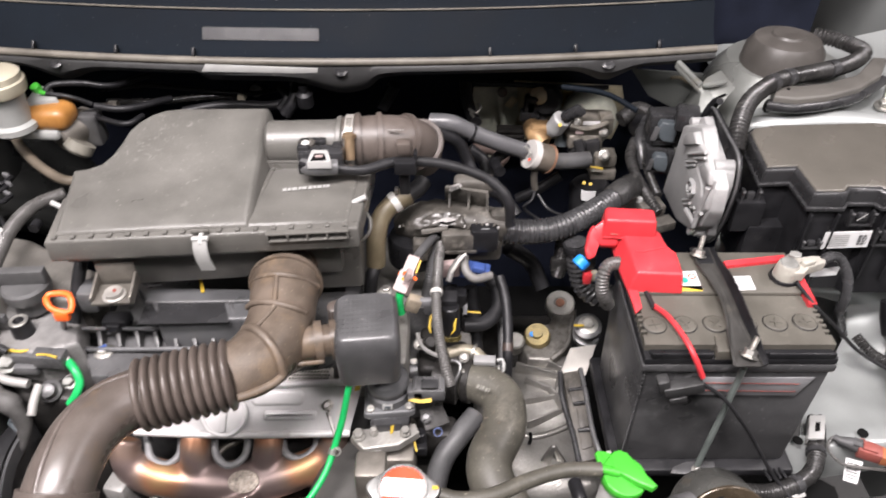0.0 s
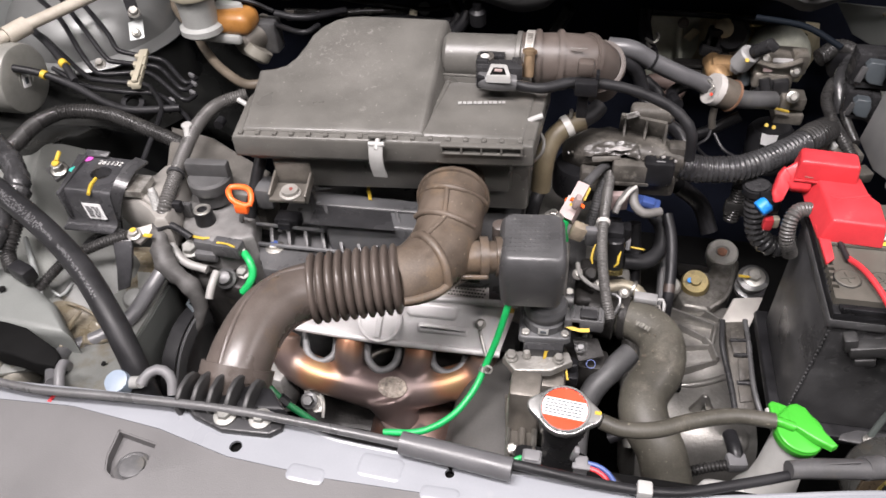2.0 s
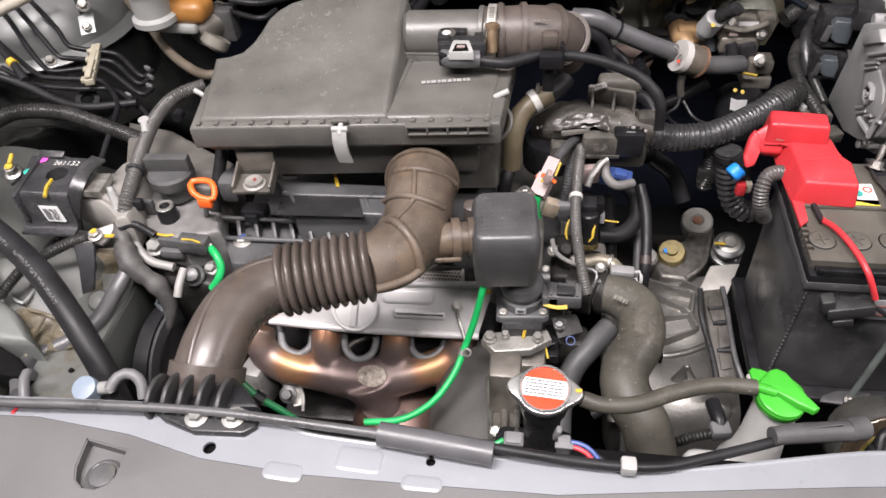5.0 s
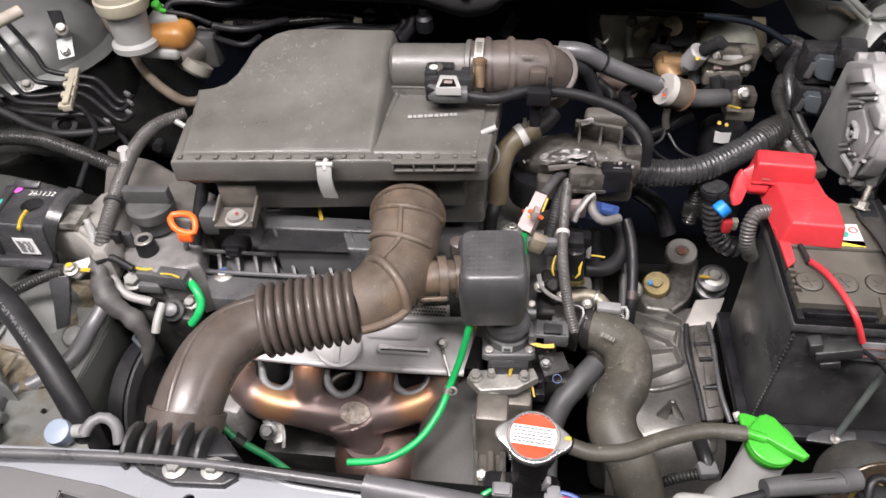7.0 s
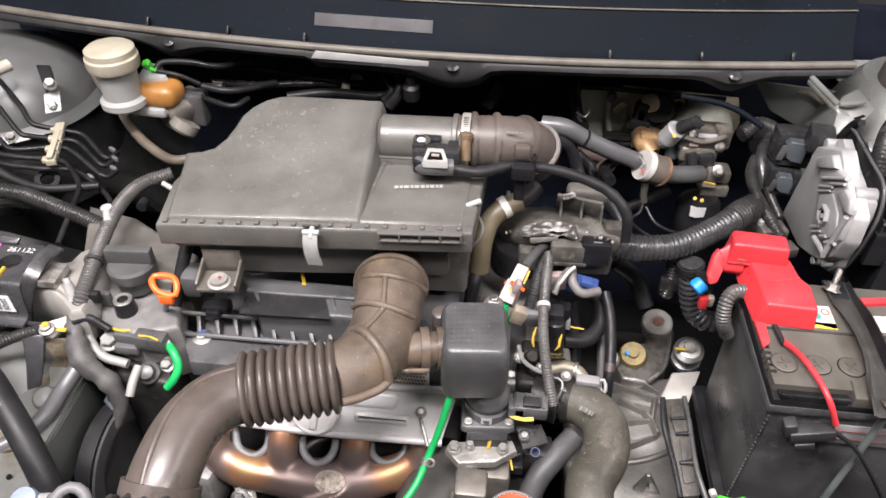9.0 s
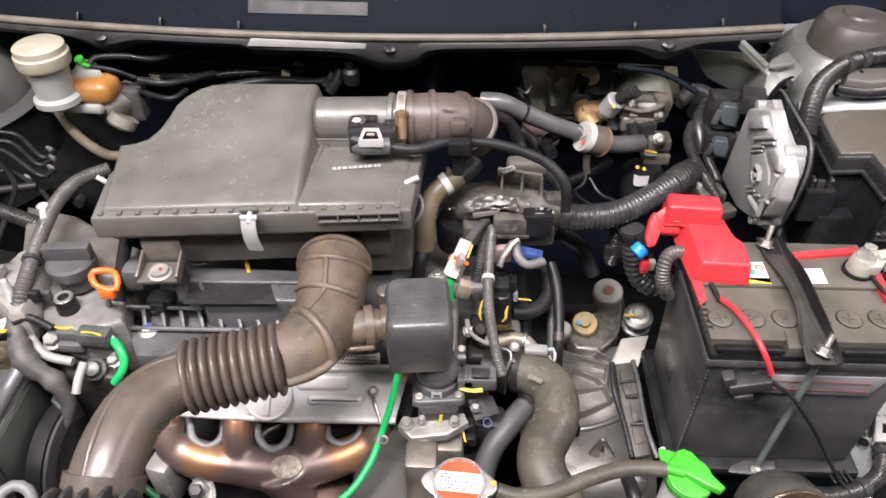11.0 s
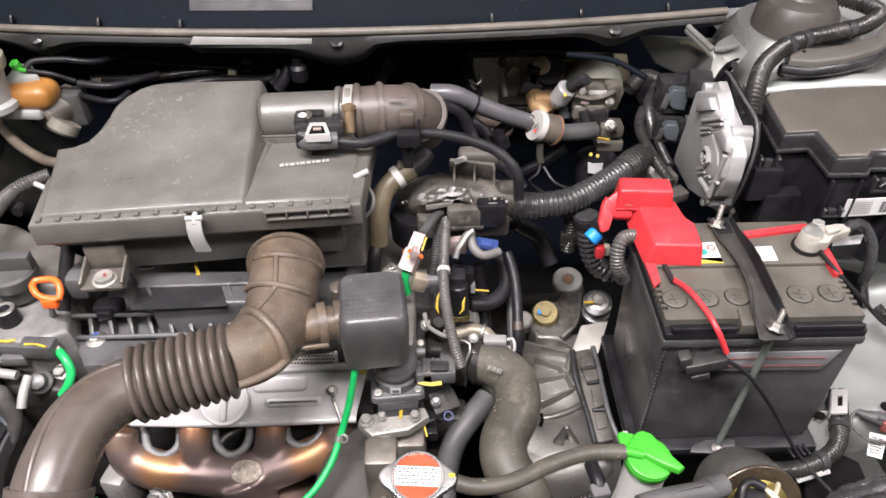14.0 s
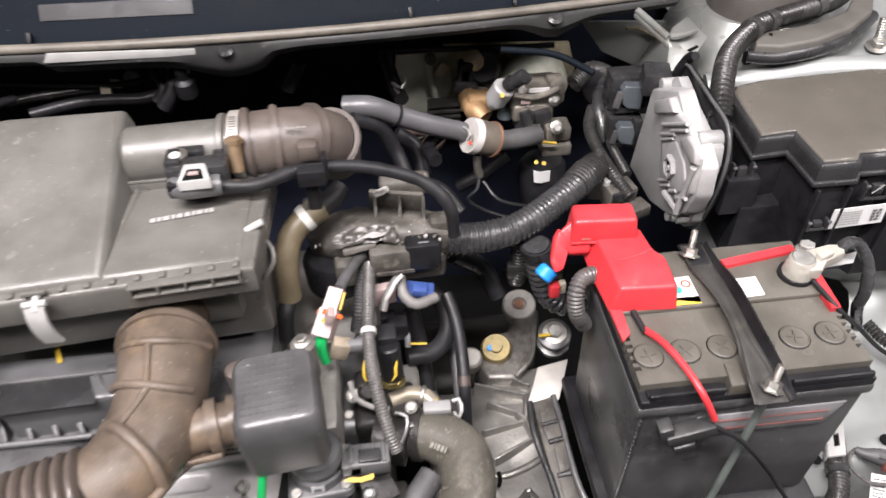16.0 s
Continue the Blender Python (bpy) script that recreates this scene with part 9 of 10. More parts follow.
part("brass_union", merge(tube([(0.144, 1.030, 0.820), (0.151, 1.000, 0.817), (0.160, 0.985, 0.811)], [0.014, 0.016, 0.013], 16), box(0.034, 0.03, 0.03, (0.157, 1.010, 0.821), bev=0.006)), mat("brown_cast_union", (0.30, 0.19, 0.095), 0.5, metal=0.3, vary=0.3, scale=40), fw, "brown union")
part("sensor", merge(rod((0.172, 0.975, 0.845), (0.182, 0.965, 0.871), 0.0145, 18), rod((0.170, 0.980, 0.835), (0.174, 0.975, 0.847), 0.010, 6)), ECUALU, fw, "bright hex sensor")
part("sensor_plug", merge(rod((0.184, 0.963, 0.872), (0.203, 0.948, 0.894), 0.0095, 12), box(0.016, 0.010, 0.012, (0.202, 0.946, 0.893), bev=0.002, ry=40)), SATIN, fw, "black plug")
part("yellow_dot", disc(0.003, 0.001, (0.176, 0.950, 0.867), offset((0.176, 0.950, 0.867), 0, -1, 1)), YELLOW, fw)
part("lower_block", merge(box(0.034, 0.03, 0.020, (0.252, 0.955, 0.807), bev=0.004), box(0.040, 0.034, 0.018, (0.251, 0.955, 0.783), bev=0.003)), DIRTYCAST, fw)
part("dark_body", merge(box(0.030, 0.03, 0.036, (0.218, 0.975, 0.813), bev=0.005, ry=20), box(0.022, 0.03, 0.030, (0.234, 0.97, 0.819), bev=0.004, ry=-10), rod((0.209, 0.965, 0.833), (0.218, 0.955, 0.804), 0.008, 12)), SATIN, fw, "dark plastic body")
part("end_bolt", hexbolt((0.246, 0.935, 0.823), offset((0.246, 0.935, 0.823), 0, -1, 0.6), 0.0058, 0.006, 1.5), STEEL, fw)
part("cast_lip", tube([(0.193, 0.96, 0.861), (0.216, 0.96, 0.855), (0.237, 0.96, 0.859), (0.251, 0.96, 0.866)], 0.004, 8), DIRTYCAST, fw)
part("clip", merge(box(0.012, 0.01, 0.026, (0.219, 0.935, 0.815), bev=0.002)), STEEL, fw)
part("paint_mark", tube([(0.220, 0.930, 0.807), (0.246, 0.930, 0.802)], 0.002, 6), YELLOW, fw)
part("black_clip", box(0.022, 0.02, 0.05, (0.144, 1.050, 0.839), bev=0.005), BLACK, fw)
part("black_cap", lathe([(0.026, 0), (0.026, 0.03), (0.02, 0.04), (0, 0.04)], axis((0.174, 1.080, 0.841), (0.158, 1.000, 0.874)), 20), BLACK, fw)
part("oval_port", lathe([(0.020, 0), (0.020, 0.01), (0.014, 0.012), (0, 0.008)], axis((0.154, 1.060, 0.811), (0.146, 1.000, 0.837)), 20), DARKSTEEL, fw)
part("gold_bar", tube([(0.184, 1.090, 0.852), (0.230, 1.090, 0.850)], 0.009, 10), BRASS, fw, "yellowed edge")
part("gold_bar", tube([(0.194, 1.085, 0.833), (0.258, 1.085, 0.833)], 0.004, 8), BRASS, fw)
part("pink_label", box(0.012, 0.001, 0.008, (0.209, 0.960, 0.850), bev=0), PINK, fw)
part("blue_fitting", rod((0.187, 0.985, 0.809), (0.190, 0.990, 0.831), 0.010, 14), SLATE, fw)
can = thing("canister", "black canister with a white paper label", "canister", (0.22, 0.93, 0.75))
part("can", lathe([(0, 0), (0.03, 0), (0.032, 0.005), (0.032, 0.06), (0.026, 0.068), (0, 0.07)], axis((0.236, 0.930, 0.707), (0.229, 0.935, 0.793)), 28), BLACK, can)
part("label", loft([[(offset((0.211, 0.900, 0.784))), (offset((0.219, 0.898, 0.782))), (offset((0.234, 0.902, 0.780)))], [(offset((0.213, 0.900, 0.765))), (offset((0.221, 0.898, 0.764))), (offset((0.234, 0.902, 0.763)))]], 0.0006), LABEL, can, "white label")
for p in ((0.213, 0.898, 0.798), (0.223, 0.897, 0.796)):
    part("paint_dot", disc(0.0028, 0.0008, p, offset(p, 0, -1, 1)), YELLOW, can)
for pts, r, lab in (([(0.037, 1.060, 0.881), (0.037, 1.050, 0.868), (0.045, 1.030, 0.845), (0.052, 1.000, 0.842)], 0.010, "black heater hose with spring clip at the firewall"),
                    ([(0.054, 0.990, 0.799), (0.075, 0.980, 0.809), (0.095, 0.960, 0.810), (0.076, 0.940, 0.799)], 0.012, "reddish brown pipe behind the engine"),
                    ([(-0.216, 0.983, 0.920), (-0.222, 0.963, 0.900), (-0.236, 0.959, 0.880)], 0.009, "short black hose under the cowl"),
                    ([(-0.074, 1.016, 0.900), (-0.084, 1.019, 0.880), (-0.096, 1.014, 0.860)], 0.010, "short black hose under the cowl"),
                    ([(0.172, 0.950, 0.930), (0.231, 0.930, 0.930), (0.272, 0.898, 0.920)], 0.004, "thin black cable under the cowl"),
                    ([(-0.385, 0.949, 0.890), (-0.326, 0.970, 0.890), (-0.263, 0.976, 0.885), (-0.230, 0.982, 0.890)], 0.007, "black hose lying under the cowl")):
    solo("heater_hose", tube(pts, r, 14), PIPEBROWN if "brown" in lab else COWL if "thin" in lab else BLACK, lab, "hose", "engine hoses")
sc = thing("spring_clip", "bright wire spring clip on a heater hose", "clip", (0.1, 1.0, 0.85))
part("clip", merge(tube([(0.042, 1.020, 0.855), (0.052, 1.000, 0.859), (0.059, 1.010, 0.864), (0.056, 1.020, 0.864)], 0.0022, 8), tube([(0.044, 1.015, 0.851), (0.049, 1.000, 0.851)], 0.0022, 8)), STEEL, sc)
pad = thing("firewall_stud", "square pale stud plates on the firewall", "stud plate", (-0.34, 1.1, 0.83))
part("plate", merge(box(0.014, 0.003, 0.014, (-0.344, 1.122, 0.827), bev=0.001, ry=8)), CREAM, pad)
part("stud", disc(0.011, 0.006, (-0.320, 1.125, 0.834), offset((-0.320, 1.125, 0.834), 0, -1, 0.2)), DARKSTEEL, pad)
inj = thing("fuel_fitting", "dark fuel fittings behind the air cleaner", "fitting", (-0.22, 0.95, 0.84))
for p, r in (((-0.201, 0.950, 0.902), 0.012),):
    part("fitting", lathe([(r, 0), (r, 0.02), (r * 0.6, 0.024), (r * 0.6, 0.034), (0, 0.036)], axis(p, offset(p, 0, -0.2, 1)), 18), BLACK, inj)
part("clip", tube([(-0.232, 1.000, 0.909), (-0.209, 1.000, 0.905), (-0.213, 1.000, 0.896), (-0.231, 1.000, 0.900)], 0.0022, 8), STEEL, inj)

# ---- brake fluid reservoir ----
br = thing("brake_reservoir", "white brake fluid reservoir with amber fluid", "brake reservoir", (-0.59, 0.9, 0.88))
rc = (-0.592, 0.875, 0.965)
part("cap", lathe([(0.033, -0.004), (0.0345, 0), (0.0345, 0.012), (0.032, 0.014), (0.032, 0.022), (0.028, 0.025), (0, 0.025)], Matrix.Translation(rc), 36), CREAM, br, "cream screw cap")
part("neck", lathe([(0, -0.062), (0.026, -0.062), (0.031, -0.058), (0.031, -0.050), (0.025, -0.046), (0.026, -0.02), (0.028, -0.004), (0, -0.004)], Matrix.Translation(rc), 36), MILKY, br, "milky white neck")
part("tank", merge(box(0.085, 0.05, 0.036, (-0.563, 0.902, 0.912), bev=0.016, seg=5, rz=-4)), AMBER, br, "amber fluid tank")
part("tank_top", slab([(-0.578, 0.891), (-0.583, 0.946), (-0.556, 0.933), (-0.536, 0.903)], 0.92, 0.936, 0.003), MILKY, br)
part("tank_base", box(0.07, 0.04, 0.014, (-0.571, 0.895, 0.892), bev=0.005, rz=-4), MILKY, br)
part("plug", merge(disc(0.0065, 0.012, (-0.570, 0.924, 0.936), offset((-0.570, 0.924, 0.936), -0.2, -0.4, 1)), tube([(-0.562, 0.910, 0.942), (-0.553, 0.910, 0.940)], 0.003, 8)), GREENCAP, br, "green plug")
part("mark", plate([(-0.607, 0.868, 0.948), (-0.604, 0.868, 0.948), (-0.600, 0.868, 0.942), (-0.604, 0.868, 0.942)], 0.0006, 0), RED, br)
bc = thing("brake_cylinder", "grey brake cylinder below the reservoir", "brake cylinder", (-0.5, 0.9, 0.83))
part("cylinder", rod((-0.548, 0.889, 0.880), (-0.516, 0.937, 0.885), 0.022, 24), BROWNSTEEL, bc)
part("end_cap", lathe([(0, 0), (0.016, 0.002), (0.020, 0.006), (0.020, 0.02), (0, 0.02)], axis((-0.526, 0.880, 0.860), (-0.516, 0.890, 0.875)), 28), BOTTLE, bc, "round end cap")
part("bracket", box(0.05, 0.03, 0.05, (-0.521, 0.921, 0.880), bev=0.006), DARKSTEEL, bc)
part("pipe", tube([(-0.735, 1.040, 0.872), (-0.700, 0.995, 0.868), (-0.653, 0.947, 0.862), (-0.598, 0.882, 0.860), (-0.554, 0.840, 0.860), (-0.510, 0.812, 0.860), (-0.475, 0.815, 0.865)], 0.0068, 14), TAN, bc, "brown pipe")
for pts, r in (([(-0.556, 0.914, 0.940), (-0.550, 0.926, 0.945), (-0.517, 0.941, 0.940), (-0.480, 0.954, 0.930), (-0.446, 1.006, 0.920)], 0.0055), ([(-0.553, 0.910, 0.940), (-0.523, 0.910, 0.935), (-0.498, 0.917, 0.920)], 0.004), ([(-0.497, 0.920, 0.915), (-0.454, 0.921, 0.910), (-0.406, 0.971, 0.900)], 0.0065), ([(-0.504, 0.918, 0.900), (-0.449, 0.896, 0.900), (-0.432, 0.920, 0.900)], 0.005)):
    solo("brake_hose", tube(pts, r * 0.8, 12), BLACK, "black rubber hose from the brake reservoir", "hose", "engine hoses")

# ---- left side ----
MOUNT = mat("satin_mount_paint", (0.034, 0.034, 0.036), 0.24, vary=0.3, scale=25, stain=(0.055, 0.05, 0.045), stain_scale=30, stain_at=0.6)
mt = thing("engine_mount", "black steel engine mount with paint marks and a label", "engine mount", (-0.58, 0.55, 0.8))
top = [(-0.627, 0.598, 0.885), (-0.557, 0.595, 0.885), (-0.548, 0.533, 0.885), (-0.614, 0.527, 0.885)]
ch = circle(-0.586, 0.565, 0.0135, 28, 0.95)
part("housing", sheet([(-0.634, 0.596), (-0.621, 0.536), (-0.557, 0.536), (-0.562, 0.594)], [ch], 0.881, 0.885), MOUNT, mt, "folded black steel housing")
part("front_fold", smooth_sheet([[(x + 0.5 * s, y, z) for x in (-0.621, -0.60, -0.58, -0.557)] for y, z, s in ((0.538, 0.885, 0), (0.5325, 0.8835, 0), (0.530, 0.876, -0.001), (0.528, 0.860, -0.002), (0.526, 0.844, -0.004), (0.518, 0.8405, -0.005), (0.514, 0.8405, -0.005))], 0.003, 3), MOUNT, mt)
part("hole_edge", loft([[(x, y, z) for x, y in ch + ch[:1]] for z in (0.8852, 0.872)], 0.0012), MOUNT, mt)
part("core", box(0.056, 0.054, 0.030, (-0.593, 0.566, 0.856), bev=0.004), OILED, mt, "rubber core inside")
arch = [(-0.579, 0.531, 0.828), (-0.564, 0.530, 0.868), (-0.555, 0.539, 0.890), (-0.550, 0.563, 0.900), (-0.543, 0.579, 0.902)]
part("side_plate", loft([dense_line([offset(q, k, 0, -0.3 * k) for q in arch], 5) for k in (0.0, 0.007, 0.014)], 0.004), SATIN, mt, "arched steel side plate")
part("leg", plate([(-0.542, 0.490, 0.855), (-0.519, 0.493, 0.855), (-0.519, 0.474, 0.830), (-0.524, 0.463, 0.808), (-0.536, 0.457, 0.806), (-0.535, 0.470, 0.830)], 0.006, 0.002), MOUNT, mt, "black steel leg")
part("left_plate", plate([(-0.6225, 0.596, 0.890), (-0.6175, 0.595, 0.890), (-0.6140, 0.522, 0.886), (-0.6190, 0.522, 0.886)], 0.040, 0.0018), MOUNT, mt)
part("rear_fold", plate([(-0.622, 0.598, 0.893), (-0.590, 0.597, 0.893), (-0.592, 0.590, 0.888), (-0.620, 0.590, 0.888)], 0.004, 0.0015), MOUNT, mt)
part("base_plate", plate([(-0.621, 0.522, 0.842), (-0.543, 0.523, 0.838), (-0.549, 0.521, 0.834), (-0.619, 0.519, 0.838)], 0.004, 0.001), DARKSTEEL, mt)
part("paint_mark", tube([(-0.586, 0.554, 0.886), (-0.585, 0.541, 0.886), (-0.580, 0.527, 0.885)], 0.0022, 6), YELLOW, mt, "yellow paint mark")
part("paint_mark", disc(0.0055, 0.0006, (-0.615, 0.588, 0.886)), MAGENTA, mt, "pink paint dab")
part("paint_mark", disc(0.005, 0.0006, (-0.622, 0.566, 0.886)), TEAL, mt, "green paint dab")
cur = bpy.data.curves.new("stamped_number", "FONT")
cur.body, cur.size, cur.align_x = "261132", 0.0105, "CENTER"
txt = new("stamped_number", cur)
dg = bpy.context.evaluated_depsgraph_get()
tm = bpy.data.meshes.new_from_object(txt.evaluated_get(dg))
bpy.data.objects.remove(txt)
a, b = Vector((-0.601, 0.583, 0.886)), Vector((-0.566, 0.583, 0.886))
tm.transform(Matrix.Translation((a + b) / 2) @ Matrix.Rotation(math.atan2((b - a).y, (b - a).x), 4, "Z") @ pose(0, -0.003, 0))
tm.materials.clear()
tm.materials.append(PALE)
to = new("stamped_number", tm)
to.parent, to.matrix_parent_inverse = mt, BASE[mt.name].inverted()
tagged(to, "white stencilled number")
lab = part("label", plate([(-0.596, 0.5275, 0.870), (-0.573, 0.5275, 0.870), (-0.569, 0.5245, 0.850), (-0.591, 0.5245, 0.850)], 0.0008, 0), LABEL, mt, "white coded label")
part("code", print_on([(-0.596, 0.5275, 0.870), (-0.573, 0.5275, 0.870), (-0.569, 0.5245, 0.850), (-0.591, 0.5245, 0.850)], 5, 2, 9, inset=0.14, fill=0.85), GREYPLASTIC, lab, "rows of small print")
part("ear", plate([(-0.675, 0.579, 0.872), (-0.660, 0.596, 0.872), (-0.641, 0.583, 0.872), (-0.648, 0.560, 0.872)], 0.005, 0.001), DARKSTEEL, mt)
p = (-0.652, 0.576, 0.874)
bo = part("bolt", merge(hexbolt(p, offset(p, 0.1, -0.2, 1), 0.0068, 0.011, 1.45)), STEEL, mt, "bright bolt dabbed yellow")
part("yellow_dab", merge(disc(0.0045, 0.002, offset(p, 0.001, -0.002, 0.0115), offset(p, 0.1, -0.2, 1)), tube([offset(p, 0.002, 0.0, 0.014), offset(p, 0.0, 0.012, 0.018)], 0.0025, 8)), YELLOW, bo)
am = thing("mount_arm", "pale cast aluminium engine mount arm", "bracket", (-0.47, 0.57, 0.83))
armo = [(-0.569, 0.547), (-0.534, 0.539), (-0.513, 0.526), (-0.497, 0.512), (-0.484, 0.516), (-0.486, 0.560), (-0.500, 0.609), (-0.517, 0.622), (-0.533, 0.606), (-0.536, 0.590), (-0.558, 0.582)]
part("arm", stack([(widen(armo, -0.004), 0.820), (armo, 0.836), (armo, 0.866), (widen(armo, -0.003), 0.870)]), OFFGREY, am, "pale sand-cast arm")
part("arm_web", tube([(-0.556, 0.552, 0.868), (-0.530, 0.548, 0.871), (-0.508, 0.536, 0.871)], [0.006, 0.005, 0.004], 10), OFFGREY, am)
part("pad", plate([(-0.556, 0.571, 0.884), (-0.524, 0.572, 0.884), (-0.523, 0.540, 0.884), (-0.549, 0.539, 0.884)], 0.010, 0.002), DULLALU, am)
part("stud", merge(tube([(-0.509, 0.541, 0.885), (-0.504, 0.533, 0.872), (-0.502, 0.525, 0.855)], 0.0055, 12, ripple=0.0006, pitch=0.0016), tube([(-0.511, 0.544, 0.888), (-0.508, 0.540, 0.882)], 0.0038, 10)), CLIPGREY, am, "pale plastic stud")
part("earth_strap", plate([(-0.529, 0.508, 0.855), (-0.506, 0.524, 0.855), (-0.503, 0.519, 0.850), (-0.515, 0.497, 0.845), (-0.524, 0.496, 0.850)], 0.005, 0.001), OFFGREY, am)
p = (-0.517, 0.498, 0.858)
part("bolt", hexbolt(p, offset(p, 0, -0.2, 1), 0.0058, 0.007, 1.4), DULLALU, am)
part("paint_mark", disc(0.0036, 0.0008, offset(p, 0, 0, 0.0072)), YELLOW, am)
part("paint_mark", box(0.010, 0.005, 0.0008, (-0.503, 0.500, 0.857), bev=0), YELLOW, am)
ec = thing("earth_cable", "black corrugated earth cable", "cable", (-0.6, 0.47, 0.83))
part("conduit", tube([(-0.527, 0.498, 0.856), (-0.548, 0.490, 0.852), (-0.570, 0.480, 0.845), (-0.590, 0.463, 0.840), (-0.604, 0.444, 0.830), (-0.615, 0.422, 0.820)], 0.0062, 12, ripple=0.0011, pitch=0.0035), CONDUIT, ec)
part("lug", plate([(-0.631, 0.421, 0.823), (-0.621, 0.427, 0.823), (-0.606, 0.418, 0.823), (-0.621, 0.411, 0.823)], 0.002, 0.0005), BRASS, ec)
p = (-0.626, 0.425, 0.824)
part("bolt", hexbolt(p, offset(p, 0.1, -0.1, 1), 0.0065, 0.007, 1.5), STEEL, ec)

# loom rising past the cam cover
el = thing("engine_loom", "grey corrugated loom rising past the oil cap", "wiring loom", (-0.45, 0.57, 0.86), "wiring looms")
ep = [(-0.500, 0.522, 0.850), (-0.494, 0.535, 0.872), (-0.496, 0.573, 0.885), (-0.502, 0.620, 0.892), (-0.504, 0.664, 0.897), (-0.494, 0.701, 0.900), (-0.462, 0.720, 0.905)]
part("conduit", tube(ep, 0.0084, 16, ripple=0.0012, pitch=0.0032), GREYCONDUIT, el)
part("clip", box(0.024, 0.008, 0.014, (-0.489, 0.540, 0.868), bev=0.002), BLACK, el)
part("tie", band(ep, 0.0095, 0.004, 0.30, 0.001, 14), TAPE, el)
part("ring_terminal", merge(tube([(-0.512, 0.648, 0.900), (-0.502, 0.628, 0.897)], 0.0048, 10), disc(0.0065, 0.004, (-0.512, 0.648, 0.900))), CLIPGREY, el, "pale ring terminal")
tl = [(-0.503, 0.526, 0.850), (-0.495, 0.503, 0.838), (-0.482, 0.487, 0.820), (-0.460, 0.482, 0.800), (-0.453, 0.475, 0.770), (-0.464, 0.457, 0.740)]
part("taped_section", tube(tl, [0.0095, 0.0115, 0.0120, 0.0110, 0.0085, 0.006], 18, wobble=0.34), mat("cloth_tape", (0.058, 0.056, 0.054), 0.55, vary=0.35, scale=60, bump=0.4), el, "cloth-taped section")
part("blue_wires", tube([(-0.466, 0.488, 0.775), (-0.472, 0.481, 0.770), (-0.463, 0.474, 0.765), (-0.466, 0.465, 0.760)], 0.0025, 8, wobble=0.4), SLATE, el)
part("lead", tube([(-0.498, 0.514, 0.855), (-0.485, 0.519, 0.858), (-0.471, 0.518, 0.850), (-0.462, 0.516, 0.845)], 0.0042, 10), RUBBER, el)
part("clip", tube([(-0.475, 0.656, 0.900), (-0.475, 0.668, 0.900)], 0.006, 10), BLACK, el)

# air-conditioning hose with lettering
ac = thing("aircon_hose", "thick black rubber hose with pale faded print", "hose", (-0.53, 0.42, 0.85))
ap = [(-0.735, 0.533, 0.915), (-0.658, 0.493, 0.910), (-0.592, 0.459, 0.902), (-0.529, 0.421, 0.890), (-0.480, 0.381, 0.870), (-0.448, 0.350, 0.840), (-0.430, 0.328, 0.800)]
part("hose", tube(ap, 0.0122, 22), RUBBER, ac)
pr = bmesh.new()
path, mark, run = glide(ap, 0.002)
n = len(path)
for i in range(int(n * 0.08), int(n * 0.72), 1):
    if rng.random() < 0.08 or int(n * 0.50) < i < int(n * 0.53):
        continue
    d = (path[min(i + 1, n - 1)] - path[i - 1]).normalized()
    up = (Vector((0.10, -0.55, 0.85)) - d * d.dot(Vector((0.10, -0.55, 0.85)))).normalized()
    sd = d.cross(up)
    for j in range(5 if i < n * 0.45 else 2):
        w = rng.uniform(0.0003, 0.0012)
        off = rng.uniform(-0.005, 0.005) if i < n * 0.45 else rng.uniform(-0.0016, 0.0016)
        dirn = (up + sd * (off / 0.0122)).normalized()
        c = path[i] + dirn * 0.01235
        tang = dirn.cross(d).normalized()
        q = [c + tang * s1 * w + d * s2 * rng.uniform(0.0003, 0.0007) for s1, s2 in ((-1, -1), (1, -1), (1, 1), (-1, 1))]
        pr.faces.new([pr.verts.new(v) for v in q])
part("faded_print", pr, GREYPLASTIC, ac, "pale faded print in bars")
ah = thing("washer_hose", "grey rubber hose down the inner fender", "hose", (-0.5, 0.42, 0.8), "engine hoses")
part("hose", tube([(-0.489, 0.487, 0.820), (-0.497, 0.461, 0.810), (-0.502, 0.427, 0.805), (-0.523, 0.400, 0.800), (-0.549, 0.377, 0.800), (-0.541, 0.349, 0.815), (-0.514, 0.315, 0.830)], 0.0085, 14), GREYRUBBER, ah)
ah2 = thing("bent_pipe", "pale bent plastic pipes by the washer cap", "pipe", (-0.44, 0.33, 0.85))
part("pipe", tube([(-0.410, 0.311, 0.860), (-0.406, 0.320, 0.865), (-0.397, 0.326, 0.865), (-0.386, 0.322, 0.860), (-0.382, 0.311, 0.850)], 0.0049, 14), GREYPLASTIC, ah2)
part("pipe", tube([(-0.491, 0.301, 0.850), (-0.497, 0.315, 0.855), (-0.499, 0.324, 0.855), (-0.505, 0.331, 0.840)], 0.0048, 12), GREYPLASTIC, ah2)
wc = thing("washer_filler", "pale blue washer bottle filler", "washer filler", (-0.46, 0.335, 0.81))
part("cap", lathe([(0.0115, -0.01), (0.012, 0), (0.011, 0.004), (0.005, 0.005), (0, 0.005)], axis((-0.451, 0.325, 0.835), offset((-0.451, 0.325, 0.835), 0, -0.35, 1)), 28), mat("pale_blue", (0.17, 0.21, 0.26), 0.4, vary=0.08, scale=20), wc)
part("neck", tube([(-0.453, 0.330, 0.826), (-0.428, 0.328, 0.836)], 0.006, 12), CLIPGREY, wc)
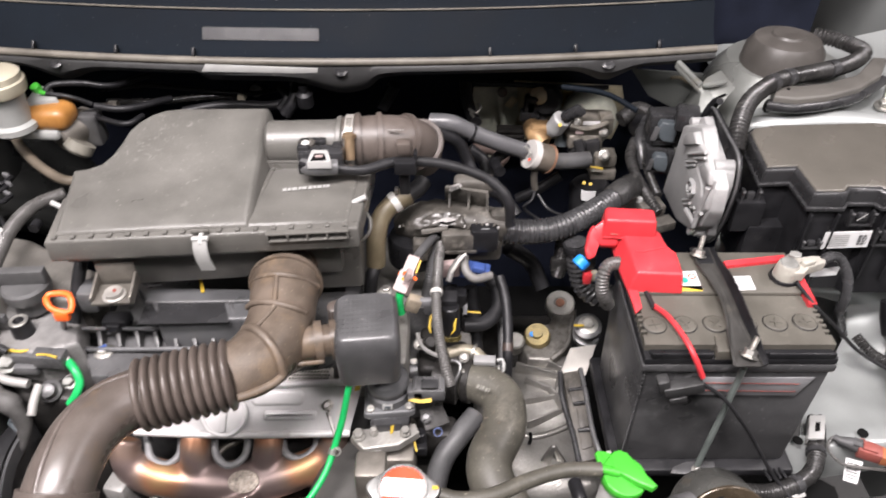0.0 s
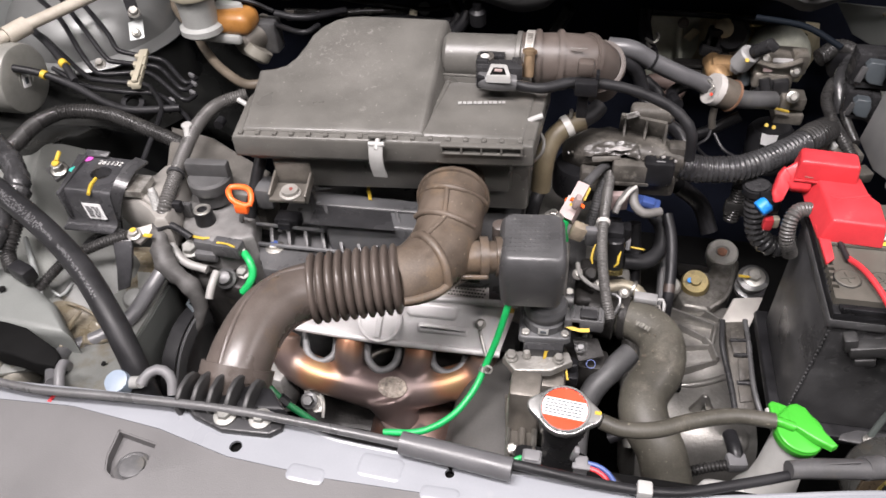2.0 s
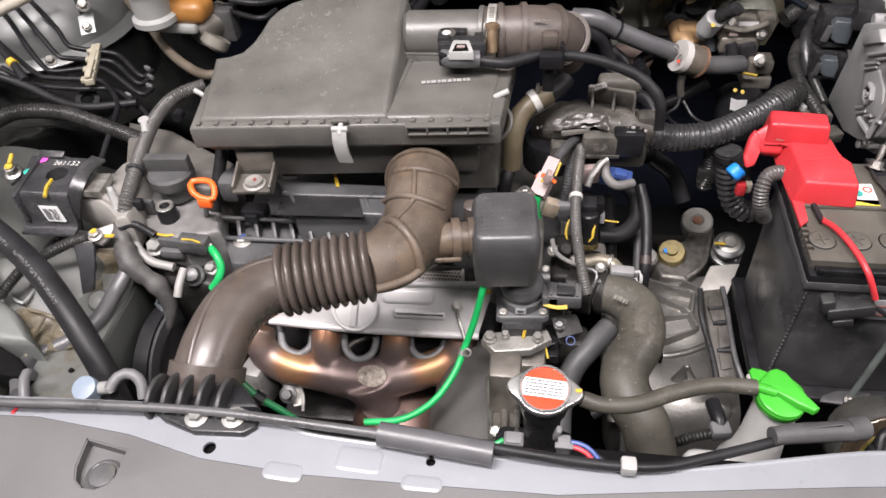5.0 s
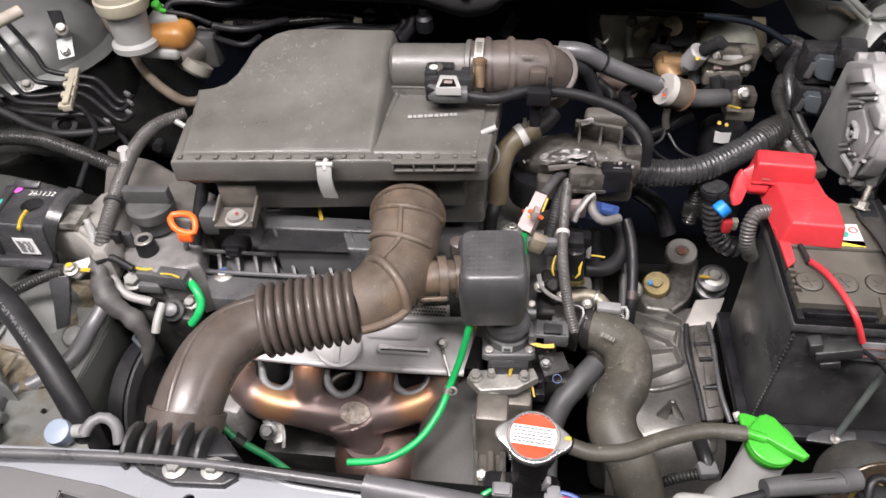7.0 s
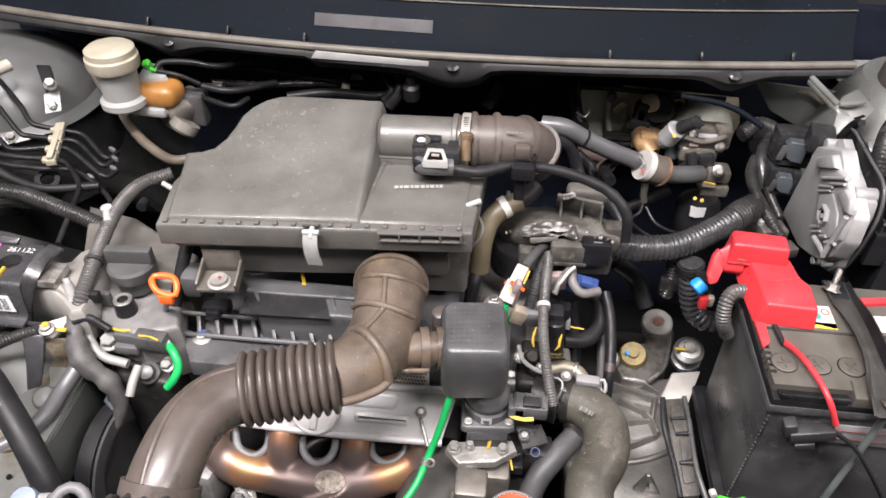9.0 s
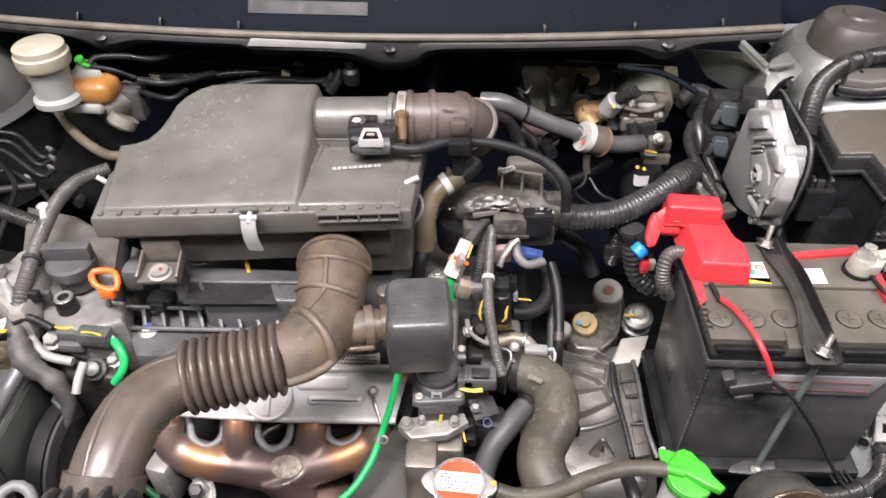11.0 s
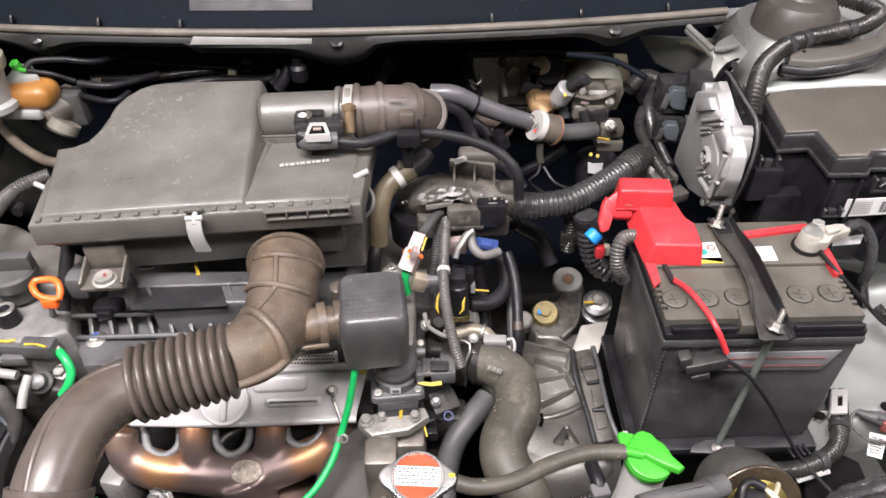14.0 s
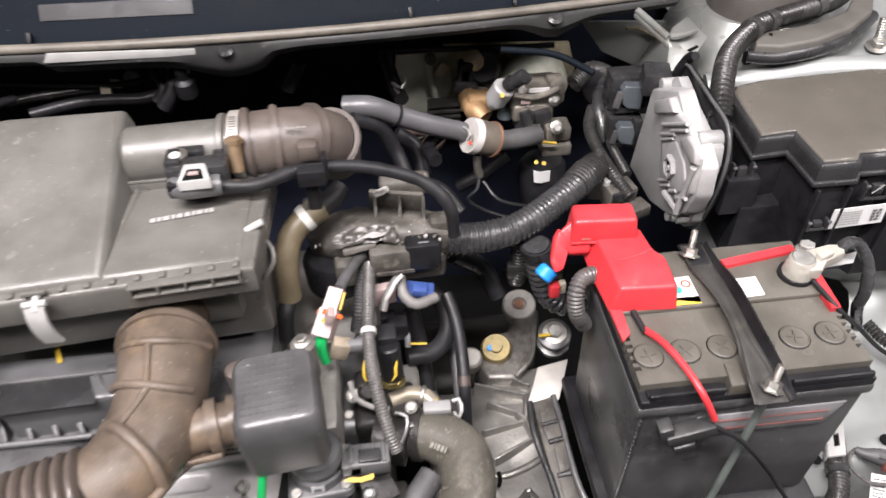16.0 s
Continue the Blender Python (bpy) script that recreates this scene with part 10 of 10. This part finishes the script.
part("shelf", plate([(-0.524, 0.308, 0.820), (-0.560, 0.381, 0.800), (-0.494, 0.394, 0.800), (-0.424, 0.318, 0.820)], 0.004, 0.001), STAINED, body, "grey painted front shelf")

# loom at the far left
lf = thing("left_loom", "black corrugated looms along the inner fender", "wiring loom", (-0.7, 0.6, 0.85), "wiring looms")
part("conduit", tube([(-0.728, 0.523, 0.890), (-0.721, 0.567, 0.890), (-0.726, 0.605, 0.885), (-0.738, 0.664, 0.875), (-0.720, 0.700, 0.870), (-0.669, 0.709, 0.865), (-0.614, 0.695, 0.860), (-0.542, 0.674, 0.850)], 0.0102, 18, ripple=0.0013, pitch=0.0042), CONDUIT, lf)
part("conduit", tube([(-0.654, 0.492, 0.870), (-0.651, 0.470, 0.860), (-0.650, 0.454, 0.850), (-0.636, 0.438, 0.845)], 0.0085, 14, ripple=0.0018, pitch=0.0042), CONDUIT, lf)
part("plug", box(0.028, 0.016, 0.018, (-0.619, 0.434, 0.848), bev=0.003, rz=-20), BLACK, lf, "black square plug")
part("taped_branch", tube([(-0.736, 0.586, 0.900), (-0.700, 0.563, 0.895), (-0.676, 0.536, 0.885), (-0.660, 0.500, 0.875)], 0.013, 14, wobble=0.3), TAPE, lf)
part("taped_branch", tube([(-0.665, 0.424, 0.860), (-0.662, 0.467, 0.870), (-0.669, 0.494, 0.875)], 0.012, 14, wobble=0.3), TAPE, lf)

# brake pipes in their clip
bp = thing("brake_pipes", "black brake pipes held in a cream clip", "brake pipes", (-0.7, 0.85, 0.85))
for pts in ([(-0.898, 0.924, 0.930), (-0.815, 0.865, 0.920), (-0.755, 0.809, 0.900), (-0.726, 0.786, 0.885), (-0.708, 0.782, 0.880), (-0.663, 0.801, 0.875), (-0.639, 0.798, 0.870), (-0.590, 0.771, 0.855), (-0.582, 0.792, 0.850)],
            [(-0.827, 0.900, 0.930), (-0.764, 0.847, 0.910), (-0.723, 0.817, 0.885), (-0.709, 0.816, 0.880), (-0.669, 0.817, 0.877), (-0.645, 0.822, 0.870), (-0.602, 0.793, 0.857), (-0.594, 0.814, 0.852)],
            [(-0.818, 0.920, 0.930), (-0.743, 0.862, 0.905), (-0.717, 0.838, 0.890), (-0.704, 0.835, 0.885), (-0.672, 0.838, 0.878), (-0.647, 0.841, 0.870), (-0.604, 0.809, 0.858), (-0.598, 0.831, 0.853)],
            [(-0.862, 0.855, 0.900), (-0.827, 0.839, 0.895), (-0.737, 0.778, 0.880), (-0.706, 0.769, 0.878), (-0.648, 0.774, 0.873), (-0.627, 0.764, 0.870), (-0.603, 0.737, 0.865), (-0.596, 0.714, 0.860), (-0.590, 0.665, 0.850), (-0.587, 0.642, 0.845)],
            [(-0.785, 0.780, 0.885), (-0.733, 0.765, 0.870), (-0.674, 0.764, 0.865), (-0.627, 0.771, 0.860), (-0.579, 0.745, 0.850), (-0.560, 0.727, 0.845)]):
    part("pipe", tube(pts, 0.0036, 10, step=0.004), BLACK, bp)
clip_row = [(-0.675, 0.836, 0.882), (-0.667, 0.815, 0.881), (-0.660, 0.793, 0.879), (-0.653, 0.771, 0.877)]
part("clip", merge(*[box(0.0125, 0.0215, 0.0085, q, bev=0.0012, rz=19) for q in clip_row], *[box(0.006, 0.010, 0.006, offset(q, -0.009, -0.002, -0.001), bev=0.001, rz=19) for q in clip_row], box(0.008, 0.088, 0.004, (-0.664, 0.804, 0.8845), bev=0.001, rz=19)), CREAM, bp, "cream plastic clip")
part("clip", merge(*[box(0.012, 0.005, 0.007, q, bev=0.0015, rz=-30) for q in ((-0.604, 0.830, 0.857), (-0.593, 0.812, 0.855), (-0.586, 0.792, 0.853), (-0.604, 0.765, 0.856), (-0.600, 0.745, 0.853))]), GREYPLASTIC, bp, "grey pipe union")
abs_ = thing("brake_pump", "grey cylindrical pump motor with black lead", "pump", (-0.8, 0.75, 0.87))
part("motor", lathe([(0, 0), (0.043, 0), (0.0465, 0.0015), (0.048, 0.005), (0.048, 0.13), (0, 0.13)], axis((-0.802, 0.744, 0.888), (-1.0, 0.744, 0.888)), 48), mat("grey_olive_cast", (0.22, 0.22, 0.20), 0.42, metal=0.3, vary=0.2, scale=20), abs_)
part("end_ring", ring(0.014, 0.012, 0.0008, axis((-0.8022, 0.744, 0.888), (-0.7, 0.744, 0.888))), bpy.data.materials["grey_olive_cast"], abs_)
part("tag", box(0.0012, 0.014, 0.018, (-0.8012, 0.742, 0.887), bev=0, rx=-18), LABEL, abs_)
part("tag_print", box(0.0008, 0.006, 0.009, (-0.8003, 0.742, 0.887), bev=0, rx=-18), SLATE, abs_)
for pts in ([(-0.848, 0.732, 0.915), (-0.806, 0.732, 0.912), (-0.771, 0.741, 0.900), (-0.730, 0.741, 0.885), (-0.677, 0.727, 0.870), (-0.635, 0.723, 0.865), (-0.580, 0.743, 0.860)], [(-0.833, 0.828, 0.915), (-0.787, 0.795, 0.910), (-0.752, 0.767, 0.900), (-0.726, 0.744, 0.890)]):
    part("lead", tube(pts, 0.0052, 12), RUBBER, abs_)
for p, q in (((-0.770, 0.741, 0.900), (-0.764, 0.740, 0.898)), ((-0.757, 0.770, 0.902), (-0.749, 0.765, 0.900))):
    part("yellow_band", tube([p, q], 0.0062, 12), YELLOW, abs_, "yellow tape band")
pb = thing("aircon_pipe", "pale beige pipe with a block fitting over the tower", "pipe", (-0.7, 0.75, 0.92))
part("pipe", tube([(-0.842, 0.715, 0.935), (-0.831, 0.750, 0.937), (-0.821, 0.775, 0.940), (-0.798, 0.810, 0.943), (-0.752, 0.886, 0.948)], 0.0082, 14), BEIGE, pb, "beige pipe")
part("union", tube([(-0.823, 0.767, 0.939), (-0.808, 0.795, 0.942)], 0.0125, 16), BEIGE, pb, "pale union nut")
part("foot", box(0.02, 0.02, 0.02, (-0.835, 0.772, 0.925), bev=0.004), BEIGE, pb)
tb = thing("tower_clip", "black bracket with a bright bolt on the tower", "bracket", (-0.68, 0.88, 0.9))
part("arm", plate([(-0.735, 0.915, 0.935), (-0.715, 0.917, 0.935), (-0.694, 0.886, 0.920), (-0.707, 0.877, 0.915)], 0.004, 0.001), BLACK, tb)
p = (-0.697, 0.879, 0.925)
part("bolt", hexbolt(p, offset(p, 0.4, -0.6, 1), 0.0068, 0.009, 1.3), DULLALU, tb)
part("plate", plate([(-0.709, 0.874, 0.912), (-0.692, 0.887, 0.912), (-0.682, 0.862, 0.895), (-0.702, 0.854, 0.893)], 0.003, 0.001), BODY, tb)
p = (-0.693, 0.862, 0.902)
part("bolt", hexbolt(p, offset(p, 0.4, -0.6, 1), 0.005, 0.006, 1.3), STEEL, tb)
p = (-0.735, 0.815, 0.875)
part("bolt", hexbolt(p, offset(p, 0.2, -0.5, 1), 0.0060, 0.008, 1.35), DULLALU, tb)
p = (-0.666, 0.764, 0.845)
part("eyelet", ring(0.016, 0.009, 0.006, axis(p, offset(p, 0.3, -0.4, 1))), BLACK, tb)

# ---- release rod over the panel ----
rl = thing("bonnet_rod", "long black bonnet stay rod with a foam sleeve", "rod", (-0.1, 0.27, 0.91))
part("rod", tube([(-0.514, 0.264, 0.912), (-0.462, 0.261, 0.912), (-0.392, 0.265, 0.912), (-0.323, 0.268, 0.912), (-0.264, 0.268, 0.912), (-0.205, 0.265, 0.912), (-0.145, 0.262, 0.911)], 0.0036, 12), VCOVER, rl)
part("sleeve", tube([(-0.153, 0.263, 0.911), (-0.112, 0.259, 0.911), (-0.069, 0.255, 0.910)], 0.0088, 16), GREYRUBBER, rl, "grey foam sleeve")
rd = thing("horn_lead", "black lead clipped along the panel", "cable", (0.1, 0.27, 0.9))
part("lead", tube([(-0.071, 0.259, 0.912), (-0.043, 0.257, 0.911), (-0.008, 0.256, 0.908), (0.023, 0.256, 0.907), (0.050, 0.259, 0.907), (0.077, 0.268, 0.906), (0.110, 0.281, 0.903), (0.135, 0.292, 0.900)], 0.0038, 12), RUBBER, rd)
part("clip", box(0.011, 0.011, 0.011, (0.025, 0.256, 0.908), bev=0.002), CLIPGREY, rd, "white plastic clip")
part("plug", merge(tube([(0.127, 0.291, 0.905), (0.148, 0.297, 0.902), (0.186, 0.305, 0.898)], [0.0066, 0.0076, 0.0076], 14), tube([(0.182, 0.305, 0.898), (0.197, 0.311, 0.894)], 0.0088, 14), box(0.030, 0.0016, 0.0016, offset((0.162, 0.300, 0.902), 0, 0, 0.0065), bev=0.0005, rz=12)), DUSTHOSE, rd, "black sealed plug")

# ---- washer bottle by the fender ----
wb2 = thing("washer_bottle", "milky plastic washer bottle beside the inner fender", "washer bottle", (-0.62, 0.32, 0.75))
part("tank", merge(box(0.09, 0.07, 0.09, (-0.652, 0.358, 0.775), bev=0.018, seg=4), box(0.05, 0.05, 0.05, (-0.614, 0.359, 0.775), bev=0.015, seg=4)), BOTTLE, wb2)
part("seam", box(0.094, 0.074, 0.003, (-0.642, 0.352, 0.785), bev=0.001), BOTTLE, wb2)

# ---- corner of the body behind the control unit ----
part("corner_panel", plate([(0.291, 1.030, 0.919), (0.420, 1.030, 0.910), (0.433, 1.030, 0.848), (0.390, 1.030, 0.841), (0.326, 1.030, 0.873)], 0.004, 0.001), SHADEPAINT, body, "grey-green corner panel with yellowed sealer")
part("sealer_bead", tube([(0.352, 1.024, 0.907), (0.368, 1.024, 0.907), (0.394, 1.024, 0.893)], 0.003, 8, wobble=0.4), SEALER, body)
boot = thing("rubber_boot", "round black rubber boot behind the control unit", "boot", (0.28, 0.9, 0.85))
part("boot", lathe([(0, 0.03), (0.012, 0.03), (0.018, 0.018), (0.024, 0.010), (0.026, 0), (0, 0)], axis((0.304, 0.950, 0.870), offset((0.304, 0.950, 0.870), -0.1, -0.8, 0.5)), 28), BLACK, boot)
part("lead", tube([(0.294, 0.925, 0.880), (0.284, 0.900, 0.872), (0.286, 0.880, 0.857), (0.290, 0.870, 0.843)], 0.008, 12, wobble=0.15), TAPE, boot)
ch = thing("coolant_hose", "black coolant hose with a red-brown label band", "hose", (0.07, 0.62, 0.70), "engine hoses")
cpts = [(0.072, 0.684, 0.800), (0.079, 0.658, 0.785), (0.081, 0.629, 0.765), (0.080, 0.601, 0.745), (0.079, 0.581, 0.710)]
part("hose", tube(cpts, 0.0066, 14), BLACK, ch)
part("label_band", band(cpts, 0.0066, 0.010, 0.66, 0.0004, 14), PIPEBROWN, ch, "red-brown label band")
part("clip", merge(tube([(0.065, 0.583, 0.755), (0.073, 0.583, 0.755), (0.072, 0.570, 0.748), (0.064, 0.570, 0.748)], 0.0022, 8)), CLIPGREY, ch, "pale C-shaped clip")
mid = thing("sensor_bracket", "dark bracket with small plugs beside the coolant pipes", "bracket", (0.02, 0.6, 0.76))
part("post", box(0.016, 0.014, 0.06, (0.010, 0.660, 0.775), bev=0.003), BLACK, mid)
part("plug", box(0.018, 0.014, 0.018, (-0.015, 0.630, 0.800), bev=0.003), GREYPLASTIC, mid, "grey clip on the loom")
part("plug", box(0.020, 0.016, 0.022, (0.019, 0.645, 0.800), bev=0.003), BLACK, mid)
part("lever", tube([(0.020, 0.646, 0.800), (0.027, 0.641, 0.795), (0.027, 0.631, 0.785)], 0.003, 8), GREYPLASTIC, mid)
part("paint_mark", tube([(0.030, 0.631, 0.790), (0.046, 0.629, 0.790)], 0.0012, 6), YELLOW, mid)
part("casting", box(0.05, 0.04, 0.04, (0.011, 0.621, 0.730), bev=0.008, seg=3), DULLALU, mid, "pale cast housing")
part("bolt", hexbolt((-0.020, 0.586, 0.760), offset((-0.020, 0.586, 0.760), -0.2, -0.5, 1), 0.006, 0.009, 1.4), STEEL, mid)
part("bolt", hexbolt((-0.034, 0.579, 0.755), offset((-0.034, 0.579, 0.755), -0.2, -0.5, 1), 0.005, 0.008, 1.4), STEEL, mid)

# Flat black sheet painted as shade; nothing is cut out of the fender.
part("fender_opening_shade", slab([(0.390, 0.463), (0.439, 0.480), (0.457, 0.466), (0.455, 0.439), (0.412, 0.420), (0.376, 0.410)], 0.660, 0.668, 0.002), VOID, body, "black sheet painted as the fender opening's shade")

dish = (-0.575, 0.466, 0.802)
part("pressed_dish", lathe([(0.062, -0.040), (0.056, -0.016), (0.046, -0.004), (0.030, 0.001), (0.012, -0.001), (0, -0.002)], axis(dish, offset(dish, 0.35, -0.45, 1)), 48), DISH, body, "pressed silver cup in the inner fender")
part("seam_flange", tube([(-0.667, 0.498, 0.832), (-0.621, 0.446, 0.826), (-0.590, 0.407, 0.818)], 0.003, 8), BODY, body)
part("punched_hole", disc(0.003, 0.001, (-0.501, 0.364, 0.800), offset((-0.501, 0.364, 0.800), 0, -0.2, 1)), VOID, body)
part("punched_hole", disc(0.004, 0.001, (-0.637, 0.415, 0.838), offset((-0.637, 0.415, 0.838), 0, -0.2, 1)), VOID, body)

# ---- pipes along the firewall ----
fp = thing("fuel_pipes", "thin dark pipes clipped along the firewall", "pipes", (-0.3, 1.05, 0.87))
for pts, r, mm in (([(-0.519, 0.999, 0.900), (-0.453, 1.003, 0.905), (-0.392, 0.993, 0.905), (-0.294, 0.987, 0.900), (-0.245, 0.992, 0.905)], 0.0035, BLACK),
                   ([(-0.512, 0.989, 0.885), (-0.438, 0.989, 0.885), (-0.372, 0.993, 0.890), (-0.315, 1.000, 0.890)], 0.0055, CONDUIT),
                   ([(-0.246, 0.993, 0.910), (-0.233, 0.972, 0.900), (-0.245, 0.967, 0.885)], 0.0065, RUBBER)):
    part("pipe", tube(pts, r, 10), mm, fp)
part("clip", box(0.012, 0.004, 0.010, (-0.304, 0.981, 0.896), bev=0.001, ry=12), CREAM, fp, "small pale clip")
part("clip", tube([(-0.226, 0.987, 0.912), (-0.210, 0.983, 0.912), (-0.211, 0.973, 0.910)], 0.0016, 6), CLIPGREY, fp)
part("fitting", lathe([(0.008, 0), (0.008, 0.012), (0.005, 0.016), (0.005, 0.026), (0, 0.026)], axis((-0.491, 0.975, 0.885), (-0.523, 0.973, 0.885)), 14), BROWNSTEEL, fp)

# ---- small fittings round the valve and the coolant pipes ----
vf = thing("valve_stay", "grey stay with bolts behind the valve", "bracket", (0.0, 0.52, 0.74))
part("plate", plate([(-0.028, 0.502, 0.765), (-0.001, 0.508, 0.765), (0.008, 0.492, 0.755), (-0.019, 0.480, 0.755)], 0.004, 0.001), OILED, vf)
part("bolt", hexbolt((-0.019, 0.490, 0.766), offset((-0.019, 0.490, 0.766), 0, -0.4, 1), 0.0045, 0.006, 1.4), DARKSTEEL, vf)
part("sensor", merge(rod((-0.026, 0.479, 0.735), (-0.027, 0.483, 0.750), 0.008, 14), box(0.016, 0.012, 0.014, (-0.026, 0.472, 0.735), bev=0.002)), BLACK, vf)
part("paint_mark", tube([(-0.032, 0.470, 0.752), (-0.029, 0.461, 0.745)], 0.0012, 6), YELLOW, vf)
part("blue_mark", ring(0.005, 0.0042, 0.0008, axis((-0.006, 0.481, 0.752), offset((-0.006, 0.481, 0.752), 0, -0.6, 1))), BLUE, vf, "blue marker ring")
part("casting", box(0.05, 0.03, 0.05, (-0.010, 0.503, 0.710), bev=0.006), OILED, vf)
sp = thing("side_shield", "dull grey sheet shield beside the converter", "shield", (-0.115, 0.45, 0.65))
part("sheet", smooth_sheet([[(-0.150, 0.505, 0.672), (-0.138, 0.505, 0.690), (-0.118, 0.508, 0.702), (-0.086, 0.512, 0.705)], [(-0.155, 0.460, 0.665), (-0.142, 0.456, 0.688), (-0.118, 0.458, 0.700), (-0.085, 0.462, 0.703)], [(-0.158, 0.412, 0.660), (-0.144, 0.410, 0.685), (-0.118, 0.412, 0.698), (-0.086, 0.414, 0.702)], [(-0.155, 0.370, 0.650), (-0.142, 0.368, 0.678), (-0.116, 0.370, 0.692), (-0.086, 0.372, 0.698)]], 0.004, 4), mat("dull_grey_sheet", (0.055, 0.053, 0.050), 0.5, metal=0.2, vary=0.3, scale=15, stain=(0.085, 0.078, 0.068), stain_scale=18, stain_at=0.58), sp)
fs = thing("fan_shroud", "dark fan shroud edge behind the radiator cap", "fan shroud", (-0.02, 0.36, 0.7))
part("edge", plate([(-0.094, 0.440, 0.735), (-0.058, 0.444, 0.735), (-0.053, 0.328, 0.780), (-0.078, 0.326, 0.780)], 0.004, 0.001), BROWNSTEEL, fs)
part("rib", tube([(-0.074, 0.457, 0.745), (-0.072, 0.410, 0.752), (-0.067, 0.347, 0.775)], 0.004, 10), BROWNSTEEL, fs)
for p in ((-0.079, 0.388, 0.765), (-0.076, 0.349, 0.780)):
    part("bolt", hexbolt(p, offset(p, 0, -0.4, 1), 0.004, 0.006, 1.4), STEEL, fs)
lw = thing("lower_wiring", "dark plugs and leads below the radiator hose", "wiring loom", (0.09, 0.40, 0.68), "wiring looms")
part("plug", box(0.020, 0.016, 0.016, (0.150, 0.418, 0.700), bev=0.003, rz=10), GREYPLASTIC, lw, "grey plug")
part("lead", tube([(0.147, 0.451, 0.700), (0.149, 0.431, 0.705), (0.151, 0.421, 0.700)], 0.008, 10), BLACK, lw)
part("lead", tube([(0.109, 0.412, 0.680), (0.125, 0.414, 0.690), (0.142, 0.414, 0.700)], 0.006, 10, ripple=0.001, pitch=0.004), CONDUIT, lw)
part("lead", tube([(0.021, 0.425, 0.700), (0.037, 0.431, 0.710), (0.046, 0.449, 0.715)], 0.006, 10), BLACK, lw)

hoop = thing("support_hoop", "black pressed steel hoop below the engine mount", "bracket", (-0.62, 0.5, 0.75))
part("hoop", tube([(-0.616, 0.484, 0.775), (-0.618, 0.509, 0.790), (-0.611, 0.533, 0.800), (-0.593, 0.545, 0.800), (-0.574, 0.534, 0.790), (-0.568, 0.515, 0.775), (-0.579, 0.500, 0.755)], 0.0095, 14), SATIN, hoop)
part("web", plate([(-0.620, 0.504, 0.765), (-0.620, 0.540, 0.782), (-0.601, 0.549, 0.782), (-0.587, 0.528, 0.765), (-0.592, 0.507, 0.750)], 0.004, 0.001), OILED, hoop)
lg = thing("earth_lug", "zinc earth lug screwed to the inner fender", "cable lug", (-0.70, 0.45, 0.82))
part("lug", plate([(-0.625, 0.418, 0.832), (-0.618, 0.424, 0.832), (-0.599, 0.414, 0.832), (-0.607, 0.407, 0.832)], 0.002, 0.0005), DULLALU, lg)
